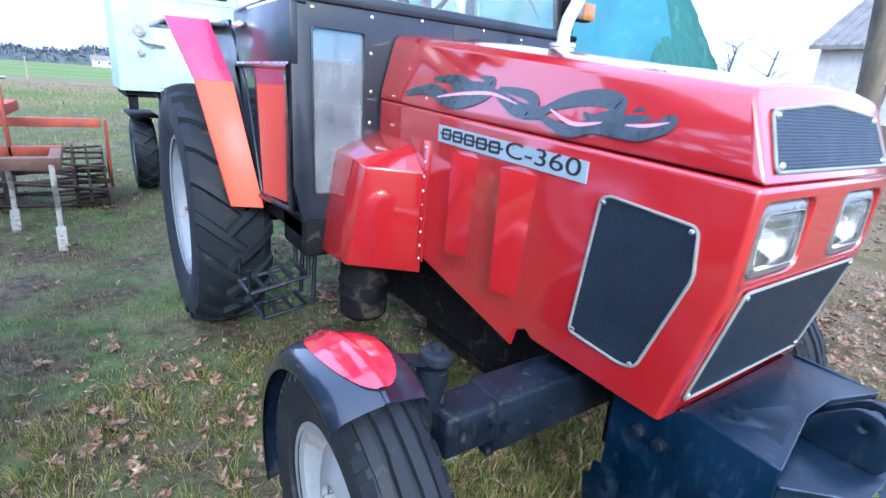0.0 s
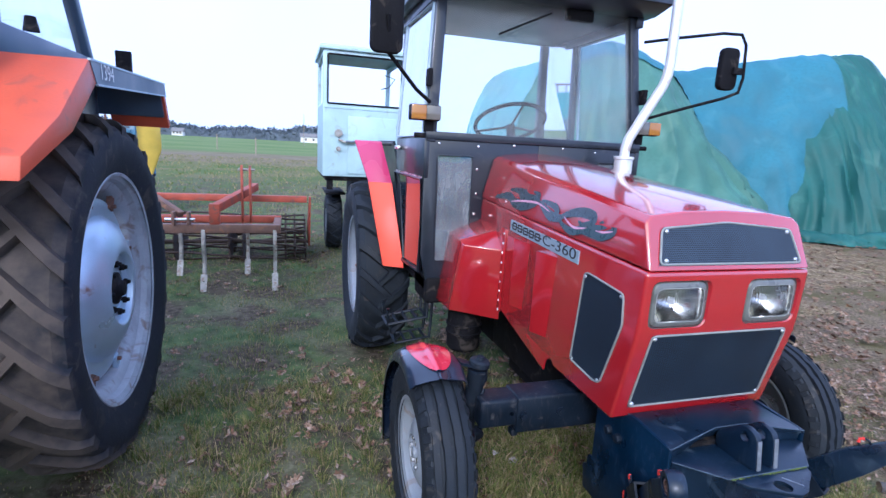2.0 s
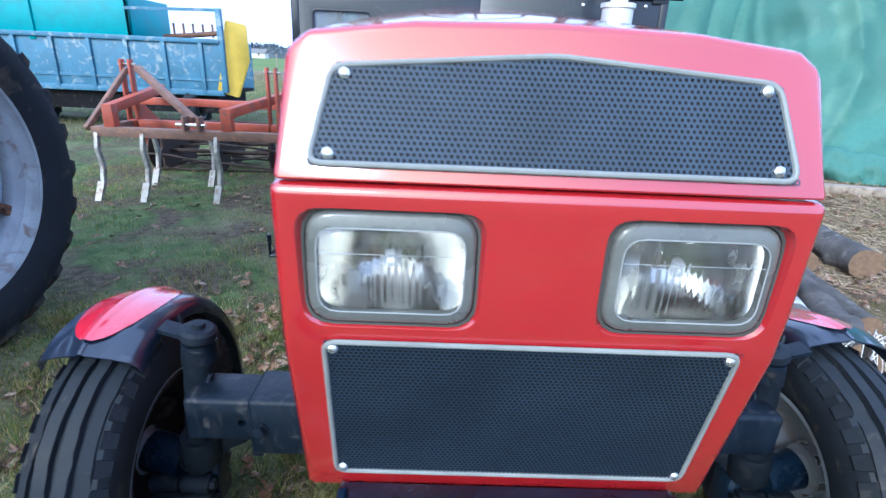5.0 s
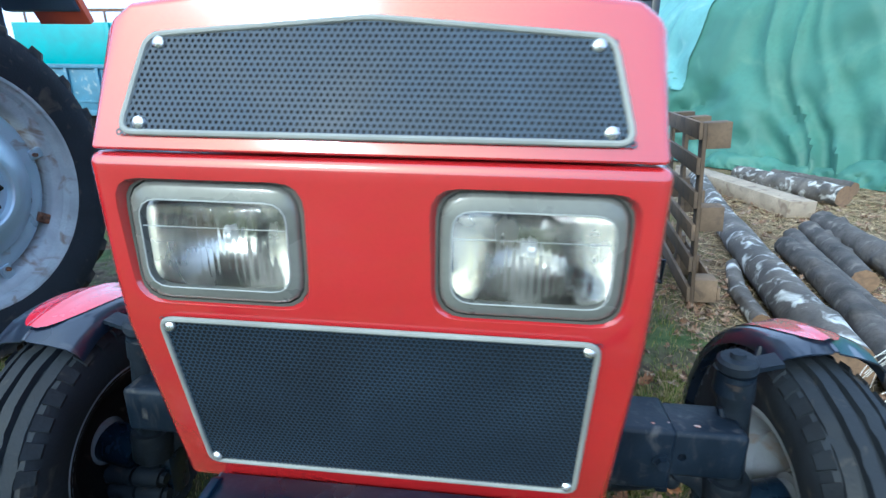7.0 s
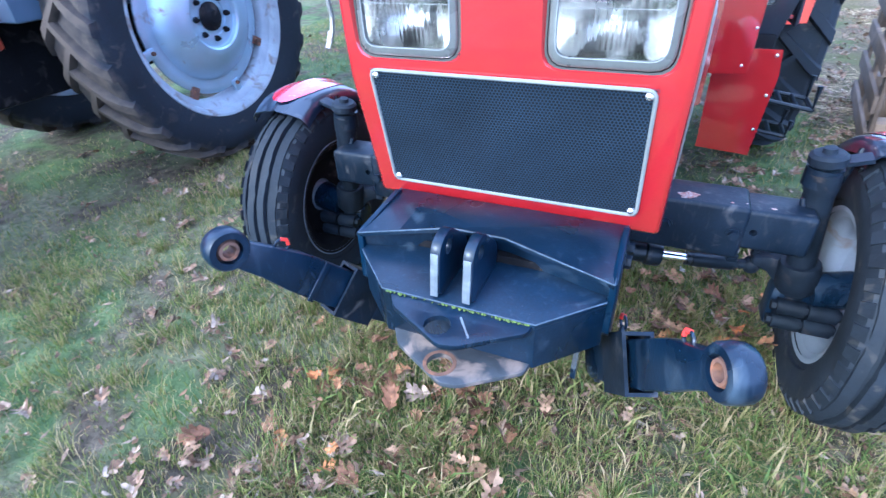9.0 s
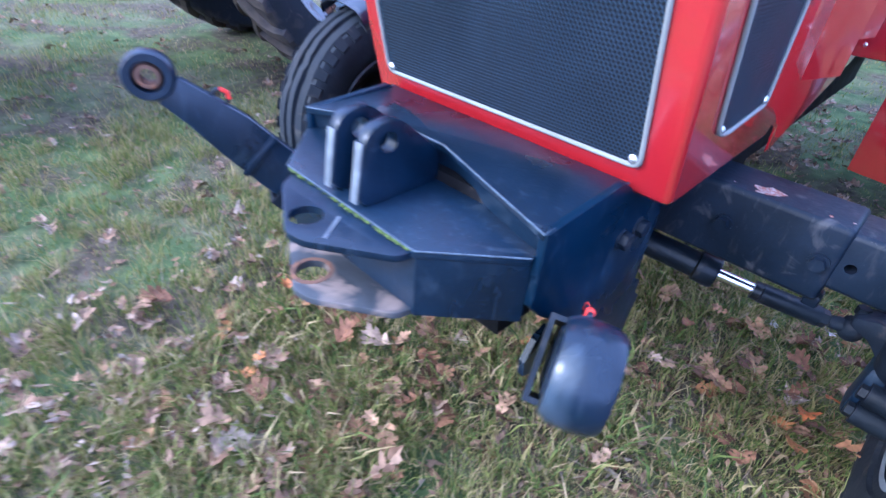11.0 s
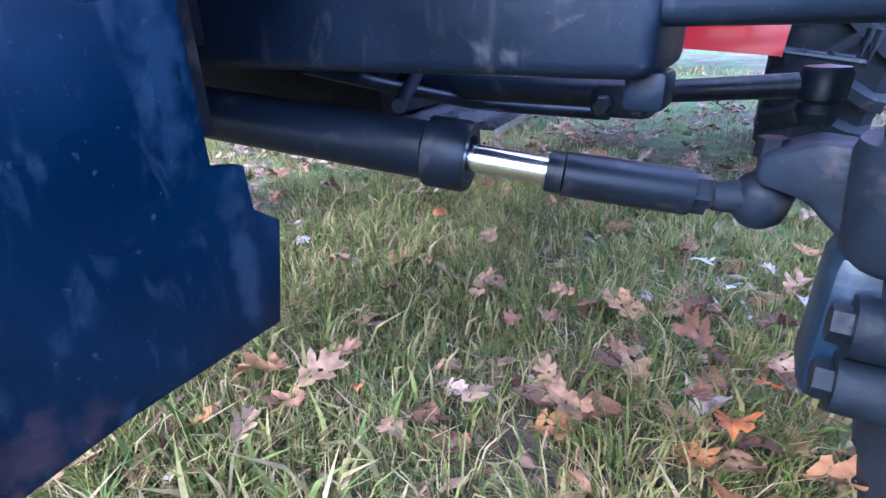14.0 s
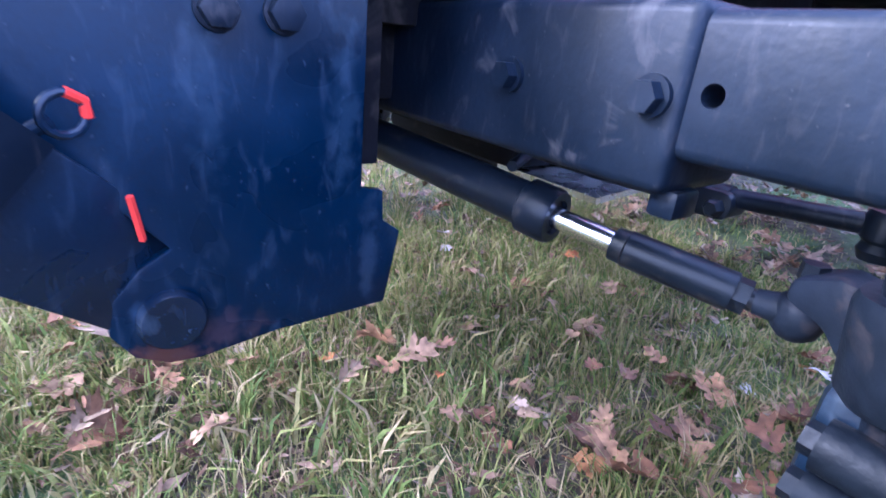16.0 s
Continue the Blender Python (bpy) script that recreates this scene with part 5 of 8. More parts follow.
for s in (-1, 1):
    part("front_pillar", bar(B(), (s * 0.672, CF + 0.02, 1.64), (s * 0.612, CF + 0.12, 2.50), 0.062, 0.06, (0, 1, 0)), CHARCOAL, cab, bevel=0.008)
    part("door_pillar", bar(B(), (s * 0.695, 2.26, 0.85), (s * 0.64, 2.27, 2.48), 0.04, 0.05, (0, 1, 0)), CHARCOAL, cab, bevel=0.006)
    part("rear_pillar", bar(B(), (s * 0.60, 2.64, 0.95), (s * 0.565, 2.64, 2.48), 0.055, 0.06, (0, 1, 0)), CHARCOAL, cab, bevel=0.006)
    part("roof_rail", box(B(), (s * 0.645 - 0.025, 1.54, 2.40), (s * 0.645 + 0.025, 2.64, 2.46)), CHARCOAL, cab, bevel=0.006)
    # door: lower panel of dark glass in a frame, upper window
    door = new("door")
    door.parent = cab
    door["label"] = "cab door with glossy dark lower pane"
    X = s * 0.705
    part("door_panel", box(B(), (min(X, X - s * 0.03), 1.47, 1.44), (max(X, X - s * 0.03), 2.24, 1.66)), CHARCOAL, door, bevel=0.006)
    part("lower_pane", prism(B(), [(1.50, 1.42), (1.50, 0.92), (1.95, 0.88), (2.21, 1.42)], "x", X - s * 0.012, X - s * 0.004), material("glossy_dark_pane", (0.02, 0.03, 0.045), 0.06, vary=0.1, bump=0, coat=0.6), door, "glossy dark glass")
    part("door_frame", tube(B(), [(X, 1.485, 0.90), (X, 1.96, 0.865), (X, 2.235, 1.43), (X, 1.485, 1.43)], 0.014, 8, True), CHARCOAL, door)
    part("door_trim", box(B(), (min(X, X + s * 0.006), 1.49, 1.432), (max(X, X + s * 0.006), 2.22, 1.446)), STEEL, door)
    bm = box(B(), (min(X, X + s * 0.03), 2.06, 1.585), (max(X, X + s * 0.03), 2.18, 1.61))
    part("door_handle", bm, CHROME, door, "chrome door handle", bevel=0.006)
    part("window_frame", tube(B(), [(X, 1.50, 1.67), (X, 2.22, 1.67), (s * 0.655, 2.24, 2.40), (s * 0.65, 1.60, 2.40)], 0.012, 8, True), PALE_FRAME, door)
    bm = B()
    bm.faces.new([bm.verts.new(p) for p in ((X, 1.50, 1.67), (X, 2.22, 1.67), (s * 0.655, 2.24, 2.40), (s * 0.65, 1.60, 2.40))])
    part("side_window", bm, GLASS, door).visible_shadow = False
    part("hinge", rod(B(), (s * 0.69, 1.49, 1.675), (s * 0.76, 1.49, 1.675), 0.014, seg=12), BLACK, cab)
    part("latch_plate", box(B(), (s * 0.69 - 0.012, 1.46, 1.94), (s * 0.69 + 0.012, 1.52, 2.03)), BLACK, cab, bevel=0.003)
    # side quarter pane behind the door
    bm = B()
    bm.faces.new([bm.verts.new(p) for p in ((s * 0.69, 2.30, 1.66), (s * 0.60, 2.62, 1.52), (s * 0.57, 2.62, 2.44), (s * 0.64, 2.30, 2.44))])
    part("quarter_pane", bm, GLASS, cab).visible_shadow = False
bm = B()
bm.faces.new([bm.verts.new(p) for p in ((-0.645, CF + 0.018, 1.70), (0.645, CF + 0.018, 1.70), (0.585, CF + 0.112, 2.47), (-0.585, CF + 0.112, 2.47))])
part("windscreen", bm, GLASS, cab, "clear windscreen with sky reflection").visible_shadow = False
part("visor", box(B(), (0.16, 1.57, 2.40), (0.34, 1.62, 2.48)), BLACK, cab, bevel=0.01)
part("wiper", tube(B(), [(0.02, 1.505, 2.40), (-0.30, 1.49, 2.25)], 0.006, 6), BLACK, cab)
# steering wheel and column, seat
bm = B()
ring = []
tilt = Matrix.Translation((0.0, 1.93, 1.80)) @ Matrix.Rotation(radians(-28), 4, "X")
tube(bm, [tilt @ Vector((0.235 * math.cos(a), 0.235 * math.sin(a), 0)) for a in (2 * math.pi * i / 40 for i in range(40))], 0.013, 8, True)
for a in (0.4, 2.5, 4.7):
    tube(bm, [tilt @ Vector((0, 0, -0.03)), tilt @ Vector((0.23 * math.cos(a), 0.23 * math.sin(a), 0))], 0.008, 6)
part("steering_wheel", bm, BLACK, cab, smooth=60)
part("steering_column", rod(B(), (0, 1.72, 1.25), tilt @ Vector((0, 0, -0.02)), 0.03), BLACK, cab)
part("dashboard", box(B(), (-0.3, 1.5, 1.0), (0.3, 1.72, 1.50)), BLACK, cab, bevel=0.03)
part("driver_seat", box(B(), (-0.22, 2.25, 1.15), (0.22, 2.58, 1.28)), BLACK, cab, bevel=0.04)


# lamps and mirrors
def build_marker(s):
    c = Vector((s * 0.715, 1.445, 1.795))
    body = part("marker_lamp", box(B(), c + Vector((-0.085, -0.01, -0.042)), c + Vector((0.085, 0.045, 0.042))), BLACK, cab, "amber and white marker lamp", bevel=0.008)
    x0, x1 = sorted((s * 0.082, 0.0))
    part("amber_lens", box(B(), c + Vector((x0, -0.032, -0.038)), c + Vector((x1, -0.008, 0.038))), AMBER, body, bevel=0.006)
    x0, x1 = sorted((-s * 0.082, 0.0))
    part("clear_lens", box(B(), c + Vector((x0, -0.030, -0.038)), c + Vector((x1, -0.008, 0.038))), CLEAR_LENS, body, bevel=0.006)
    part("lamp_bracket", bar(B(), c + Vector((-s * 0.03, 0.03, -0.10)), c + Vector((-s * 0.03, 0.03, 0.0)), 0.05, 0.02, (0, 1, 0)), BLACK, body)


sides(build_marker)
MIRROR = material("mirror_glass", (0.85, 0.87, 0.9), 0.03, metal=1.0, vary=0.02, bump=0)
for s, cx, z0, z1, wide in ((-1, -0.985, 2.035, 2.36, 0.155), (1, 1.02, 2.03, 2.265, 0.12)):
    bm = prism(B(), rounded([(cx - wide / 2, z0), (cx + wide / 2, z0), (cx + wide / 2, z1), (cx - wide / 2, z1)], 0.04), "y", 1.17, 1.215)
    mir = part("wing_mirror", bm, BLACK, tractor, "black-backed wing mirror on a tube arm", bevel=0.010)
    bm = prism(B(), rounded([(cx - wide / 2 + 0.012, z0 + 0.012), (cx + wide / 2 - 0.012, z0 + 0.012), (cx + wide / 2 - 0.012, z1 - 0.012), (cx - wide / 2 + 0.012, z1 - 0.012)], 0.03), "y", 1.214, 1.218)
    part("mirror_glass", bm, MIRROR, mir)
    if s < 0:
        part("mirror_arm", tube(B(), [(-0.70, 1.42, 1.85), (-0.80, 1.33, 1.90), (-0.97, 1.20, 2.04), (-0.985, 1.16, 2.2)], 0.010, 8), BLACK, mir, smooth=60)
    else:
        part("mirror_arm", tube(B(), [(0.63, 1.46, 2.30), (0.80, 1.35, 2.325), (0.98, 1.22, 2.345), (1.055, 1.16, 2.335), (1.085, 1.15, 2.28), (1.10, 1.15, 2.10), (1.09, 1.16, 2.02), (1.02, 1.19, 1.985), (0.82, 1.32, 1.91), (0.67, 1.42, 1.85)], 0.009, 8), BLACK, mir, smooth=60)
        part("mirror_clamp", box(B(), (1.03, 1.15, 2.12), (1.105, 1.175, 2.155)), BLACK, mir)


# rear fenders: dark top, red flank that slopes forward, orange reflective lower half
def build_rear_fender(s):
    line = [(2.47, 2.40, 1.630, 0.970, 0.785), (2.185, 2.125, 1.355, 0.905, 0.752), (1.955, 1.885, 0.815, 0.828, 0.702)]
    fender = None
    # the upper half's magenta is sky reflection put into the red
    for (a, b), mat, name in ((line[0:2], PINK_RED, "fender_front"), (line[1:3], RED_FLUO, "reflective_strip")):
        pts = []
        for yo, yi, z, xo, xi in (a, b):
            pts.append([(s * xo, yo, z), (s * xi, yi, z), (s * xi, yi + 0.03, z + 0.004), (s * xo, yo + 0.03, z + 0.004)])
        ob = part(name, loft(B(), pts), mat, tractor, "red fender flank" if mat is PINK_RED else "orange-red reflective fender strip", bevel=0.004)
    top = [(s * 0.70, 2.44), (s * 0.960, 2.52), (s * 0.975, 3.05), (s * 0.70, 3.05)]
    part("fender_top", prism(B(), top, "z", 1.605, 1.625), CHARCOAL, tractor, bevel=0.004)
    part("fender_side", prism(B(), [(1.90, 0.84), (2.10, 1.36), (2.38, 1.64), (3.05, 1.64), (3.2, 1.3), (2.5, 1.2)], "x", s * 0.69, s * 0.705), CHARCOAL, tractor)


sides(build_rear_fender)


def build_step(s):
    x0, x1 = s * 0.63, s * 0.87
    bm = B()
    for y in (1.52, 1.68):
        tube(bm, [(x0, y, 0.86), (x0, y, 0.60), (x1, y, 0.56), (x1, y, 0.66)], 0.011, 8)
    for k in range(5):
        x = x0 + (x1 - x0) * k / 4
        tube(bm, [(x, 1.52, 0.60 - 0.04 * k / 4), (x, 1.68, 0.60 - 0.04 * k / 4)], 0.010, 6)
    for y in (1.55, 1.70):
        tube(bm, [(x0 - s * 0.05, y, 0.90), (x0 - s * 0.03, y, 0.46), (x1 - s * 0.06, y, 0.43), (x1 - s * 0.05, y, 0.50)], 0.010, 8)
    for k in range(4):
        x = x0 + (x1 - x0 - s * 0.06) * k / 3
        tube(bm, [(x, 1.55, 0.458 - 0.028 * k / 3), (x, 1.70, 0.458 - 0.028 * k / 3)], 0.009, 6)
    part("step", bm, BLACK_IRON, tractor, "black welded rod step")
    part("step_plate", box(B(), (min(s * 0.50, s * 0.66), 1.46, 0.70), (max(s * 0.50, s * 0.66), 1.75, 0.86)), BLACK, tractor, bevel=0.02)


sides(build_step)


# ---- the neighbouring tractor, parked alongside ----
CASE_ORANGE = material("weathered_orange_paint", (0.52, 0.085, 0.03), 0.45, vary=0.15, scale=5, grain=120, bump=0.06, dirt=(0.3, 0.08, 0.05), dirt_amount=0.06)
BLUE_GREY = material("slate_blue_paint", (0.07, 0.10, 0.15), 0.4, vary=0.15, scale=5, grain=120, bump=0.05)
other = thing("tractor", "older orange and slate-blue tractor with muddy tall rear wheel", "tractor", (-3.2, 1.41, 0))
wheel(other, "rear_wheel", (-2.53, 1.41, 0.84), 0.84, 0.38, 0.555, 24, "lug", 1, TYRE_MUD, RIM_BLUE, (0.05, 0.10), "tall muddy rear wheel with a pale blue disc")
wheel(other, "rear_wheel", (-4.05, 1.41, 0.84), 0.84, 0.38, 0.555, 24, "lug", -1, TYRE_MUD, RIM_BLUE, (0.05, 0.10), "tall muddy rear wheel with a pale blue disc")
wheel(other, "front_wheel", (-2.86, -1.02, 0.46), 0.46, 0.26, 0.24, 18, "lug", 1, TYRE_MUD, RIM, (0.04, 0.03), "front wheel with lugged tyre")
wheel(other, "front_wheel", (-4.0, -1.02, 0.46), 0.46, 0.26, 0.24, 18, "lug", -1, TYRE_MUD, RIM, (0.04, 0.03), "front wheel with lugged tyre")
for s, x0 in ((1, -2.30), (-1, -4.28)):
    x1 = x0 - s * 0.46
    top = [(0.90, 1.862), (2.10, 1.888), (2.20, 1.70), (2.14, 1.70), (2.06, 1.845), (0.93, 1.82), (0.66, 1.60), (0.36, 1.46), (0.33, 1.52), (0.62, 1.645)]
    part("fender", prism(B(), top, "x", x0 - s * 0.01, x1), BLUE_GREY, other, bevel=0.01)
    part("fender_slope", prism(B(), [(0.905, 1.868), (0.60, 1.652), (0.32, 1.53), (0.30, 1.46), (0.70, 1.60), (0.965, 1.785)], "x", x0 + s * 0.006, x1 - s * 0.1), CASE_ORANGE, other, "orange sloping fender front", bevel=0.006)
    part("fender_strip", prism(B(), [(0.905, 1.862), (2.11, 1.89), (2.135, 1.828), (0.965, 1.783)], "x", x0, x0 + s * 0.008), BLUE_GREY, other, "dark strip along the fender edge")
    part("strip_edge", prism(B(), [(0.90, 1.862), (2.11, 1.89), (2.112, 1.897), (0.90, 1.870)], "x", x0, x0 + s * 0.012), PLATE, other)
    part("strip_edge", prism(B(), [(0.965, 1.776), (2.137, 1.822), (2.135, 1.829), (0.965, 1.784)], "x", x0, x0 + s * 0.012), PLATE, other)
    part("tail_panel", prism(B(), [(2.10, 1.885), (2.23, 1.66), (2.20, 1.64), (2.08, 1.84)], "x", x0 + s * 0.004, x0 - s * 0.30), CASE_ORANGE, other)
# number on the strip
figure = lettering("1394", 0.085)
# seen from +x, the reading direction runs to +y
figure.transform(Matrix.Translation((-2.290, 1.00, 1.805)) @ Matrix.Rotation(radians(1.5), 4, "X") @ Matrix(((0, 0, 1, 0), (1, 0, 0, 0), (0, 1, 0, 0), (0, 0, 0, 1))))
figure.transform(Matrix.Translation(-other.location))
figure.materials.append(material("white_figures", (0.72, 0.74, 0.75), 0.5, vary=0.08, bump=0))
digits = new("number", figure)
digits.parent = other
digits["label"] = "white figures on the dark strip"
# cab, hood and chassis
part("cab_floor", box(B(), (-3.95, 0.5, 0.95), (-2.66, 2.1, 1.2)), BLUE_GREY, other, bevel=0.02)
part("cab_side_sill", box(B(), (-2.66, 0.62, 1.86), (-2.60, 1.98, 1.985)), BLUE_GREY, other, bevel=0.01)
part("cab_roof", box(B(), (-4.0, 0.45, 2.62), (-2.58, 2.05, 2.78)), CASE_ORANGE, other, bevel=0.04)
for x in (-2.63, -3.92):
    for (y0, z0), (y1, z1) in (((1.95, 1.95), (1.56, 2.64)), ((1.0, 1.2), (0.98, 2.64)), ((0.60, 1.1), (0.72, 2.64)), ((1.95, 1.0), (1.95, 1.98))):
        part("cab_pillar", bar(B(), (x, y0, z0), (x, y1, z1), 0.06, 0.06, (1, 0, 0)), BLUE_GREY, other, bevel=0.008)
    bm = B()
    bm.faces.new([bm.verts.new((x, y, z)) for y, z in ((1.03, 1.99), (1.92, 1.99), (1.55, 2.62), (1.01, 2.62))])
    part("side_window", bm, GLASS, other).visible_shadow = False
part("window_knob", rod(B(), (-2.62, 1.30, 2.0), (-2.62, 1.30, 2.06), 0.03, 0.02), BLACK, other)
part("rear_wall", box(B(), (-3.92, 1.93, 0.95), (-2.66, 1.98, 1.95)), BLUE_GREY, other)
part("hood", prism(B(), [(-3.62, 0.8), (-3.02, 0.8), (-3.02, 1.38), (-3.1, 1.46), (-3.54, 1.46), (-3.62, 1.38)], "y", -1.55, 0.6), CASE_ORANGE, other, bevel=0.02)
part("chassis", box(B(), (-3.5, -1.4, 0.5), (-3.14, 1.9, 0.95)), BLACK, other, bevel=0.03)
part("front_axle", box(B(), (-3.9, -1.08, 0.40), (-2.95, -0.96, 0.54)), BLACK, other, bevel=0.02)
part("rear_axle", rod(B(), (-3.95, 1.41, 0.84), (-2.6, 1.41, 0.84), 0.13), BLACK, other)
part("rear_lamp", box(B(), (-2.52, 2.03, 1.93), (-2.44, 2.06, 2.05)), BLACK, other, bevel=0.006)
part("lamp_stalk", rod(B(), (-2.48, 2.05, 1.86), (-2.48, 2.05, 1.95), 0.008), BLACK, other)

other.location += Vector((0.16, 0.07, 0))

# ---- cultivator with cage rollers ----
OLD_BEAM = material("rusty_brown_beam", (0.17, 0.10, 0.075), 0.7, vary=0.3, scale=9, grain=80, bump=0.2, dirt=(0.26, 0.13, 0.07), dirt_amount=0.2)
WORN_STEEL = material("worn_tine_steel", (0.33, 0.32, 0.30), 0.5, metal=0.4, vary=0.3, scale=14, grain=90, bump=0.15, dirt=(0.2, 0.12, 0.08), dirt_amount=0.2)
DARK_RUST = material("dark_rusty_bar", (0.045, 0.030, 0.024), 0.85, vary=0.4, scale=12, grain=90, bump=0.25)
cult = thing("cultivator", "orange rusty tined cultivator with slatted cage rollers, on grass", "cultivator", (-2.6, 5.0, 0))
part("front_beam", box(B(), (-3.62, 4.36, 0.655), (-1.66, 4.46, 0.745)), OLD_BEAM, cult, bevel=0.006)
part("rear_beam", box(B(), (-3.9, 5.46, 0.865), (-1.35, 5.55, 0.945)), ORANGE_IRON, cult, bevel=0.006)
part("middle_beam", box(B(), (-3.62, 4.98, 0.67), (-1.66, 5.07, 0.75)), ORANGE_IRON, cult, bevel=0.006)
for x in (-3.60, -1.70):
    part("side_beam", box(B(), (x - 0.04, 4.40, 0.66), (x + 0.04, 5.1, 0.74)), OLD_BEAM, cult, bevel=0.006)
for x, tall in ((-3.56, 1.36), (-2.05, 1.34)):
    for dx in (-0.045, 0.045):
        part("mast_plate", box(B(), (x + dx - 0.012, 4.98, 0.66), (x + dx + 0.012, 5.06, tall)), ORANGE_IRON, cult, bevel=0.003)
    part("mast_pin", rod(B(), (x - 0.08, 5.02, tall - 0.05), (x + 0.10, 5.02, tall - 0.05), 0.014), WORN_STEEL, cult)
    part("roller_arm", bar(B(), (x - 0.26 if x > -3 else x + 0.12, 4.42, 0.915), (x + 0.07, 5.53, 1.05), 0.085, 0.09), ORANGE_IRON, cult, bevel=0.006)
    foot = x - 0.27 if x > -3 else x + 0.12
    part("arm_foot", box(B(), (foot - 0.05, 4.37, 0.745), (foot + 0.05, 4.47, 0.96)), ORANGE_IRON, cult, bevel=0.006)
part("brace", bar(B(), (-3.45, 5.02, 1.28), (-2.64, 4.42, 0.84), 0.07, 0.06), OLD_BEAM, cult, bevel=0.005)
part("brace", bar(B(), (-3.56, 5.02, 1.26), (-3.75, 4.5, 0.70), 0.05, 0.05), OLD_BEAM, cult, bevel=0.005)
part("hitch_pin", rod(B(), (-2.78, 4.34, 0.80), (-2.50, 4.34, 0.80), 0.018), STEEL, cult)
for x in (-2.70, -2.56):
    part("hitch_lug", box(B(), (x - 0.012, 4.30, 0.74), (x + 0.012, 4.42, 0.88)), OLD_BEAM, cult, bevel=0.004)


def build_tine(x, y, top):
    """A curved leg with a bolted reversible point."""
    pts = [(x, y + 0.03, top), (x, y - 0.01, top - 0.16), (x, y + 0.03, top - 0.34), (x, y - 0.01, 0.20), (x, y - 0.09, 0.08)]
    bm = B()
    rows = []
    for i, p in enumerate(pts):
        rows.append([(p[0] + dx, p[1] + dy, p[2]) for dx, dy in ((-0.018, -0.028), (0.018, -0.028), (0.018, 0.028), (-0.018, 0.028))])
    loft(bm, rows)
    leg = part("tine", bm, WORN_STEEL, cult, bevel=0.003)
    bm = loft(B(), [[(x - 0.032, y - 0.05, 0.22), (x + 0.032, y - 0.05, 0.22), (x + 0.032, y - 0.035, 0.22), (x - 0.032, y - 0.035, 0.22)], [(x - 0.03, y - 0.17, 0.02), (x + 0.03, y - 0.17, 0.02), (x + 0.03, y - 0.15, 0.015), (x - 0.03, y - 0.15, 0.015)]])
    part("tine_point", bm, WORN_STEEL, leg, "worn steel point")
    part("bolt", rod(B(), (x, y - 0.09, 0.15), (x, y - 0.06, 0.155), 0.012, seg=6), STEEL, leg)


for x, y, top in ((-2.43, 4.36, 0.70), (-1.72, 4.36, 0.70), (-3.14, 4.36, 0.70), (-3.58, 4.36, 0.70), (-2.05, 5.06, 0.72), (-2.78, 5.06, 0.72), (-3.4, 5.06, 0.72)):
    build_tine(x, y, top)
for yc, zc, rr in ((5.75, 0.30, 0.24), (6.25, 0.33, 0.27)):
    roller = new("cage_roller")
    roller.parent = cult
    roller["label"] = "cage roller of rusty crooked bars"
    for i in range(6):
        a = 2 * math.pi * i / 6
        rng = random.Random(i * 7 + int(yc * 10))
        bars = [(-3.75 + 2.4 * k / 10, yc + rr * math.cos(a + 0.12 * k) + rng.uniform(-0.015, 0.015), zc + rr * math.sin(a + 0.12 * k) + rng.uniform(-0.015, 0.015)) for k in range(11)]
        part("roller_bar", tube(B(), bars, 0.014, 6), DARK_RUST, roller, smooth=70)
    for x in (-3.75, -2.95, -2.15, -1.36):
        part("roller_disc", lathe(B(), [(0.03, -0.006), (rr, -0.006), (rr, 0.006), (0.03, 0.006)], (x, yc, zc), (1, 0, 0), 24, closed=True), DARK_RUST, roller)
    star = [(yc + (rr * (1.08 if q % 2 else 0.86)) * math.cos(math.pi * q / 9), zc + (rr * (1.08 if q % 2 else 0.86)) * math.sin(math.pi * q / 9)) for q in range(18)]
    for x in (-3.6, -2.31, -1.62, -1.50):
        part("toothed_disc", prism(B(), star, "x", x - 0.012, x + 0.012), DARK_RUST, roller)
    part("roller_axle", rod(B(), (-3.8, yc, zc), (-1.33, yc, zc), 0.025, seg=10), DARK_RUST, roller)
for x in (-3.82, -1.31):
    part("roller_hanger", prism(B(), [(5.46, 0.94), (5.56, 0.94), (6.33, 0.40), (6.27, 0.28), (5.73, 0.24), (5.68, 0.32), (5.46, 0.86)], "x", x - 0.012, x + 0.012), ORANGE_IRON, cult)

cult.location += Vector((0.14, 0.02, -0.055))

# ---- pale blue combine cabin behind the red tractor ----
PALE_BLUE = material("faded_pale_blue_paint", (0.42, 0.56, 0.60), 0.5, vary=0.1, scale=4, grain=90, bump=0.08, dirt=(0.33, 0.40, 0.40), dirt_amount=0.12)
combine = thing("combine_harvester", "faded pale blue combine cabin with a large window, on small wheels", "combine harvester", (0.2, 6.6, 0))
wall = part("cabin_wall", box(B(), (-1.06, 6.0, 1.16), (0.02, 6.05, 2.74)), PALE_BLUE, combine, bevel=0.01)
cut(wall, prism(B(), rounded([(-1.0, 2.09), (-0.05, 2.09), (-0.05, 2.69), (-1.0, 2.69)], 0.03), "y", 5.9, 6.2))
beading("window_seal", [(-1.0, 2.09), (-0.05, 2.09), (-0.05, 2.69), (-1.0, 2.69)], lambda x, z: (x, 5.998, z), 0.012, combine, BLACK)
wall = part("cabin_side", box(B(), (-1.06, 6.05, 1.16), (-1.01, 7.3, 2.74)), PALE_BLUE, combine, bevel=0.01)
cut(wall, prism(B(), rounded([(6.12, 2.09), (7.2, 2.09), (7.2, 2.69), (6.12, 2.69)], 0.03), "x", -1.2, -0.9))
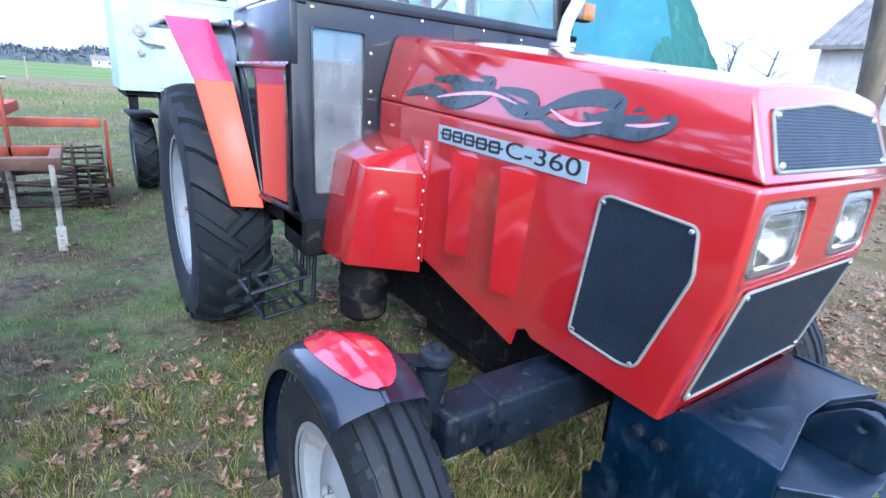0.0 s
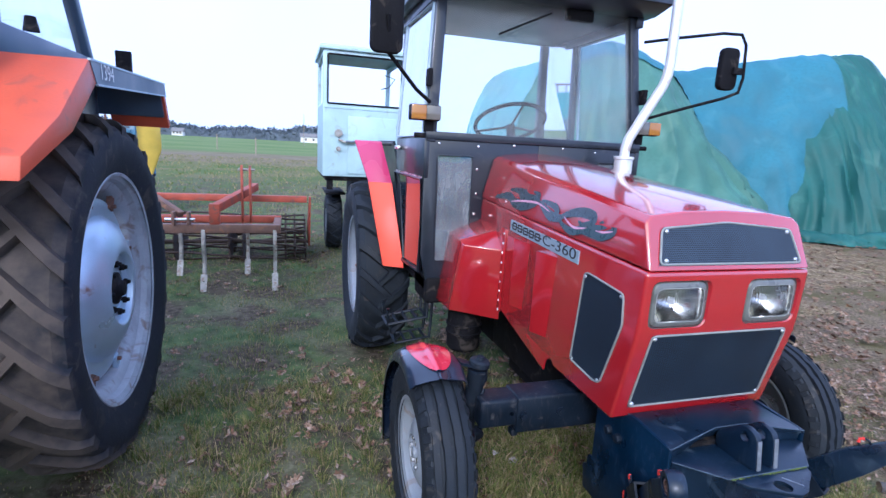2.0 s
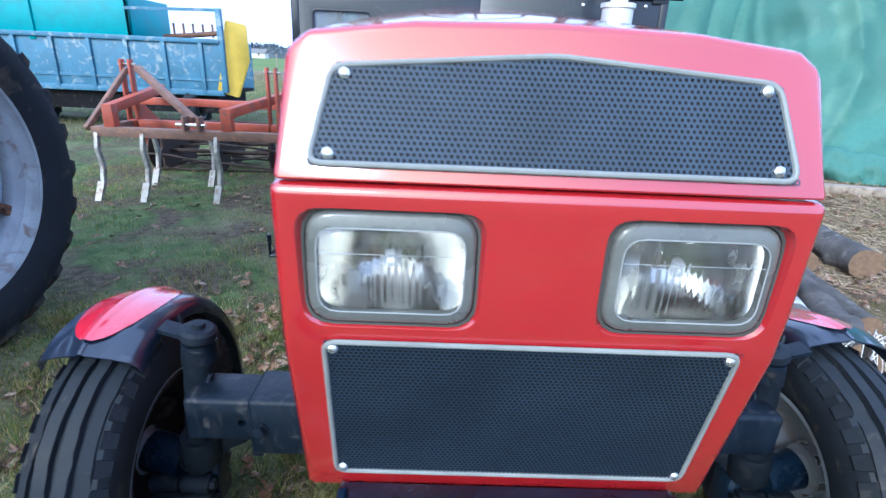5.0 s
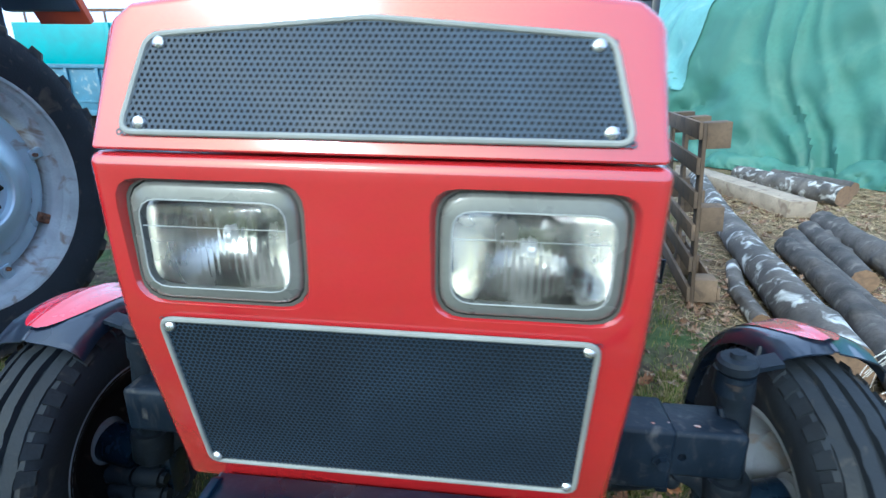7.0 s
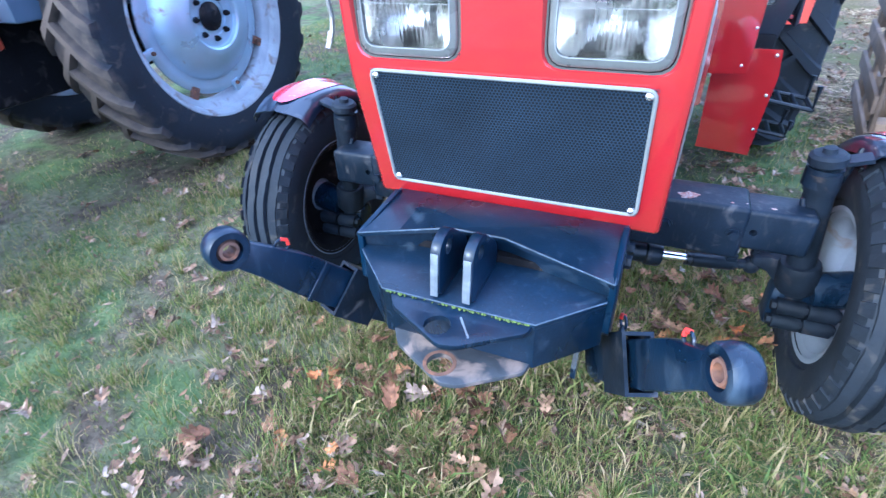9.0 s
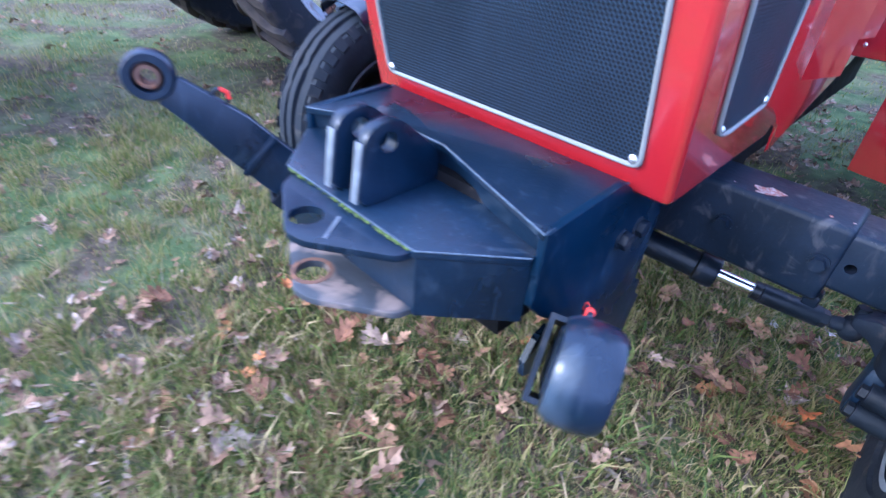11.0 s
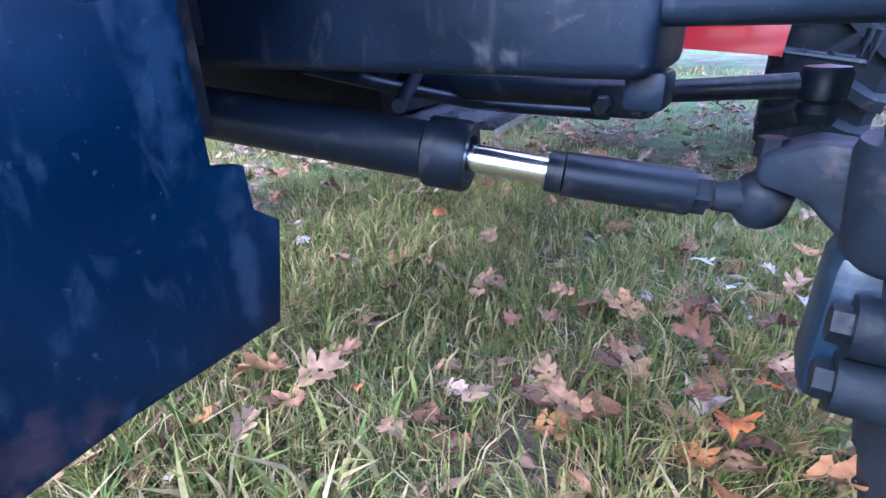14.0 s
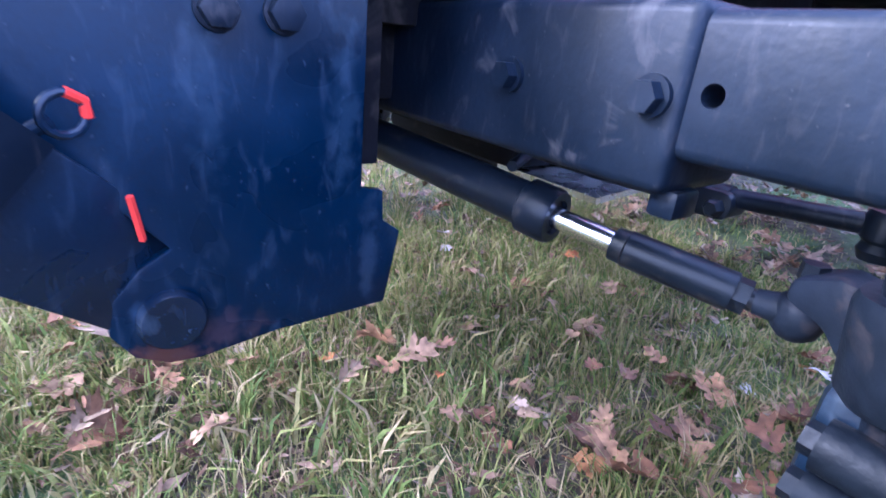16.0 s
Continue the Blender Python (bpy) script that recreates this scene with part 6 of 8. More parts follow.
part("cabin_roof", box(B(), (-1.10, 5.96, 2.74), (0.06, 7.35, 2.80)), PALE_BLUE, combine, bevel=0.015)
part("panel_seam", box(B(), (-1.05, 5.992, 2.03), (0.02, 6.0, 2.05)), PALE_BLUE, combine)
wall = part("cabin_side", box(B(), (-0.03, 6.05, 1.16), (0.02, 7.3, 2.74)), PALE_BLUE, combine, bevel=0.01)
cut(wall, prism(B(), rounded([(6.12, 2.09), (7.2, 2.09), (7.2, 2.69), (6.12, 2.69)], 0.03), "x", -0.2, 0.2))
part("cabin_floor", box(B(), (-1.02, 6.05, 1.10), (0.02, 7.3, 1.17)), BLACK, combine)
part("service_door", box(B(), (-0.74, 5.985, 1.20), (-0.1, 6.0, 1.94)), PALE_BLUE, combine, bevel=0.008)
bm = rod(B(), (-0.86, 5.97, 1.72), (-0.86, 6.0, 1.72), 0.05, seg=20)
tube(bm, [(-0.86, 5.965, 1.64), (-0.8, 5.95, 1.61), (-0.66, 5.95, 1.60)], 0.016, 8)
rod(bm, (-0.86, 5.97, 1.52), (-0.86, 6.0, 1.52), 0.03, seg=16)
part("door_handle", bm, WORN_STEEL, combine, "grey door handle and lock")
part("wiring", tube(B(), [(-0.25, 6.1, 2.5), (-0.12, 6.1, 2.46), (-0.2, 6.1, 2.35), (-0.3, 6.1, 2.32)], 0.006, 6), BLACK, combine)
part("chassis", box(B(), (-0.6, 6.3, 0.55), (0.3, 7.4, 1.1)), BLACK, combine, bevel=0.02)
wheel(combine, "rear_wheel", (-0.84, 7.0, 0.42), 0.42, 0.24, 0.2, 16, "lug", -1, TYRE, RIM, (0.02, 0.03), "small dark combine wheel")
part("mudguard", box(B(), (-0.98, 6.55, 0.86), (-0.70, 7.45, 0.89)), BLACK, combine, bevel=0.01)
part("support_leg", box(B(), (-1.0, 6.05, 0.98), (-0.92, 6.13, 1.12)), BLACK, combine)

combine.location += Vector((0.05, -0.45, 0))

# ---- blue trailer with a yellow tail panel ----
TRAILER_BLUE = material("faded_blue_trailer_paint", (0.065, 0.16, 0.26), 0.55, vary=0.2, scale=4, grain=80, bump=0.1, dirt=(0.25, 0.3, 0.33), dirt_amount=0.15)
TEAL = material("teal_sheet_paint", (0.03, 0.26, 0.30), 0.45, vary=0.15, scale=4, bump=0.08)
YELLOW = material("yellow_plastic_panel", (0.72, 0.50, 0.05), 0.45, vary=0.1, scale=5, bump=0.05)
trailer = thing("trailer", "faded blue spreader trailer with a yellow tail panel", "trailer", (-6.2, 8.8, 0))
part("side_board", box(B(), (-9.2, 8.0, 0.86), (-3.95, 8.05, 1.80)), TRAILER_BLUE, trailer, bevel=0.01)
part("top_flange", box(B(), (-9.2, 7.95, 1.76), (-3.95, 8.06, 1.84)), TRAILER_BLUE, trailer, bevel=0.01)
part("low_flange", box(B(), (-9.2, 7.96, 0.84), (-3.95, 8.06, 0.94)), TRAILER_BLUE, trailer, bevel=0.01)
part("middle_rail", box(B(), (-9.2, 7.975, 1.10), (-3.95, 8.0, 1.14)), TRAILER_BLUE, trailer)
for i in range(8):
    x = -4.3 - i * 0.68
    part("side_rib", box(B(), (x - 0.035, 7.95, 0.86), (x + 0.035, 8.0, 1.78)), TRAILER_BLUE, trailer, bevel=0.008)
part("far_board", box(B(), (-9.2, 9.6, 0.86), (-3.95, 9.65, 1.80)), TRAILER_BLUE, trailer)
part("trailer_floor", box(B(), (-9.2, 8.05, 0.86), (-3.95, 9.6, 0.92)), BLACK, trailer)
part("front_wall", box(B(), (-9.4, 8.02, 1.70), (-5.55, 8.08, 2.62)), TEAL, trailer, bevel=0.01)
part("wall_post", box(B(), (-7.4, 7.98, 1.70), (-7.28, 8.04, 2.62)), TEAL, trailer, bevel=0.01)
part("wall_end", box(B(), (-5.62, 8.02, 1.70), (-5.55, 9.5, 2.50)), TEAL, trailer, bevel=0.01)
part("tail_post", box(B(), (-3.98, 7.98, 0.9), (-3.88, 8.08, 2.36)), TRAILER_BLUE, trailer, bevel=0.01)
part("top_rail", bar(B(), (-5.6, 8.02, 2.30), (-3.92, 8.02, 2.33), 0.05, 0.05), TRAILER_BLUE, trailer)
part("beater", rod(B(), (-5.4, 8.9, 1.86), (-4.0, 8.9, 2.0), 0.05, seg=10), RUST, trailer)
for i in range(7):
    x = -5.2 + i * 0.19
    part("beater_tooth", box(B(), (x, 8.88, 1.88), (x + 0.03, 8.92, 2.13)), RUST, trailer)
for i in range(9):
    part("hay_rack_tooth", box(B(), (-9.1 + i * 0.43, 8.03, 2.6), (-9.07 + i * 0.43, 8.06, 2.86)), RUST, trailer)
part("hay_rack_rail", box(B(), (-9.4, 8.02, 2.82), (-5.6, 8.07, 2.87)), RUST, trailer)
guard = rounded([(-3.86, 2.18), (-3.55, 2.12), (-3.53, 1.48), (-3.75, 0.80), (-4.06, 0.92), (-3.93, 1.50)], 0.05)
bm = loft(B(), [[(x, 7.92 + 0.7 * (x + 4.06) + 0.10 * (z - 1.5) ** 2 + dy, z) for x, z in guard] for dy in (0.0, 0.03)])
part("tail_panel", bm, YELLOW, trailer, "curved yellow plastic panel", smooth=60)
for x in (-4.6, -7.6):
    wheel(trailer, "trailer_wheel", (x, 8.25, 0.60), 0.40, 0.26, 0.2, 16, "lug", -1, TYRE, RIM, (0.02, 0.03), "dark trailer wheel")
part("undercarriage", box(B(), (-9.0, 8.1, 0.5), (-4.1, 9.5, 0.84)), BLACK, trailer)


trailer.location += Vector((-0.25, 1.45, -0.20))


# ---- tarpaulin-covered stacks ----
def tarp_material(name, base, light):
    m = material(name, base, 0.62, vary=0.2, scale=0.9, grain=14, bump=0.2, spec=0.35, dirt=light, dirt_amount=0.12)
    return m


TARP_GREEN = tarp_material("green_tarpaulin", (0.066, 0.16, 0.13), (0.10, 0.20, 0.155))
# tarpaulin colour with the sky's pale sheen painted in
TARP_PALE = tarp_material("sky_sheen_tarpaulin", (0.14, 0.29, 0.31), (0.22, 0.37, 0.39))
TARP_TEAL = tarp_material("teal_tarpaulin", (0.022, 0.095, 0.085), (0.045, 0.14, 0.12))
TARP_BLUE = tarp_material("blue_tarpaulin", (0.038, 0.14, 0.19), (0.055, 0.17, 0.22))


def spline(pts, t):
    n = len(pts) - 1
    x = min(max(t, 0), 1) * n
    k = min(int(x), n - 1)
    f = x - k
    p = [pts[max(0, min(n, k + j))] for j in (-1, 0, 1, 2)]
    return [0.5 * (2 * p[1][c] + (p[2][c] - p[0][c]) * f + (2 * p[0][c] - 5 * p[1][c] + 4 * p[2][c] - p[3][c]) * f * f + (3 * p[1][c] - p[0][c] - 3 * p[2][c] + p[3][c]) * f ** 3) for c in range(len(p[0]))]


def build_tarp(name, label, mat, rails, folds, seed, nu=150, nv=46, v0=0.0, v1=1.0, u0=0.0, u1=1.0, lift=0.0, swag=0.0, depth=0.22, calm=0.0, rumple=1.6, slant=2.4):
    """A draped sheet. rails: lines along the stack from the foot in front, over the top, to the foot behind."""
    rows = []
    for i in range(nu + 1):
        u = u0 + (u1 - u0) * i / nu
        section = [spline(r, u) for r in rails]
        row = []
        for j in range(nv + 1):
            v = v0 + (v1 - v0) * j / nv
            row.append(Vector(spline(section, v)))
        rows.append(row)
    bm = B()
    grid = []
    for i in range(nu + 1):
        line = []
        u = u0 + (u1 - u0) * i / nu
        for j in range(nv + 1):
            p = rows[i][j]
            a, b = rows[min(nu, i + 1)][j] - rows[max(0, i - 1)][j], rows[i][min(nv, j + 1)] - rows[i][max(0, j - 1)]
            nrm = a.cross(b)
            nrm = nrm.normalized() if nrm.length > 1e-9 else Vector((0, -1, 0))
            v = v0 + (v1 - v0) * j / nv
            hang = max(0.12, 1 - abs(v - 0.08) * 2.4)
            if calm:
                hang *= min(1.0, (u / calm) ** 2)
            q = Vector((u * folds * 0.62 + slant * v + 1.5 * noise.noise(Vector((v * 3.0, seed, u * 5))), v * 2.6, seed))
            fold = noise.noise(q) * 0.75 + noise.noise(q * 2.3) * 0.35
            fold = 0.55 - 1.5 * abs(fold) ** 0.75 if folds > 20 else math.copysign(abs(fold) ** 0.8, fold)
            crease = noise.noise(Vector((p.x * 1.7, p.y * 1.7 + p.z, p.z * 1.7 + seed))) * 0.05 + noise.noise(p * 5.5) * 0.018
            if swag:
                # sagging cross folds low on the loose end
                low = max(0.0, 1 - abs(v - 0.13) / 0.16) * max(0.0, 1 - u / 0.5)
                sag = noise.noise(Vector((u * 9 + 2.0, (v + 0.5 * (u - 0.22) ** 2 * 8) * 24, seed + 4)))
                crease += swag * low * (0.4 - 1.6 * abs(sag))
                hang *= 1 - 0.6 * low
            p = p + nrm * (depth * hang * fold + crease * rumple + lift)
            p.z = max(p.z, 0.012 + lift)
            line.append(bm.verts.new(p))
        grid.append(line)
    for i in range(nu):
        for j in range(nv):
            bm.faces.new((grid[i][j], grid[i + 1][j], grid[i + 1][j + 1], grid[i][j + 1]))
    ob = part(name, bm, mat, None, smooth=60)
    return tagged(ob, label, "tarpaulin", "tarpaulins over the stack")


front_a = [
    [(2.9, 11.6, 0.0), (3.75, 9.6, 0.0), (5.0, 8.15, 0.0), (6.15, 6.85, 0.0), (8.2, 6.9, 0.0), (9.85, 8.0, 0.0), (10.3, 9.6, 0.0)],
    [(3.0, 11.6, 1.3), (3.95, 9.8, 1.3), (5.1, 8.5, 1.3), (6.2, 7.4, 1.25), (7.9, 7.5, 1.1), (9.1, 8.3, 0.9), (9.7, 9.7, 0.5)],
    [(3.3, 11.7, 2.7), (4.35, 10.0, 2.85), (5.2, 8.8, 3.0), (6.2, 7.9, 2.7), (7.4, 8.1, 2.2), (8.5, 8.8, 1.5), (9.1, 9.9, 0.9)],
]
back_a = [
    [(4.0, 12.0, 3.6), (5.0, 10.5, 3.95), (5.6, 9.6, 4.15), (6.3, 9.1, 3.9), (7.2, 9.2, 3.3), (8.0, 9.6, 2.5), (8.5, 10.3, 1.5)],
    [(4.2, 13.0, 2.8), (5.2, 12.5, 3.2), (5.8, 12.2, 3.2), (6.4, 12.0, 2.8), (7.0, 11.8, 2.2), (7.5, 11.7, 1.5), (7.9, 11.6, 0.9)],
    [(5.2, 14.0, 0.0), (5.6, 14.0, 0.0), (6.0, 13.8, 0.0), (6.6, 13.4, 0.0), (7.2, 13.0, 0.0), (7.8, 12.6, 0.0), (8.2, 12.2, 0.0)],
]
rail_a = front_a + back_a
build_tarp("tarpaulin", "green tarpaulin in hanging folds over a stack", TARP_GREEN, rail_a, 21, 3.0, nu=240, nv=64, depth=0.36, swag=0.26, rumple=1.5)
# an added sheet carries the sheen of the end that faces the sky
build_tarp("tarpaulin", "pale blue sky sheen, as a sheet over the stack's loose end", TARP_PALE, rail_a, 21, 3.0, nu=50, nv=40, depth=0.36, rumple=1.5, u0=0.0, u1=0.13, v0=0.2, v1=0.8, lift=0.035)
build_tarp("tarpaulin", "blue tarpaulin laid over the top of the stack", TARP_BLUE, rail_a, 21, 3.0, nu=240, nv=20, depth=0.36, rumple=1.5, u0=0.13, v0=0.51, v1=0.8, lift=0.03)
front_b = [
    [(8.9, 8.6, 0.0), (9.3, 7.3, 0.0), (10.5, 6.3, 0.0), (12.0, 6.4, 0.0), (13.4, 7.0, 0.0), (15.0, 7.7, 0.0), (16.0, 9.0, 0.0)],
    [(8.9, 8.9, 1.4), (9.5, 7.8, 1.45), (10.6, 6.9, 1.5), (12.0, 7.0, 1.5), (13.3, 7.5, 1.5), (14.7, 8.0, 1.5), (15.6, 9.2, 1.3)],
    [(9.1, 9.2, 2.7), (9.9, 8.4, 2.85), (10.8, 7.8, 3.0), (12.0, 7.8, 3.15), (13.1, 8.1, 3.2), (14.3, 8.6, 2.9), (15.1, 9.6, 2.5)],
]
back_b = [
    [(9.2, 10.2, 3.85), (10.0, 9.6, 4.0), (11.0, 9.2, 4.2), (12.0, 9.1, 4.4), (13.0, 9.2, 4.45), (14.0, 9.6, 4.0), (14.8, 10.2, 3.2)],
    [(9.6, 12.6, 3.0), (10.4, 12.6, 3.0), (11.2, 12.6, 3.1), (12.2, 12.6, 3.1), (13.2, 12.6, 2.9), (14.2, 12.6, 2.4), (15.0, 12.6, 1.9)],
    [(9.6, 14.0, 0.0), (10.4, 14.0, 0.0), (11.2, 14.0, 0.0), (12.2, 14.0, 0.0), (13.2, 14.0, 0.0), (14.4, 14.0, 0.0), (15.4, 14.0, 0.0)],
]
rail_b = front_b + back_b
build_tarp("tarpaulin", "dark teal tarpaulin sagging over a tall stack", TARP_TEAL, rail_b, 40, 11.0, nu=220, depth=0.40, calm=0.42)
rail_c = [
    [(6.6, 9.8, 0.0), (7.4, 8.6, 0.0), (8.6, 7.7, 0.0), (9.6, 7.2, 0.0), (10.4, 7.4, 0.0)],
    [(6.6, 10.0, 1.8), (7.4, 8.9, 1.8), (8.6, 8.1, 1.7), (9.6, 7.6, 1.6), (10.5, 7.6, 1.6)],
    [(6.6, 10.2, 2.8), (7.4, 9.2, 2.8), (8.6, 8.7, 2.85), (9.8, 8.2, 3.0), (11.0, 7.7, 3.1)],
    [(6.6, 11.0, 3.5), (7.6, 10.4, 3.6), (8.8, 10.0, 3.85), (10.0, 9.6, 4.05), (11.2, 9.2, 4.28)],
    [(6.8, 13.0, 0.0), (7.8, 13.0, 0.0), (8.8, 13.0, 0.0), (10.0, 13.0, 0.0), (11.0, 13.0, 0.0)],
]
build_tarp("tarpaulin", "bright blue tarpaulin stretched between two stacks", TARP_BLUE, rail_c, 9, 21.0, nu=120, nv=40, depth=0.13, slant=3.0)
build_tarp("tarpaulin", "bunched green tarpaulin edge lying on the ground", TARP_GREEN, [
    [(3.9, 9.0, 0.0), (5.0, 7.8, 0.0), (6.1, 6.5, 0.0), (7.2, 6.4, 0.0), (8.4, 6.6, 0.0), (9.4, 7.2, 0.0)],
    [(3.9, 9.1, 0.16), (5.0, 7.9, 0.18), (6.15, 6.6, 0.26), (7.2, 6.5, 0.2), (8.4, 6.7, 0.16), (9.4, 7.3, 0.1)],
    [(3.95, 9.3, 0.22), (5.1, 8.0, 0.25), (6.25, 6.8, 0.42), (7.2, 6.75, 0.3), (8.4, 6.95, 0.24), (9.3, 7.5, 0.2)],
    [(4.05, 9.5, 0.0), (5.2, 8.2, 0.0), (6.4, 7.05, 0.0), (7.2, 7.0, 0.0), (8.4, 7.2, 0.0), (9.2, 7.7, 0.0)]], 70, 5.0, nu=260, nv=16, depth=0.12, rumple=3.0)
build_tarp("tarpaulin", "bunched dark teal tarpaulin edge lying on the ground", TARP_TEAL, [
    [(9.0, 7.2, 0.0), (10.3, 6.0, 0.0), (12.0, 6.05, 0.0), (13.5, 6.6, 0.0), (15.2, 7.4, 0.0), (16.2, 8.6, 0.0)],
    [(9.05, 7.3, 0.15), (10.35, 6.1, 0.2), (12.0, 6.15, 0.2), (13.5, 6.7, 0.22), (15.2, 7.5, 0.2), (16.2, 8.7, 0.1)],
    [(9.1, 7.5, 0.2), (10.4, 6.35, 0.3), (12.0, 6.4, 0.3), (13.4, 6.95, 0.34), (15.1, 7.7, 0.3), (16.0, 8.8, 0.2)],
    [(9.2, 7.7, 0.0), (10.5, 6.6, 0.0), (12.0, 6.65, 0.0), (13.3, 7.2, 0.0), (15.0, 7.9, 0.0), (15.9, 8.9, 0.0)]], 70, 8.0, nu=260, nv=16, depth=0.14, rumple=3.0)


# ---- logs, beams and a pallet leaning by the wheel ----
BARK = material("grey_log_bark", (0.075, 0.068, 0.064), 0.9, vary=0.6, scale=5, grain=45, bump=0.9, dirt=(0.17, 0.155, 0.14), dirt_amount=0.12)
BIRCH = material("birch_bark", (0.10, 0.09, 0.082), 0.8, vary=0.65, scale=4.2, grain=40, bump=0.9, dirt=(0.62, 0.63, 0.62), dirt_amount=0.24)
OLD_WOOD = material("weathered_grey_timber", (0.30, 0.25, 0.19), 0.85, vary=0.25, scale=5, grain=40, bump=0.35, dirt=(0.16, 0.12, 0.09), dirt_amount=0.2)
PALLET_WOOD = material("old_pallet_wood", (0.13, 0.092, 0.058), 0.85, vary=0.3, scale=6, grain=50, bump=0.35, per_object=0.3, dirt=(0.09, 0.065, 0.045), dirt_amount=0.25)
CUT_WOOD = material("sawn_log_end", (0.17, 0.11, 0.065), 0.85, vary=0.25, scale=30, grain=90, bump=0.2)


def build_log(a, b, r0, r1, mat, label, seed):
    rng = random.Random(seed)
    a, b = Vector(a), Vector(b)
    bm = B()
    n, seg = 44, 26
    d = (b - a).normalized()
    u = d.cross(Vector((0, 0, 1))).normalized()
    w = d.cross(u)
    bend = rng.uniform(-0.04, 0.04)
    knots = [(rng.uniform(0.05, 0.95), rng.uniform(0, 6.28)) for k in range(5)]

    def knot(t, q):
        return sum(0.35 * math.exp(-((t - kt) * (b - a).length / 0.045) ** 2 - (math.atan2(math.sin(q - kq), math.cos(q - kq)) / 0.35) ** 2) for kt, kq in knots)
    rows = []
    for i in range(n + 1):
        t = i / n
        c = a.lerp(b, t) + u * bend * math.sin(math.pi * t) * 2
        r = r0 + (r1 - r0) * t
        rows.append([c + (u * math.cos(q) + w * math.sin(q)) * r * (1 + 0.11 * noise.noise(Vector((math.cos(q) * 1.5, math.sin(q) * 1.5, t * 9 + seed))) + 0.06 * noise.noise(Vector((math.cos(q) * 4, math.sin(q) * 4, t * 40 + seed))) + knot(t, q)) for q in (2 * math.pi * k / seg for k in range(seg))])
    loft(bm, rows, caps=(False, False))
    log = part("log", bm, mat, None, smooth=60)
    for end, row in (("sawn_end", rows[0]), ("sawn_end", rows[-1])):
        bm = B()
        bm.faces.new([bm.verts.new(p) for p in row])
        part(end, bm, CUT_WOOD, log)
    return tagged(log, label, "log", "logs beside the tractor")


for i, (a, b, r0, r1, mat, label) in enumerate((
    ((1.80, 1.66, 0.13), (3.12, 7.3, 0.12), 0.125, 0.105, BIRCH, "long birch log with peeling white bark"),
    ((2.02, 1.55, 0.10), (2.60, 3.75, 0.10), 0.095, 0.085, BARK, "grey-barked log lying in litter"),
    ((2.33, 1.9, 0.09), (2.86, 4.15, 0.08), 0.08, 0.075, BARK, "grey-barked log lying in litter"),
    ((3.12, 2.9, 0.12), (3.36, 4.6, 0.12), 0.12, 0.11, BARK, "thick short dark log"),
    ((2.72, 2.97, 0.09), (3.13, 4.4, 0.09), 0.085, 0.08, BARK, "dark grey log with split bark"),
    ((1.60, 0.73, 0.06), (1.74, 1.30, 0.07), 0.062, 0.066, BARK, "short mossy log end by the wheel"),
    ((4.35, 5.9, 0.13), (3.80, 7.5, 0.13), 0.13, 0.12, BIRCH, "short birch log by the tarpaulin"),
    ((1.72, 2.25, 0.06), (2.0, 3.3, 0.06), 0.055, 0.05, BIRCH, "thin pale pole in litter"),
    ((4.9, 6.6, 0.10), (4.35, 7.6, 0.10), 0.10, 0.10, BARK, "short log by the tarpaulin"),
    ((6.3, 6.2, 0.12), (7.0, 6.0, 0.12), 0.12, 0.11, BIRCH, "short birch log by the tarpaulin"),
    ((7.3, 5.9, 0.11), (8.0, 5.95, 0.11), 0.11, 0.11, BARK, "short log by the tarpaulin"),
    ((1.47, 0.24, 0.025), (2.35, -0.30, 0.025), 0.028, 0.016, BARK, "thin brown stick lying on grass"),
)):
    build_log(a, b, r0, r1, mat, label, i + 1)
for a, b, wdt, hgt in (((3.50, 5.2, 0.10), (3.10, 7.7, 0.11), 0.32, 0.19), ((5.0, 6.0, 0.06), (6.2, 5.7, 0.06), 0.2, 0.1)):
    tagged(part("timber_beam", bar(B(), a, b, wdt, hgt), OLD_WOOD, None, bevel=0.008), "weathered grey sawn timber beam", "beam", "sawn beams by the tarpaulin")

pallet = thing("pallet", "old wooden pallet standing on edge beside the wheel", "pallet", (1.55, 3.1, 0))
tiltp = Matrix.Translation((1.53, 3.1, 0.0)) @ Matrix.Rotation(radians(-5), 4, "Y") @ Matrix.Rotation(radians(-8), 4, "Z")
for i in range(6):
    z = 0.05 + i * 0.205
    part("pallet_slat", box(B(), (-0.045, -0.55, z), (-0.023, 0.55, z + 0.10), tiltp), PALLET_WOOD, pallet, bevel=0.003)
for y in (-0.55, -0.05, 0.45):
    part("pallet_bearer", box(B(), (-0.022, y, 0.03), (0.0, y + 0.10, 1.17), tiltp), PALLET_WOOD, pallet, bevel=0.003)
    for z in (0.05, 0.52, 1.02):
        part("pallet_block", box(B(), (0.001, y, z), (0.13, y + 0.13, z + 0.15), tiltp), PALLET_WOOD, pallet, bevel=0.004)
part("pallet_base_board", box(B(), (0.132, -0.55, 0.05), (0.150, 0.55, 0.15), tiltp), PALLET_WOOD, pallet, bevel=0.003)

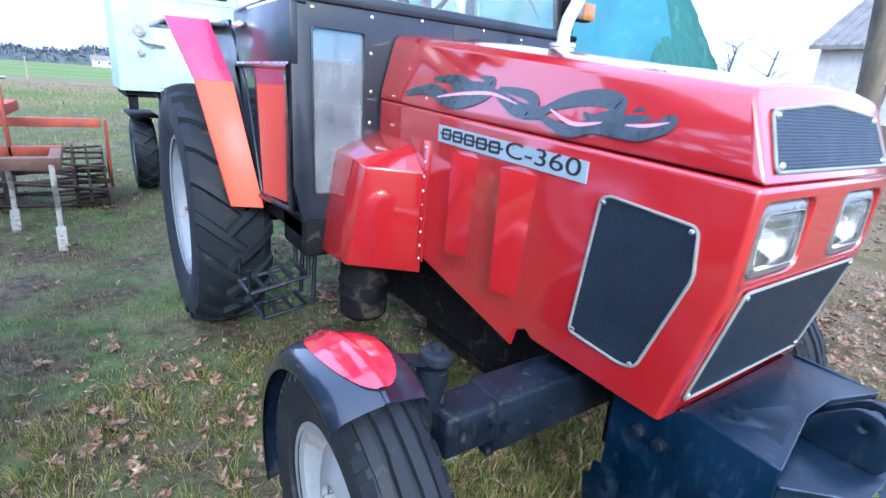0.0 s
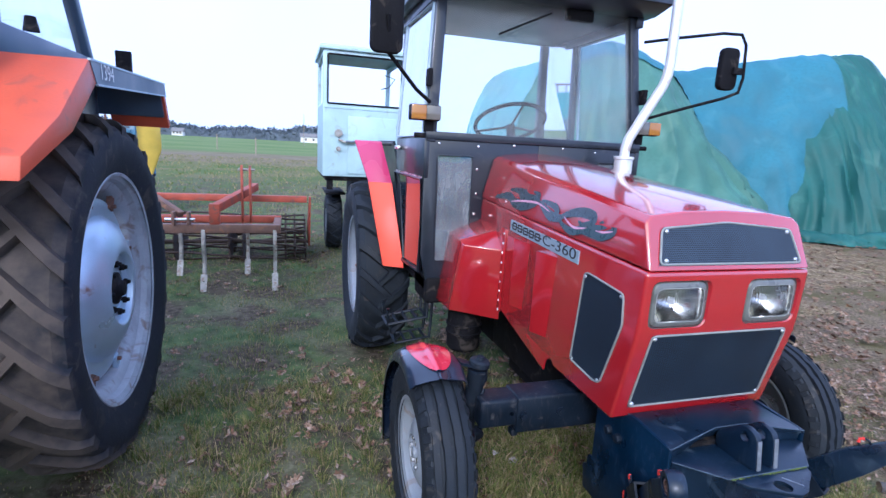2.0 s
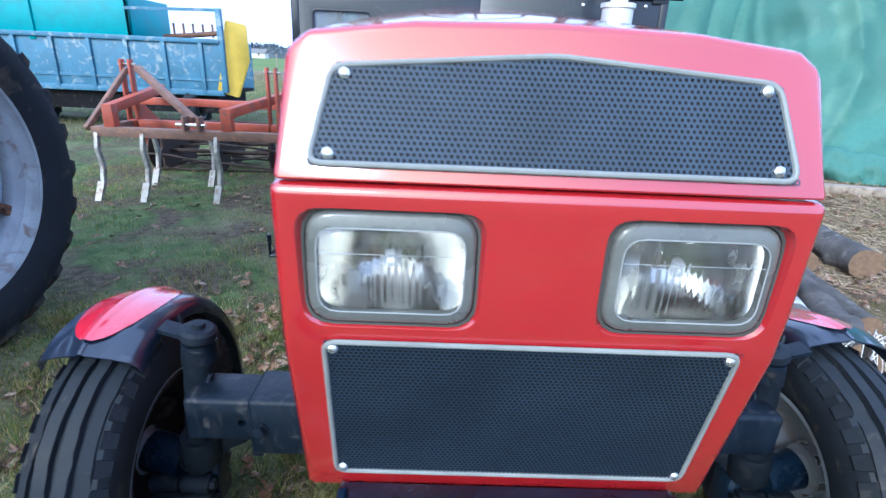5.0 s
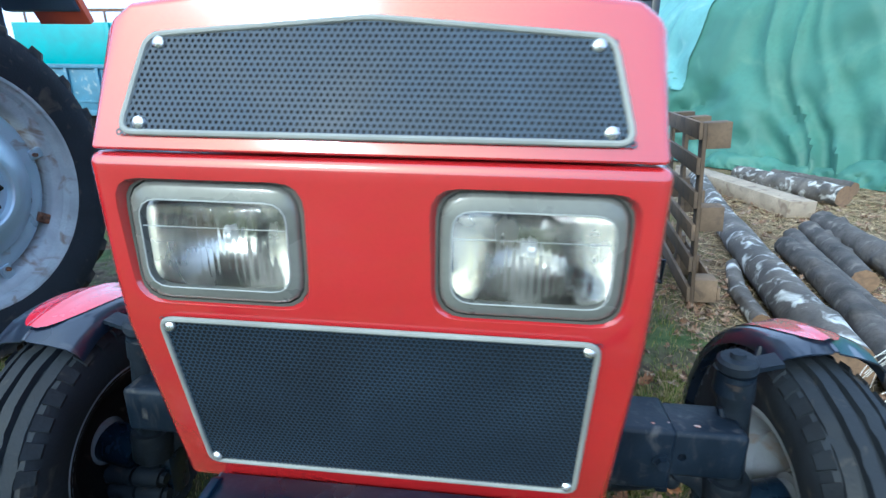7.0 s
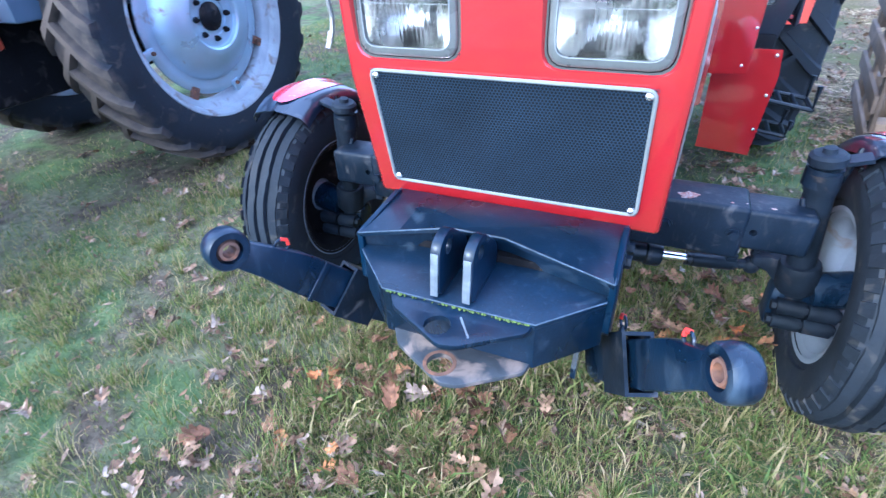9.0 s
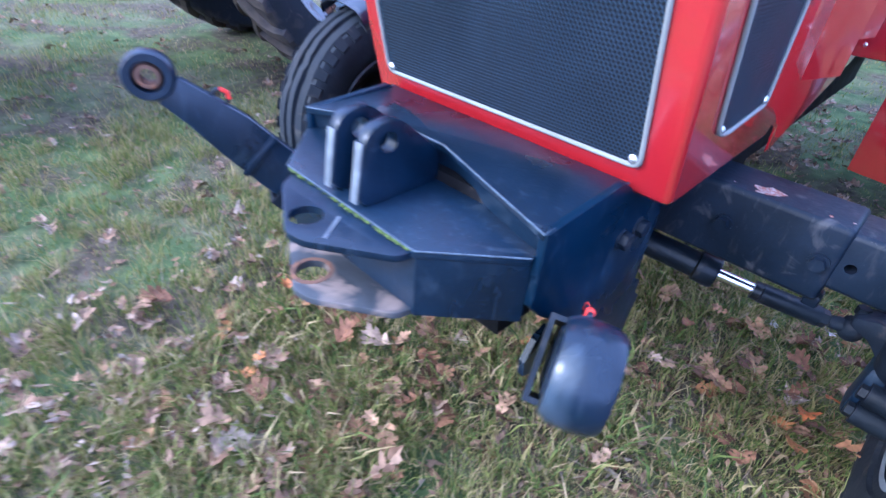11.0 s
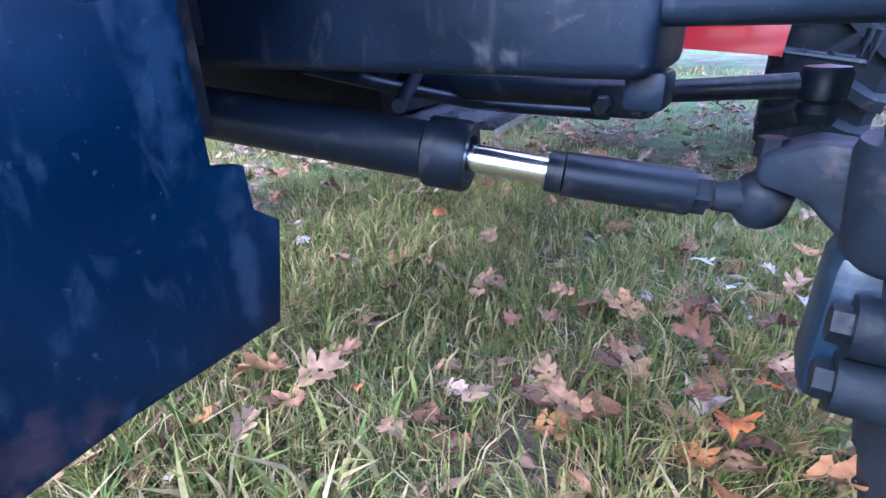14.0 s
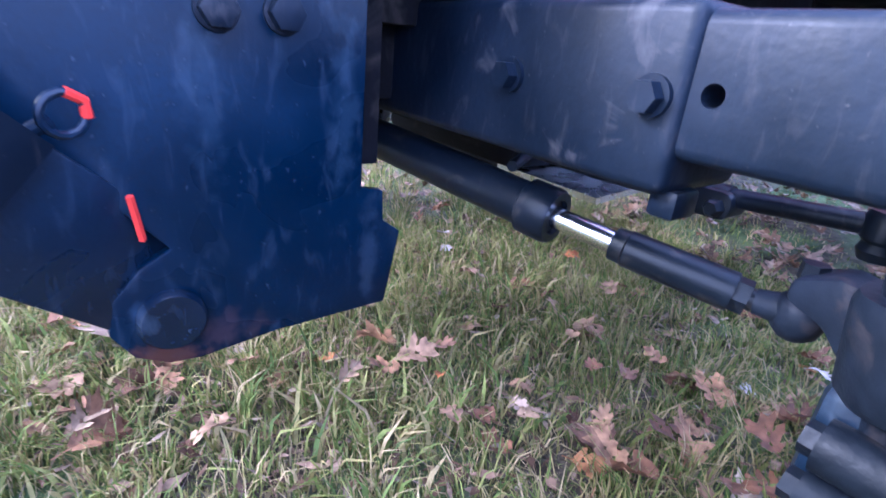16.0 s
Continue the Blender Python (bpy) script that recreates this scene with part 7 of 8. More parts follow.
ROPE = material("white_frayed_twine", (0.75, 0.75, 0.72), 0.8, vary=0.15, bump=0.1)
bm = B()
for i in range(26):
    rng = random.Random(i)
    a = rng.uniform(0, 2 * math.pi)
    reach = rng.uniform(0.05, 0.15)
    top = Vector((1.50, 1.02, 0.50))
    high, drop, twist = rng.uniform(0.0, 0.05), rng.uniform(0.03, 0.16), rng.uniform(-1.2, 1.2)
    tube(bm, [top + Vector((reach * q * math.cos(a + twist * q), reach * q * math.sin(a + twist * q), high * math.sin(math.pi * min(1, q * 1.4)) - drop * q ** 3)) for q in (0.0, 0.2, 0.4, 0.6, 0.8, 1.0)], 0.0013, 5)
twine = part("twine_tuft", bm, ROPE, None, smooth=80)
tagged(twine, "frayed white baler twine hanging on a post", "twine")
stake = tagged(part("stake", rod(B(), (1.56, 1.04, 0.0), (1.50, 1.02, 0.51), 0.03, 0.022, 10), BARK, None), "short rough wooden stake by the log pile", "stake")
tagged(part("board", box(B(), (-0.36, -0.08, 0.01), (0.36, 0.08, 0.04), Matrix.Translation((-5.75, 0.85, 0)) @ Matrix.Rotation(radians(60), 4, "Z")), BLACK, None, bevel=0.004), "dark flat board lying on the grass", "board")


# ---- big bare oak, barn, low shed ----
TREE_BARK = material("oak_bark", (0.11, 0.095, 0.07), 0.95, vary=0.4, scale=4, grain=25, bump=0.8, stretch=(1, 1, 0.3))


def build_tree(name, base, height, radius, seed, label, depth=5, lean=(0.0, 0.0)):
    rng = random.Random(seed)
    tree = thing(name, label, "tree", base)
    trunk_bm, limb_bm = B(), B()

    def grow(bm, p, d, length, r, level):
        pts, radii = [p], [r]
        n = 5 if level else 9
        q = p
        for i in range(n):
            d = (d + Vector((rng.uniform(-1, 1), rng.uniform(-1, 1), rng.uniform(-0.5, 0.8))) * (0.05 if level == 0 else 0.16)).normalized()
            q = q + d * length / n
            pts.append(q)
            radii.append(r * (1 - (0.45 if level == 0 else 0.7) * (i + 1) / n))
            if level < depth and (level > 0 or i >= 3) and rng.random() < (0.9 if level < 3 else 0.75):
                for _ in range(2 if level in (0, 1) else 1):
                    a = rng.uniform(0, 2 * math.pi)
                    side = Vector((math.cos(a), math.sin(a), rng.uniform(-0.1, 0.7)))
                    side = (side - d * side.dot(d) * 0.6 + d * 0.35).normalized()
                    grow(limb_bm, q, side, length * rng.uniform(0.38, 0.6), radii[-1] * rng.uniform(0.35, 0.55), level + 1)
        tube(bm, pts, radii, 14 if level == 0 else (7 if level < 2 else 4))

    grow(trunk_bm, Vector(base) + Vector((0, 0, -0.1)), Vector((lean[0], lean[1], 1)).normalized(), height, radius, 0)
    part("trunk", trunk_bm, TREE_BARK, tree, smooth=60)
    part("bare_crown", limb_bm, TREE_BARK, tree, "bare winter limbs and twigs", smooth=60)
    return tree


build_tree("oak_tree", (18.0, 5.2, 0.0), 11.0, 0.36, 4, "big bare oak with rough brown bark and winter twigs", 4, (-0.06, 0.13))
build_tree("bare_tree", (52.0, 24.5, 0.0), 7.0, 0.16, 9, "slim bare tree beyond the shed", 3)
build_tree("bare_tree", (58.0, 31.0, 0.0), 8.0, 0.18, 15, "slim bare tree behind the yard", 3)

LIME = material("limewashed_wall", (0.48, 0.465, 0.45), 0.9, vary=0.12, scale=1.5, grain=20, bump=0.3, dirt=(0.40, 0.37, 0.34), dirt_amount=0.2)
SLATE = material("grey_roof_sheet", (0.17, 0.165, 0.16), 0.8, vary=0.2, scale=1.2, grain=14, bump=0.3, dirt=(0.24, 0.22, 0.19), dirt_amount=0.15)
DOOR_WOOD = material("grey_barn_boards", (0.13, 0.11, 0.09), 0.9, vary=0.25, scale=2, grain=20, bump=0.4)
barn = thing("barn", "whitewashed barn with a grey pitched roof", "barn", (35, 6, 0))
part("wall", prism(B(), [(30, 0), (40, 0), (40, 4.7), (35, 7.4), (30, 4.7)], "y", -4.0, 11.6), LIME, barn)
roof = part("roof", prism(B(), [(29.5, 4.55), (35, 7.55), (40.5, 4.55), (40.5, 4.75), (35, 7.78), (29.5, 4.75)], "y", -4.5, 12.0), SLATE, barn)
for i in range(34):
    y = -4.4 + i * 0.49
    part("roof_rib", bar(B(), (29.5, y, 4.78), (35, y, 7.80), 0.06, 0.05), SLATE, roof)
part("plinth", box(B(), (29.9, -4.05, 0), (30.02, 11.65, 1.15)), DOOR_WOOD, barn)
for y in (8.4, 5.0, 1.0):
    part("window", box(B(), (29.94, y, 2.1), (29.995, y + 1.0, 3.0)), DOOR_WOOD, barn)
part("door", box(B(), (29.93, -2.2, 0.05), (29.995, 0.0, 2.9)), DOOR_WOOD, barn)
shed = thing("shed", "low grey boarded shed beyond the stacks", "shed", (36, 17, 0))
part("wall", box(B(), (33, 14.2, 0), (39, 20, 2.1)), DOOR_WOOD, shed)
part("roof", prism(B(), [(32.7, 2.1), (39.3, 2.5), (39.3, 2.62), (32.7, 2.24)], "y", 14.0, 20.3), SLATE, shed)


# ---- distance: woods, far houses, poles ----
# blue-grey base colour includes the haze of distance
FAR_WOOD = material("hazy_far_pine_wood", (0.10, 0.12, 0.14), 0.95, vary=0.15, scale=0.05, grain=0.4, bump=0)
rng = np.random.default_rng(8)
verts, faces = [], []


def wood_height(a):
    return 6.6 + 1.7 * math.sin(a * 5 + 0.6) + 1.2 * math.sin(a * 17) + 0.7 * math.sin(a * 53) + 0.5 * math.sin(a * 141)


# a dense mass of trunks and crowns, then loose tufts over its face and top
last = None
for i in range(1401):
    ang = -0.95 + 1.9 * i / 1400
    tall = wood_height(ang) + rng.uniform(-0.6, 0.6)
    rows = [(dist * math.sin(ang), dist * math.cos(ang), z) for dist, z in ((322, 0), (324, tall * 0.6), (330, tall), (352, tall * 0.9), (356, 0))]
    b0 = len(verts)
    verts += rows
    if last is not None:
        faces += [(last + q, last + q + 1, b0 + q + 1, b0 + q) for q in range(4)]
    last = b0
for i in range(16000):
    ang = rng.uniform(-0.95, 0.95)
    h = 1.04 * math.sqrt(rng.uniform(0, 1))
    far = 320 + 8 * h + rng.uniform(-2, 3)
    c = np.array([far * math.sin(ang), far * math.cos(ang), h * wood_height(ang)])
    s1, s2 = rng.normal(0, 0.55, 3), rng.normal(0, 0.55, 3) + np.array([0, 0, 0.5])
    b0 = len(verts)
    verts += [tuple(c), tuple(c + s1), tuple(c + s1 + s2), tuple(c + s2)]
    faces.append((b0, b0 + 1, b0 + 2, b0 + 3))
me = bpy.data.meshes.new("far_woods")
me.from_pydata(verts, [], faces)
me.materials.append(FAR_WOOD)
tagged(new("far_woods", me), "belt of distant pine woods, haze in its colour", "woods", kind="stuff")
HOUSE_WALL = material("white_house_wall", (0.7, 0.69, 0.66), 0.9, vary=0.08, scale=0.5, bump=0)
for x, y, w, h, label in ((-66, 275, 8, 2.2, "far white house with a grey roof"), (-56, 290, 5, 2.0, "far white shed with a grey roof"), (-88, 250, 14, 2.2, "far long white greenhouse"), (10, 262, 12, 2.6, "far low white building")):
    house = thing("house", label, "house", (x, y, 0), "far houses along the woods")
    part("wall", box(B(), (x - w / 2, y, 0), (x + w / 2, y + 6, h)), HOUSE_WALL, house)
    part("roof", prism(B(), [(y - 0.4, h), (y + 3, h + 1.9), (y + 6.4, h)], "x", x - w / 2 - 0.4, x + w / 2 + 0.4), SLATE, house)
    for k in range(3):
        part("window", box(B(), (x - w * 0.3 + k * w * 0.3 - 0.5, y - 0.05, 1.0), (x - w * 0.3 + k * w * 0.3 + 0.5, y - 0.01, 2.1)), DOOR_WOOD, house)
for x, y, h in ((-30, 120, 7.5), (2, 130, 7.5), (-78, 140, 7.5), (-9, 60, 1.7), (-16, 52, 1.6), (-4.2, 46, 1.5)):
    pole = part("pole", rod(B(), (x, y, 0), (x, y, h), 0.09 if h > 3 else 0.06, 0.07 if h > 3 else 0.05, 8), OLD_WOOD, None)
    tagged(pole, "weathered wooden pole in the field" if h > 3 else "weathered fence post in the field", "pole", "poles and posts in the field")


# ---- ground: one sheet, with grass, weeds and fallen oak leaves ----
def ground_height(x, y):
    near = max(0.0, 1 - math.hypot(x, y - 2) / 40)
    return 0.018 * near * noise.noise(Vector((x * 0.7, y * 0.7, 0))) + 0.006 * near * noise.noise(Vector((x * 4, y * 4, 3)))


def build_ground():
    m = bpy.data.materials.new("grassy_ground")
    m.use_nodes = True
    n, l = m.node_tree.nodes, m.node_tree.links
    bsdf = n["Principled BSDF"]
    bsdf.inputs["Roughness"].default_value = 0.95
    bsdf.inputs["Specular IOR Level"].default_value = 0.1
    co = n.new("ShaderNodeTexCoord")
    sep = n.new("ShaderNodeSeparateXYZ")
    l.new(co.outputs["Object"], sep.inputs[0])

    def tex(s, d, dist=0.0):
        t = n.new("ShaderNodeTexNoise")
        t.inputs["Scale"].default_value, t.inputs["Detail"].default_value, t.inputs["Distortion"].default_value = s, d, dist
        l.new(co.outputs["Object"], t.inputs["Vector"])
        return t.outputs["Fac"]

    def rng_map(v, a, b, c=0.0, d=1.0):
        r = n.new("ShaderNodeMapRange")
        for key, val in zip(("From Min", "From Max", "To Min", "To Max"), (a, b, c, d)):
            r.inputs[key].default_value = val
        l.new(v, r.inputs["Value"])
        return r.outputs["Result"]

    def add(a, b, op="ADD", k=None):
        x = n.new("ShaderNodeMath")
        x.operation = op
        l.new(a, x.inputs[0])
        if k is None:
            l.new(b, x.inputs[1])
        else:
            x.inputs[1].default_value = k
        return x.outputs[0]

    def mix(a, b, f):
        x = n.new("ShaderNodeMix")
        x.data_type = "RGBA"
        for key, v in (("A", a), ("B", b)):
            if isinstance(v, tuple):
                x.inputs[key].default_value = (*v, 1)
            else:
                l.new(v, x.inputs[key])
        l.new(f, x.inputs["Factor"])
        return x.outputs["Result"]

    soil = mix((0.048, 0.038, 0.027), (0.13, 0.108, 0.075), rng_map(tex(18, 6), 0.35, 0.65))
    turf = mix((0.045, 0.072, 0.026), (0.125, 0.16, 0.062), rng_map(tex(7, 6, 0.3), 0.32, 0.68))
    straw_turf = mix((0.10, 0.095, 0.052), (0.21, 0.195, 0.12), rng_map(tex(30, 5), 0.35, 0.65))
    turf = mix(turf, straw_turf, rng_map(tex(0.9, 4, 0.8), 0.50, 0.66))
    lawn = mix(soil, turf, rng_map(tex(2.2, 5, 0.6), 0.40, 0.56))
    litter = mix((0.055, 0.040, 0.026), (0.27, 0.21, 0.13), rng_map(tex(48, 7, 0.9), 0.34, 0.68))
    litter = mix(litter, (0.10, 0.09, 0.035), rng_map(tex(1.6, 5, 0.7), 0.46, 0.62, 0.0, 0.8))
    # leaf litter and chips lie to the left of the red tractor and under the oak
    wooded = rng_map(add(sep.outputs["X"], rng_map(tex(0.9, 4), 0.2, 0.8, -1.2, 1.2)), 1.2, 2.2)
    near = mix(lawn, litter, wooded)
    # rough weeds, then a green field, beyond the yard
    straw = mix((0.15, 0.14, 0.065), (0.09, 0.125, 0.035), rng_map(tex(0.35, 5, 0.5), 0.4, 0.6))
    field = mix((0.11, 0.165, 0.045), (0.16, 0.20, 0.075), rng_map(tex(0.06, 3), 0.35, 0.65))
    wob = rng_map(tex(0.12, 3), 0.2, 0.8, -6, 6)
    beyond = add(sep.outputs["Y"], wob)
    colour = mix(near, straw, rng_map(beyond, 14, 22))
    plough = mix((0.15, 0.125, 0.07), (0.20, 0.165, 0.11), rng_map(tex(0.5, 4), 0.35, 0.65))
    colour = mix(colour, plough, rng_map(beyond, 30, 34))
    colour = mix(colour, field, rng_map(beyond, 48, 54))
    l.new(colour, bsdf.inputs["Base Color"])
    bump = n.new("ShaderNodeBump")
    bump.inputs["Strength"].default_value, bump.inputs["Distance"].default_value = 0.7, 0.02
    l.new(tex(60, 6), bump.inputs["Height"])
    l.new(bump.outputs["Normal"], bsdf.inputs["Normal"])
    out = [900, 500, 250, 120, 60, 34, 22]
    xs = [-v for v in out] + [-16 + 0.3 * i for i in range(114)] + [v for v in reversed(out) if v > 18]
    ys = [-v for v in out if v > 5] + [-8 + 0.3 * i for i in range(80)] + [v for v in reversed(out) if v > 17]
    verts = [(x, y, ground_height(x, y)) for y in ys for x in xs]
    w = len(xs)
    faces = [(j * w + i, j * w + i + 1, (j + 1) * w + i + 1, (j + 1) * w + i) for j in range(len(ys) - 1) for i in range(w - 1)]
    me = bpy.data.meshes.new("ground")
    me.from_pydata(verts, [], faces)
    for p in me.polygons:
        p.use_smooth = True
    me.materials.append(m)
    return tagged(new("ground", me), "patchy winter lawn with bare soil and leaf litter", "ground", kind="structure")


ground = build_ground()


def ramp_material(name, source, stops, rough=0.7, translucent=0.0, mottle=0.8):
    """Colours each piece from a ramp, by Object Info's or by each island's random number."""
    m = bpy.data.materials.new(name)
    m.use_nodes = True
    n, l = m.node_tree.nodes, m.node_tree.links
    bsdf = n["Principled BSDF"]
    info = n.new("ShaderNodeObjectInfo" if source == "object" else "ShaderNodeNewGeometry")
    ramp = n.new("ShaderNodeValToRGB")
    ramp.color_ramp.interpolation = "LINEAR"
    while len(ramp.color_ramp.elements) < len(stops):
        ramp.color_ramp.elements.new(0.5)
    for e, (pos, col) in zip(ramp.color_ramp.elements, stops):
        e.position, e.color = pos, (*col, 1)
    l.new(info.outputs["Random" if source == "object" else "Random Per Island"], ramp.inputs["Fac"])
    co, tx, mx = n.new("ShaderNodeNewGeometry"), n.new("ShaderNodeTexNoise"), n.new("ShaderNodeMix")
    tx.inputs["Scale"].default_value, tx.inputs["Detail"].default_value = 55, 6
    l.new(co.outputs["Position"], tx.inputs["Vector"])
    mx.data_type, mx.blend_type = "RGBA", "MULTIPLY"
    mx.inputs["Factor"].default_value = mottle
    l.new(ramp.outputs["Color"], mx.inputs["A"])
    gr = n.new("ShaderNodeMapRange")
    gr.inputs["From Min"].default_value, gr.inputs["From Max"].default_value, gr.inputs["To Min"].default_value, gr.inputs["To Max"].default_value = 0.3, 0.7, 0.3, 1.45
    l.new(tx.outputs["Fac"], gr.inputs["Value"])
    l.new(gr.outputs["Result"], mx.inputs["B"])
    l.new(mx.outputs["Result"], bsdf.inputs["Base Color"])
    bsdf.inputs["Roughness"].default_value = rough
    bsdf.inputs["Specular IOR Level"].default_value = 0.25
    relief = n.new("ShaderNodeBump")
    relief.inputs["Strength"].default_value, relief.inputs["Distance"].default_value = 0.5, 0.004
    l.new(tx.outputs["Fac"], relief.inputs["Height"])
    l.new(relief.outputs["Normal"], bsdf.inputs["Normal"])
    if translucent:
        # thin blades let light through
        thin, both = n.new("ShaderNodeBsdfTranslucent"), n.new("ShaderNodeMixShader")
        both.inputs["Fac"].default_value = translucent
        l.new(mx.outputs["Result"], thin.inputs["Color"])
        l.new(bsdf.outputs["BSDF"], both.inputs[1])
        l.new(thin.outputs["BSDF"], both.inputs[2])
        l.new(both.outputs["Shader"], n["Material Output"].inputs["Surface"])
    return m


GRASS_STOPS = [(0.0, (0.085, 0.125, 0.028)), (0.3, (0.165, 0.205, 0.042)), (0.52, (0.245, 0.255, 0.065)), (0.72, (0.33, 0.275, 0.105)), (1.0, (0.44, 0.34, 0.19))]
LEAF_STOPS = [(0.0, (0.09, 0.045, 0.025)), (0.25, (0.18, 0.085, 0.042)), (0.5, (0.26, 0.14, 0.07)), (0.72, (0.30, 0.19, 0.11)), (0.88, (0.34, 0.15, 0.05)), (1.0, (0.34, 0.27, 0.21))]
GRASS = ramp_material("grass_blades", "island", GRASS_STOPS, 0.75, translucent=0.35, mottle=0.4)
LEAF = ramp_material("dry_oak_leaf", "object", LEAF_STOPS, 0.7)
LEAF_MANY = ramp_material("dry_oak_leaves", "island", [(0.0, (0.075, 0.045, 0.028)), (0.27, (0.17, 0.095, 0.05)), (0.55, (0.23, 0.145, 0.09)), (0.83, (0.26, 0.185, 0.125)), (1.0, (0.34, 0.27, 0.21))], 0.7)


def grass_patch(name, areas, tufts, seed, label):
    """Bent tapering blades scattered over rectangles of (x0, x1, y0, y1, per square metre, height), and tufts that fan out, as (x0, x1, y0, y1, tufts)."""
    r = np.random.default_rng(seed)
    P, H, W, A = [], [], [], []
    for x0, x1, y0, y1, dens, tall in areas:
        k = int((x1 - x0) * (y1 - y0) * dens)
        x, y = r.uniform(x0, x1, k), r.uniform(y0, y1, k)
        patch = np.sin(x * 2.3 + 1.7 * np.sin(y * 1.9)) * np.sin(y * 2.7 + 1.3 * np.sin(x * 2.1)) + 0.6 * np.sin(x * 7.1 + y * 3.3) * np.sin(y * 6.3 - x * 2.7)
        keep = r.uniform(-1.5, 0.9, k) < patch * 0.8
        keep &= (x < 1.25) | (r.uniform(0, 1, k) < np.clip(0.45 - (x - 1.25) * 0.25, 0.06, 1))
        x, y = x[keep], y[keep]
        P.append(np.stack([x, y], 1))
        A.append(r.uniform(0, 2 * np.pi, len(x)))
        H.append(tall * r.uniform(0.35, 1.0, len(x)) * (0.75 + 0.35 * patch[keep].clip(-1, 1)))
        W.append(np.full(len(x), 0.0010 if tall < 0.15 else 0.003) * r.uniform(0.7, 1.4, len(x)) * (1.0 if dens > 8000 or tall == 0.11 else 1.7 if dens > 1500 else 3.5))
    for x0, x1, y0, y1, k in tufts:
        for _ in range(k):
            c, m, wide, tall = np.array([r.uniform(x0, x1), r.uniform(y0, y1)]), int(r.integers(14, 46)), r.uniform(0.008, 0.03), r.uniform(0.05, 0.105)
            comb = r.uniform(0, 2 * np.pi)
            off = r.normal(0, wide, (m, 2))
            P.append(c + off)
            A.append(np.where(r.uniform(0, 1, m) < 0.6, np.arctan2(off[:, 1], off[:, 0]), comb) + r.normal(0, 0.35, m))
            H.append(tall * r.uniform(0.5, 1.0, m))
            W.append(r.uniform(0.0009, 0.0019, m))
    P, H, W, a = np.concatenate(P), np.concatenate(H), np.concatenate(W), np.concatenate(A)
    k = len(P)
    lean = r.uniform(0.1, 1.3, k) * H
    dx, dy = np.cos(a), np.sin(a)
    b = r.uniform(0, 2 * np.pi, k)
    sx, sy = np.cos(b) * W, np.sin(b) * W
    z0 = np.full(k, -0.012)
    V = np.empty((k, 5, 3))
    V[:, 0] = np.stack([P[:, 0] - sx, P[:, 1] - sy, z0], 1)
    V[:, 1] = np.stack([P[:, 0] + sx, P[:, 1] + sy, z0], 1)
    V[:, 2] = np.stack([P[:, 0] + dx * lean * 0.35 + sx * 0.85, P[:, 1] + dy * lean * 0.35 + sy * 0.85, H * 0.6], 1)
    V[:, 3] = np.stack([P[:, 0] + dx * lean * 0.35 - sx * 0.85, P[:, 1] + dy * lean * 0.35 - sy * 0.85, H * 0.6], 1)
    V[:, 4] = np.stack([P[:, 0] + dx * lean, P[:, 1] + dy * lean, H * r.uniform(0.75, 1.0, k)], 1)
    base = np.arange(k)[:, None] * 5
    quads = base + np.array([0, 1, 2, 3])
    tris = base + np.array([3, 2, 4])
    me = bpy.data.meshes.new(name)
    me.vertices.add(k * 5)
    me.vertices.foreach_set("co", V.ravel())
    loops = np.concatenate([quads.ravel(), tris.ravel()])
    me.loops.add(len(loops))
    me.loops.foreach_set("vertex_index", loops)
    me.polygons.add(2 * k)
    me.polygons.foreach_set("loop_start", np.concatenate([np.arange(k) * 4, 4 * k + np.arange(k) * 3]))
    me.update(calc_edges=True)
    me.materials.append(GRASS)
    return tagged(new(name, me), label, "grass", kind="stuff")


grass_patch("grass", [(-0.6, 1.5, -0.9, 1.7, 15000, 0.042), (-0.6, 1.5, -0.9, 1.7, 1500, 0.10), (-2.4, -0.6, -0.9, 2.2, 6000, 0.045), (-0.6, 1.5, 1.7, 4.0, 2500, 0.06), (1.5, 3.2, -1.5, 2.5, 2000, 0.05), (-4.5, -0.6, 2.2, 7.5, 1600, 0.055), (-7.0, -2.4, -3.0, 2.2, 1600, 0.05), (-0.6, 8.0, 2.5, 7.0, 260, 0.05),
                      (-12.0, -0.6, 7.5, 14.0, 220, 0.10), (3.2, 20.0, -4.0, 7.0, 120, 0.06), (-25.0, 6.0, 14.0, 40.0, 26, 0.17)], [(-0.6, 1.4, -0.9, 1.7, 1900), (-2.2, -0.6, -0.9, 2.0, 500)], 2, "short patchy green and straw-coloured winter grass")


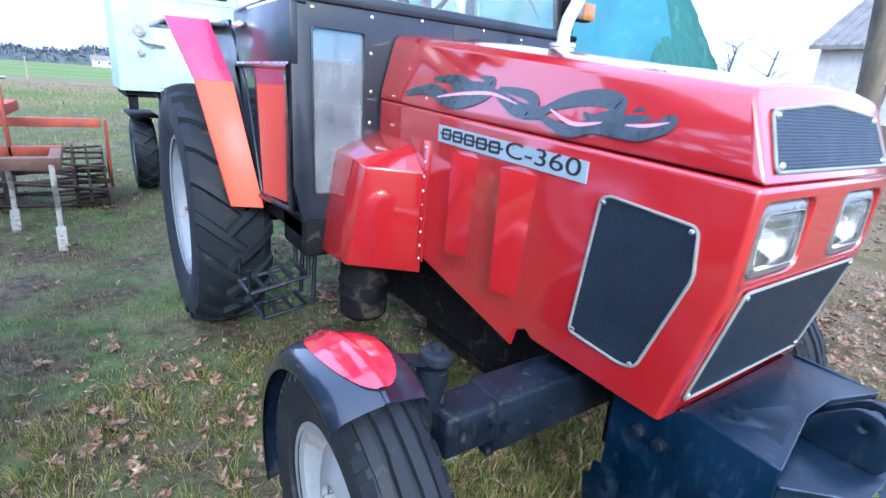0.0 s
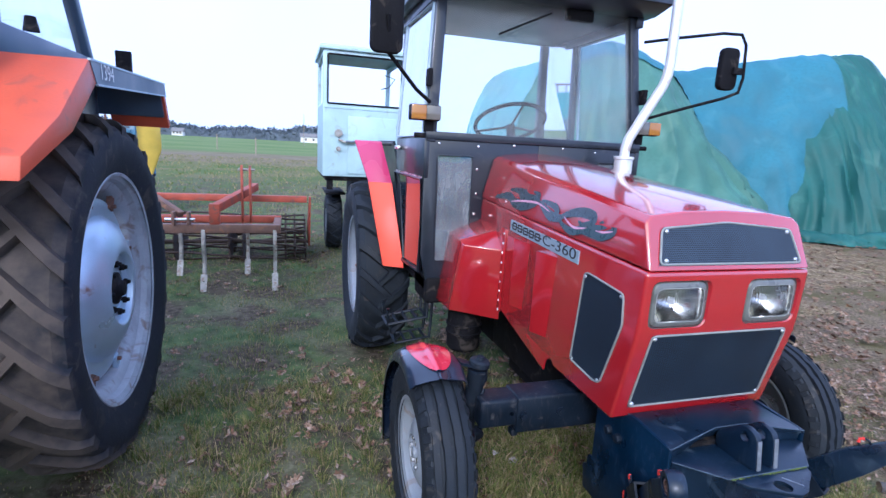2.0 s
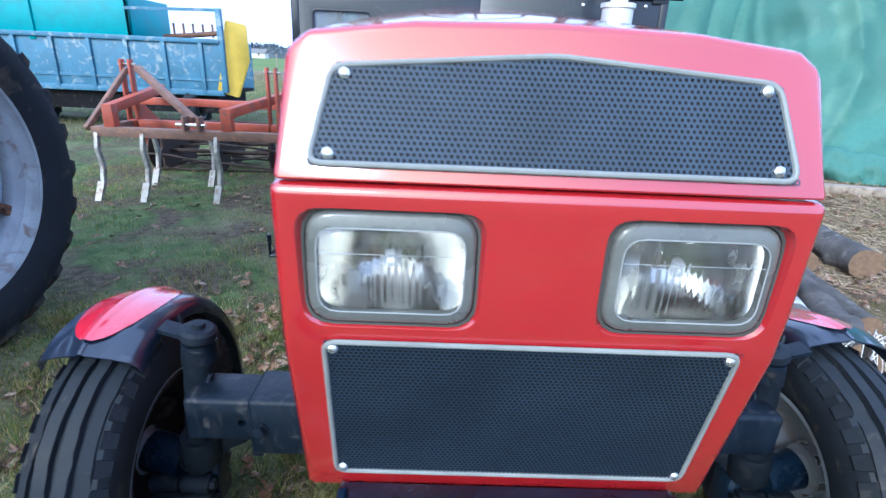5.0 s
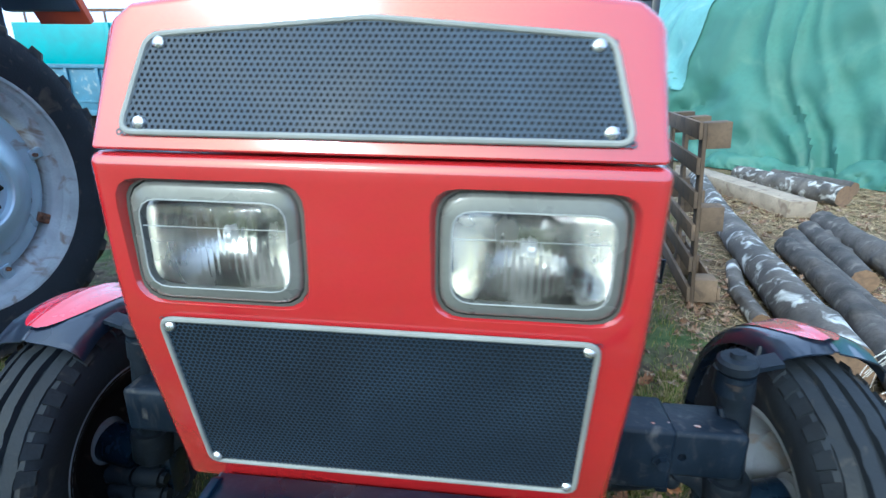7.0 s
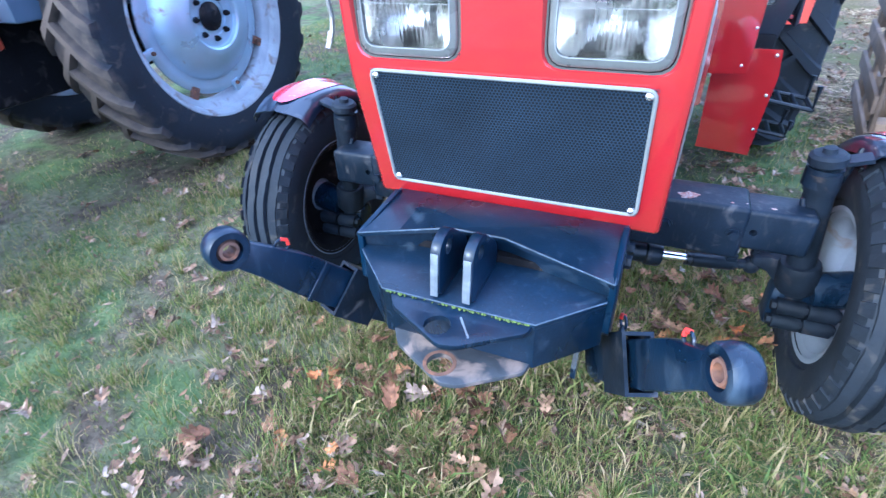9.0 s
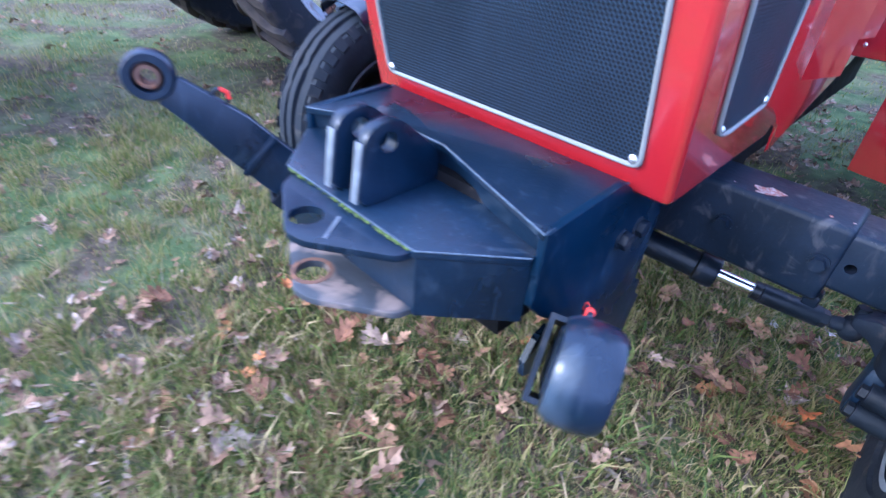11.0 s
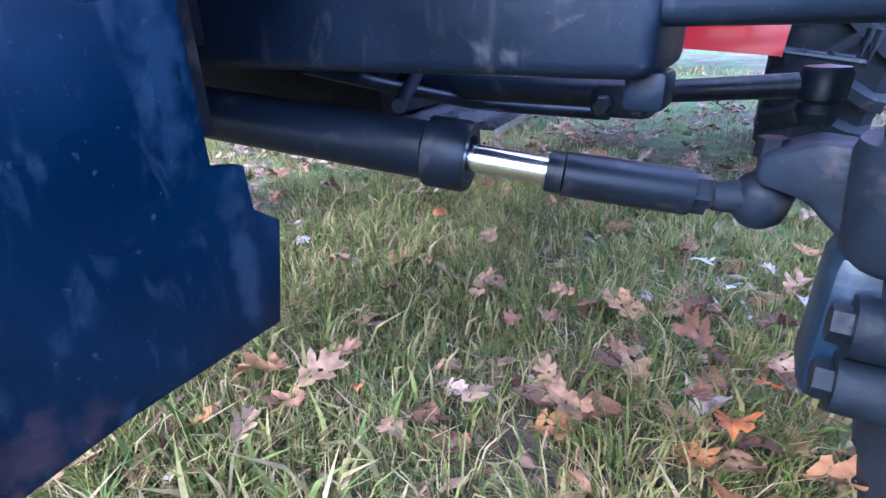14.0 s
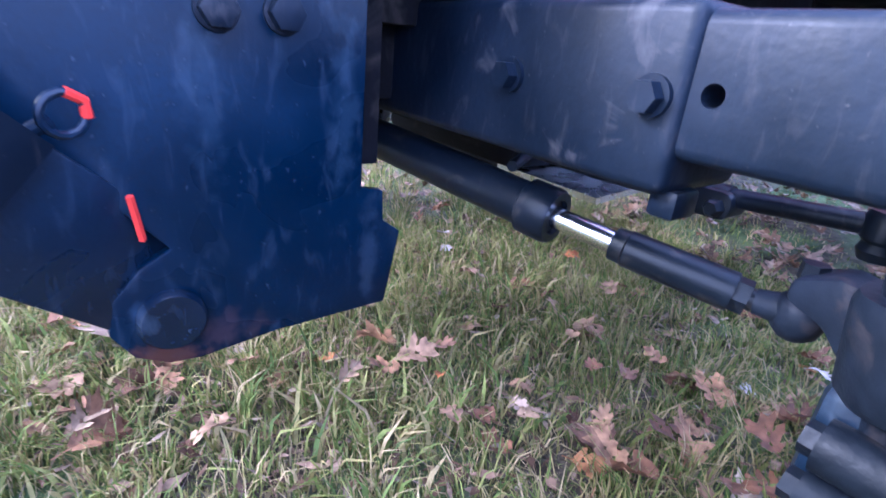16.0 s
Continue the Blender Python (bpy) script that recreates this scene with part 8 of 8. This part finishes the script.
def leaf_mesh(seed):
    """One curled oak leaf about a unit long: pointed lobes set along the midrib, and a stalk."""
    r = random.Random(seed)
    curl, bend, twist, cup = r.uniform(-0.9, 1.8), r.uniform(-0.6, 1.0), r.uniform(-0.8, 0.8), r.uniform(-0.1, 0.5)
    reach = r.uniform(0.8, 1.15)
    verts, faces = [], []

    def put(t, y):
        z = bend * (t - 0.5) ** 2 + curl * y * y + twist * y * (t - 0.5) + cup * abs(y) + 0.04 * math.sin(8 * t + 7 * y + seed)
        verts.append((t, y, z))
        return len(verts) - 1

    def lobe(t, length, angle, wide, sign):
        """A broad finger with two side teeth, growing from the midrib."""
        c, n = math.cos(angle), math.sin(angle)
        def at(along, across):
            return put(t + along * c * length - across * n, sign * max(0.0, along * n * length + across * c))
        rows = []
        for along, half in ((0.0, 1.15), (0.35, 1.0), (0.6, 0.72), (0.8, 0.95 * r.uniform(0.8, 1.1)), (0.88, 0.5)):
            rows.append((at(along, -wide * half), at(along, 0.0), at(along, wide * half * 0.9)))
        for p, q in zip(rows, rows[1:]):
            faces.append((p[0], p[1], q[1], q[0]))
            faces.append((p[1], p[2], q[2], q[1]))
        tip = at(1.0 + r.uniform(0, 0.12), 0.0)
        faces.append((rows[-1][0], rows[-1][1], tip))
        faces.append((rows[-1][1], rows[-1][2], tip))

    for t, length, angle, wide in ((0.27, 0.24, 1.0, 0.075), (0.45, 0.36, 0.92, 0.085), (0.63, 0.33, 0.75, 0.080)):
        for sign in (-1, 1):
            lobe(t + r.uniform(-0.03, 0.03), length * reach * r.uniform(0.8, 1.2), angle + r.uniform(-0.12, 0.12), wide * r.uniform(0.85, 1.2), sign)
    for sign in (-1, 1):
        a, b, c, d = put(0.72, 0), put(0.70, sign * 0.10), put(0.86, sign * 0.085), put(0.86, 0)
        e, f = put(0.93, sign * 0.035), put(1.0, 0)
        faces += [(a, b, c, d), (d, c, e, f)]
        g, h2, i2, j2 = put(0.0, 0), put(0.0, sign * 0.008), put(0.2, sign * 0.012), put(0.2, 0)
        k2, l2 = put(0.34, sign * 0.05), put(0.34, 0)
        faces += [(g, h2, i2, j2), (j2, i2, k2, l2)]
    return verts, faces


LEAF_SHAPES = []
for i in range(16):
    v, f = leaf_mesh(i + 40)
    me = bpy.data.meshes.new("leaf")
    me.from_pydata(v, [], f)
    for p in me.polygons:
        p.use_smooth = True
    me.materials.append(LEAF)
    LEAF_SHAPES.append((me, v, f))


def leaf_pose(r, x, y, near):
    size = r.uniform(0.055, 0.112) * r.choice((1, 1, 0.75, 1.15))
    tip = r.uniform(-25, 25)
    m = Matrix.Translation((x, y, ground_height(x, y) + r.uniform(0.014, 0.052 if near else 0.045))) @ Euler((radians(r.uniform(-28, 28)), radians(tip), r.uniform(0, 2 * math.pi))).to_matrix().to_4x4()
    return m @ Matrix.Scale(size, 4)


def clear_of_wheels(x, y):
    return not (abs(abs(x) - 0.885) < 0.13 and abs(y - 0.5) < 0.2)


rl = random.Random(77)
# the larger leaves that lie on top of the turf, by colour
LEAF_PALE = ramp_material("pale_bleached_leaf", "object", [(0.0, (0.34, 0.28, 0.24)), (1.0, (0.46, 0.41, 0.38))], 0.7)
LEAF_ORANGE = ramp_material("orange_oak_leaf", "object", [(0.0, (0.36, 0.12, 0.03)), (1.0, (0.42, 0.18, 0.06))], 0.6)
LEAF_TAN = ramp_material("tan_oak_leaf", "object", [(0.0, (0.25, 0.145, 0.075)), (1.0, (0.34, 0.23, 0.14))], 0.7)
LEAF_BROWN = ramp_material("brown_oak_leaf", "object", [(0.0, (0.15, 0.072, 0.04)), (1.0, (0.24, 0.135, 0.08))], 0.7)
for mat, spots in (
    (LEAF_PALE, ((0.54, 1.08), (0.49, 0.95), (0.72, 1.13), (0.81, 1.08), (0.62, 1.04), (-0.40, 0.92), (-0.36, 0.83), (0.76, 1.00))),
    (LEAF_BROWN, ((0.35, 0.73), (0.43, 0.65), (0.64, 0.75), (0.63, 0.63), (0.75, 0.60), (0.10, 0.46), (0.06, 0.84), (0.61, 0.66), (0.39, 0.71), (-0.35, -0.02))),
    (LEAF_ORANGE, ((0.685, 0.70), (-0.10, 1.10), (0.04, 0.33), (0.19, 0.46), (-0.41, -0.37), (-0.37, -0.26), (0.66, 0.61), (-0.57, -0.05))),
    (LEAF_TAN, ((0.14, 0.27), (0.12, 0.38), (0.33, 0.39), (0.34, 0.48), (-0.02, -0.16), (0.07, -0.09), (-0.51, -0.55), (-0.22, -0.43), (0.0, -0.20), (0.39, 0.18), (-0.81, -0.43), (-0.84, -0.73))),
):
    for x, y in spots:
        me = rl.choice(LEAF_SHAPES)[0].copy()
        me.materials[0] = mat
        ob = new("leaf", me)
        lift = 0.05 if mat is LEAF_ORANGE and x > 0.5 else 0.018
        ob.matrix_basis = Matrix.Translation((0, 0, lift)) @ leaf_pose(rl, x, y, True) @ Matrix.Scale(rl.uniform(0.75, 0.95), 4)
        ob.parent = ground
# fallen leaves where the camera comes closest: each one a piece of its own
count = 0
while count < 260:
    if count % 7 == 0:
        x, y = rl.gauss(0.72, 0.18), rl.gauss(0.70, 0.24)
    elif count % 7 in (2, 4):
        # blown together below the hitch
        x, y = rl.gauss(-0.36, 0.24), rl.gauss(0.0, 0.24)
    else:
        x, y = rl.uniform(-0.9, 1.35), rl.uniform(-0.7, 1.5)
    if not clear_of_wheels(x, y):
        continue
    ob = new("leaf", rl.choice(LEAF_SHAPES)[0])
    ob.matrix_basis = leaf_pose(rl, x, y, True)
    ob.parent = ground
    count += 1
# and the rest, past counting
verts, faces = [], []
zones = [(-3.6, -0.5, -1.6, 4.0, 200), (-0.5, 1.35, 1.5, 4.0, 420), (-2.0, -0.9, 0.7, 2.4, 50), (-1.0, -0.2, 0.8, 1.8, 50), (-0.9, 1.35, -2.0, -0.3, 380), (-2.2, -0.5, -1.6, 0.8, 45), (1.35, 4.5, -2.5, 2.6, 2400), (1.3, 5.0, 2.6, 7.5, 1300), (5.0, 12.0, -3.0, 6.5, 3200), (12.0, 26.0, -4.0, 8.0, 2200), (-8.0, -3.6, -3.0, 3.0, 380), (-4.0, -0.5, 4.0, 8.0, 260), (-1.55, -0.7, 1.1, 2.0, 50)]
for x0, x1, y0, y1, k in zones:
    for _ in range(k):
        x, y = rl.uniform(x0, x1), rl.uniform(y0, y1)
        if not clear_of_wheels(x, y):
            continue
        m = leaf_pose(rl, x, y, False)
        _, v, f = rl.choice(LEAF_SHAPES)
        b0 = len(verts)
        verts += [tuple(m @ Vector(p)) for p in v]
        faces += [tuple(q + b0 for q in p) for p in f]
me = bpy.data.meshes.new("fallen_leaves")
me.from_pydata(verts, [], faces)
for p in me.polygons:
    p.use_smooth = True
me.materials.append(LEAF_MANY)
tagged(new("fallen_leaves", me), "scattered dry tan and brown oak leaves", "leaves", kind="stuff")

# crumbled leaves, chaff and twigs in the turf
rc = np.random.default_rng(31)
verts, faces = [], []
for x0, x1, y0, y1, k in ((-0.6, 1.4, -0.9, 1.7, 7500), (1.2, 3.4, -1.2, 4.0, 9000), (-2.4, -0.6, -0.9, 2.4, 1200)):
    for _ in range(k):
        x, y = rc.uniform(x0, x1), rc.uniform(y0, y1)
        z = rc.uniform(0.004, 0.030)
        a, length, wide = rc.uniform(0, 6.3), rc.uniform(0.008, 0.030), rc.uniform(0.002, 0.010)
        if rc.uniform() < 0.25:
            length, wide = rc.uniform(0.04, 0.10), 0.0012
        d = np.array([math.cos(a), math.sin(a), rc.uniform(-0.35, 0.35)]) * length
        e = np.array([-math.sin(a), math.cos(a), rc.uniform(-0.5, 0.5)]) * wide
        c = np.array([x, y, z])
        b0 = len(verts)
        verts += [tuple(c - d), tuple(c - d * 0.2 + e), tuple(c + d), tuple(c + d * 0.1 - e * rc.uniform(0.4, 1.2))]
        faces.append((b0, b0 + 1, b0 + 2, b0 + 3))
me = bpy.data.meshes.new("leaf_litter")
me.from_pydata(verts, [], faces)
me.materials.append(LEAF_MANY)
tagged(new("leaf_litter", me), "crumbled brown leaf litter and chaff in turf", "litter", kind="stuff")

# dry straw and stalks trampled between the logs and the tarpaulins
STRAW = ramp_material("dry_straw", "island", [(0.0, (0.22, 0.15, 0.07)), (0.5, (0.40, 0.30, 0.16)), (1.0, (0.58, 0.47, 0.29))], 0.7)
verts, faces = [], []
for x0, x1, y0, y1, k in ((2.2, 4.6, 2.6, 7.6, 9000), (4.6, 9.0, 3.5, 7.2, 9000), (1.3, 2.4, 1.0, 4.5, 1800)):
    for _ in range(k):
        x, y = rc.uniform(x0, x1), rc.uniform(y0, y1)
        a, length, wide = rc.uniform(0, 6.3), rc.uniform(0.04, 0.13), rc.uniform(0.002, 0.005)
        d = np.array([math.cos(a), math.sin(a), rc.uniform(-0.12, 0.12)]) * length
        e = np.array([-math.sin(a), math.cos(a), rc.uniform(-0.4, 0.4)]) * wide
        c = np.array([x, y, ground_height(x, y) + rc.uniform(0.006, 0.03)])
        b0 = len(verts)
        verts += [tuple(c - d), tuple(c + e), tuple(c + d), tuple(c - e)]
        faces.append((b0, b0 + 1, b0 + 2, b0 + 3))
me = bpy.data.meshes.new("straw")
me.from_pydata(verts, [], faces)
me.materials.append(STRAW)
tagged(new("straw", me), "trampled pale straw between logs and tarpaulins", "straw", kind="stuff")
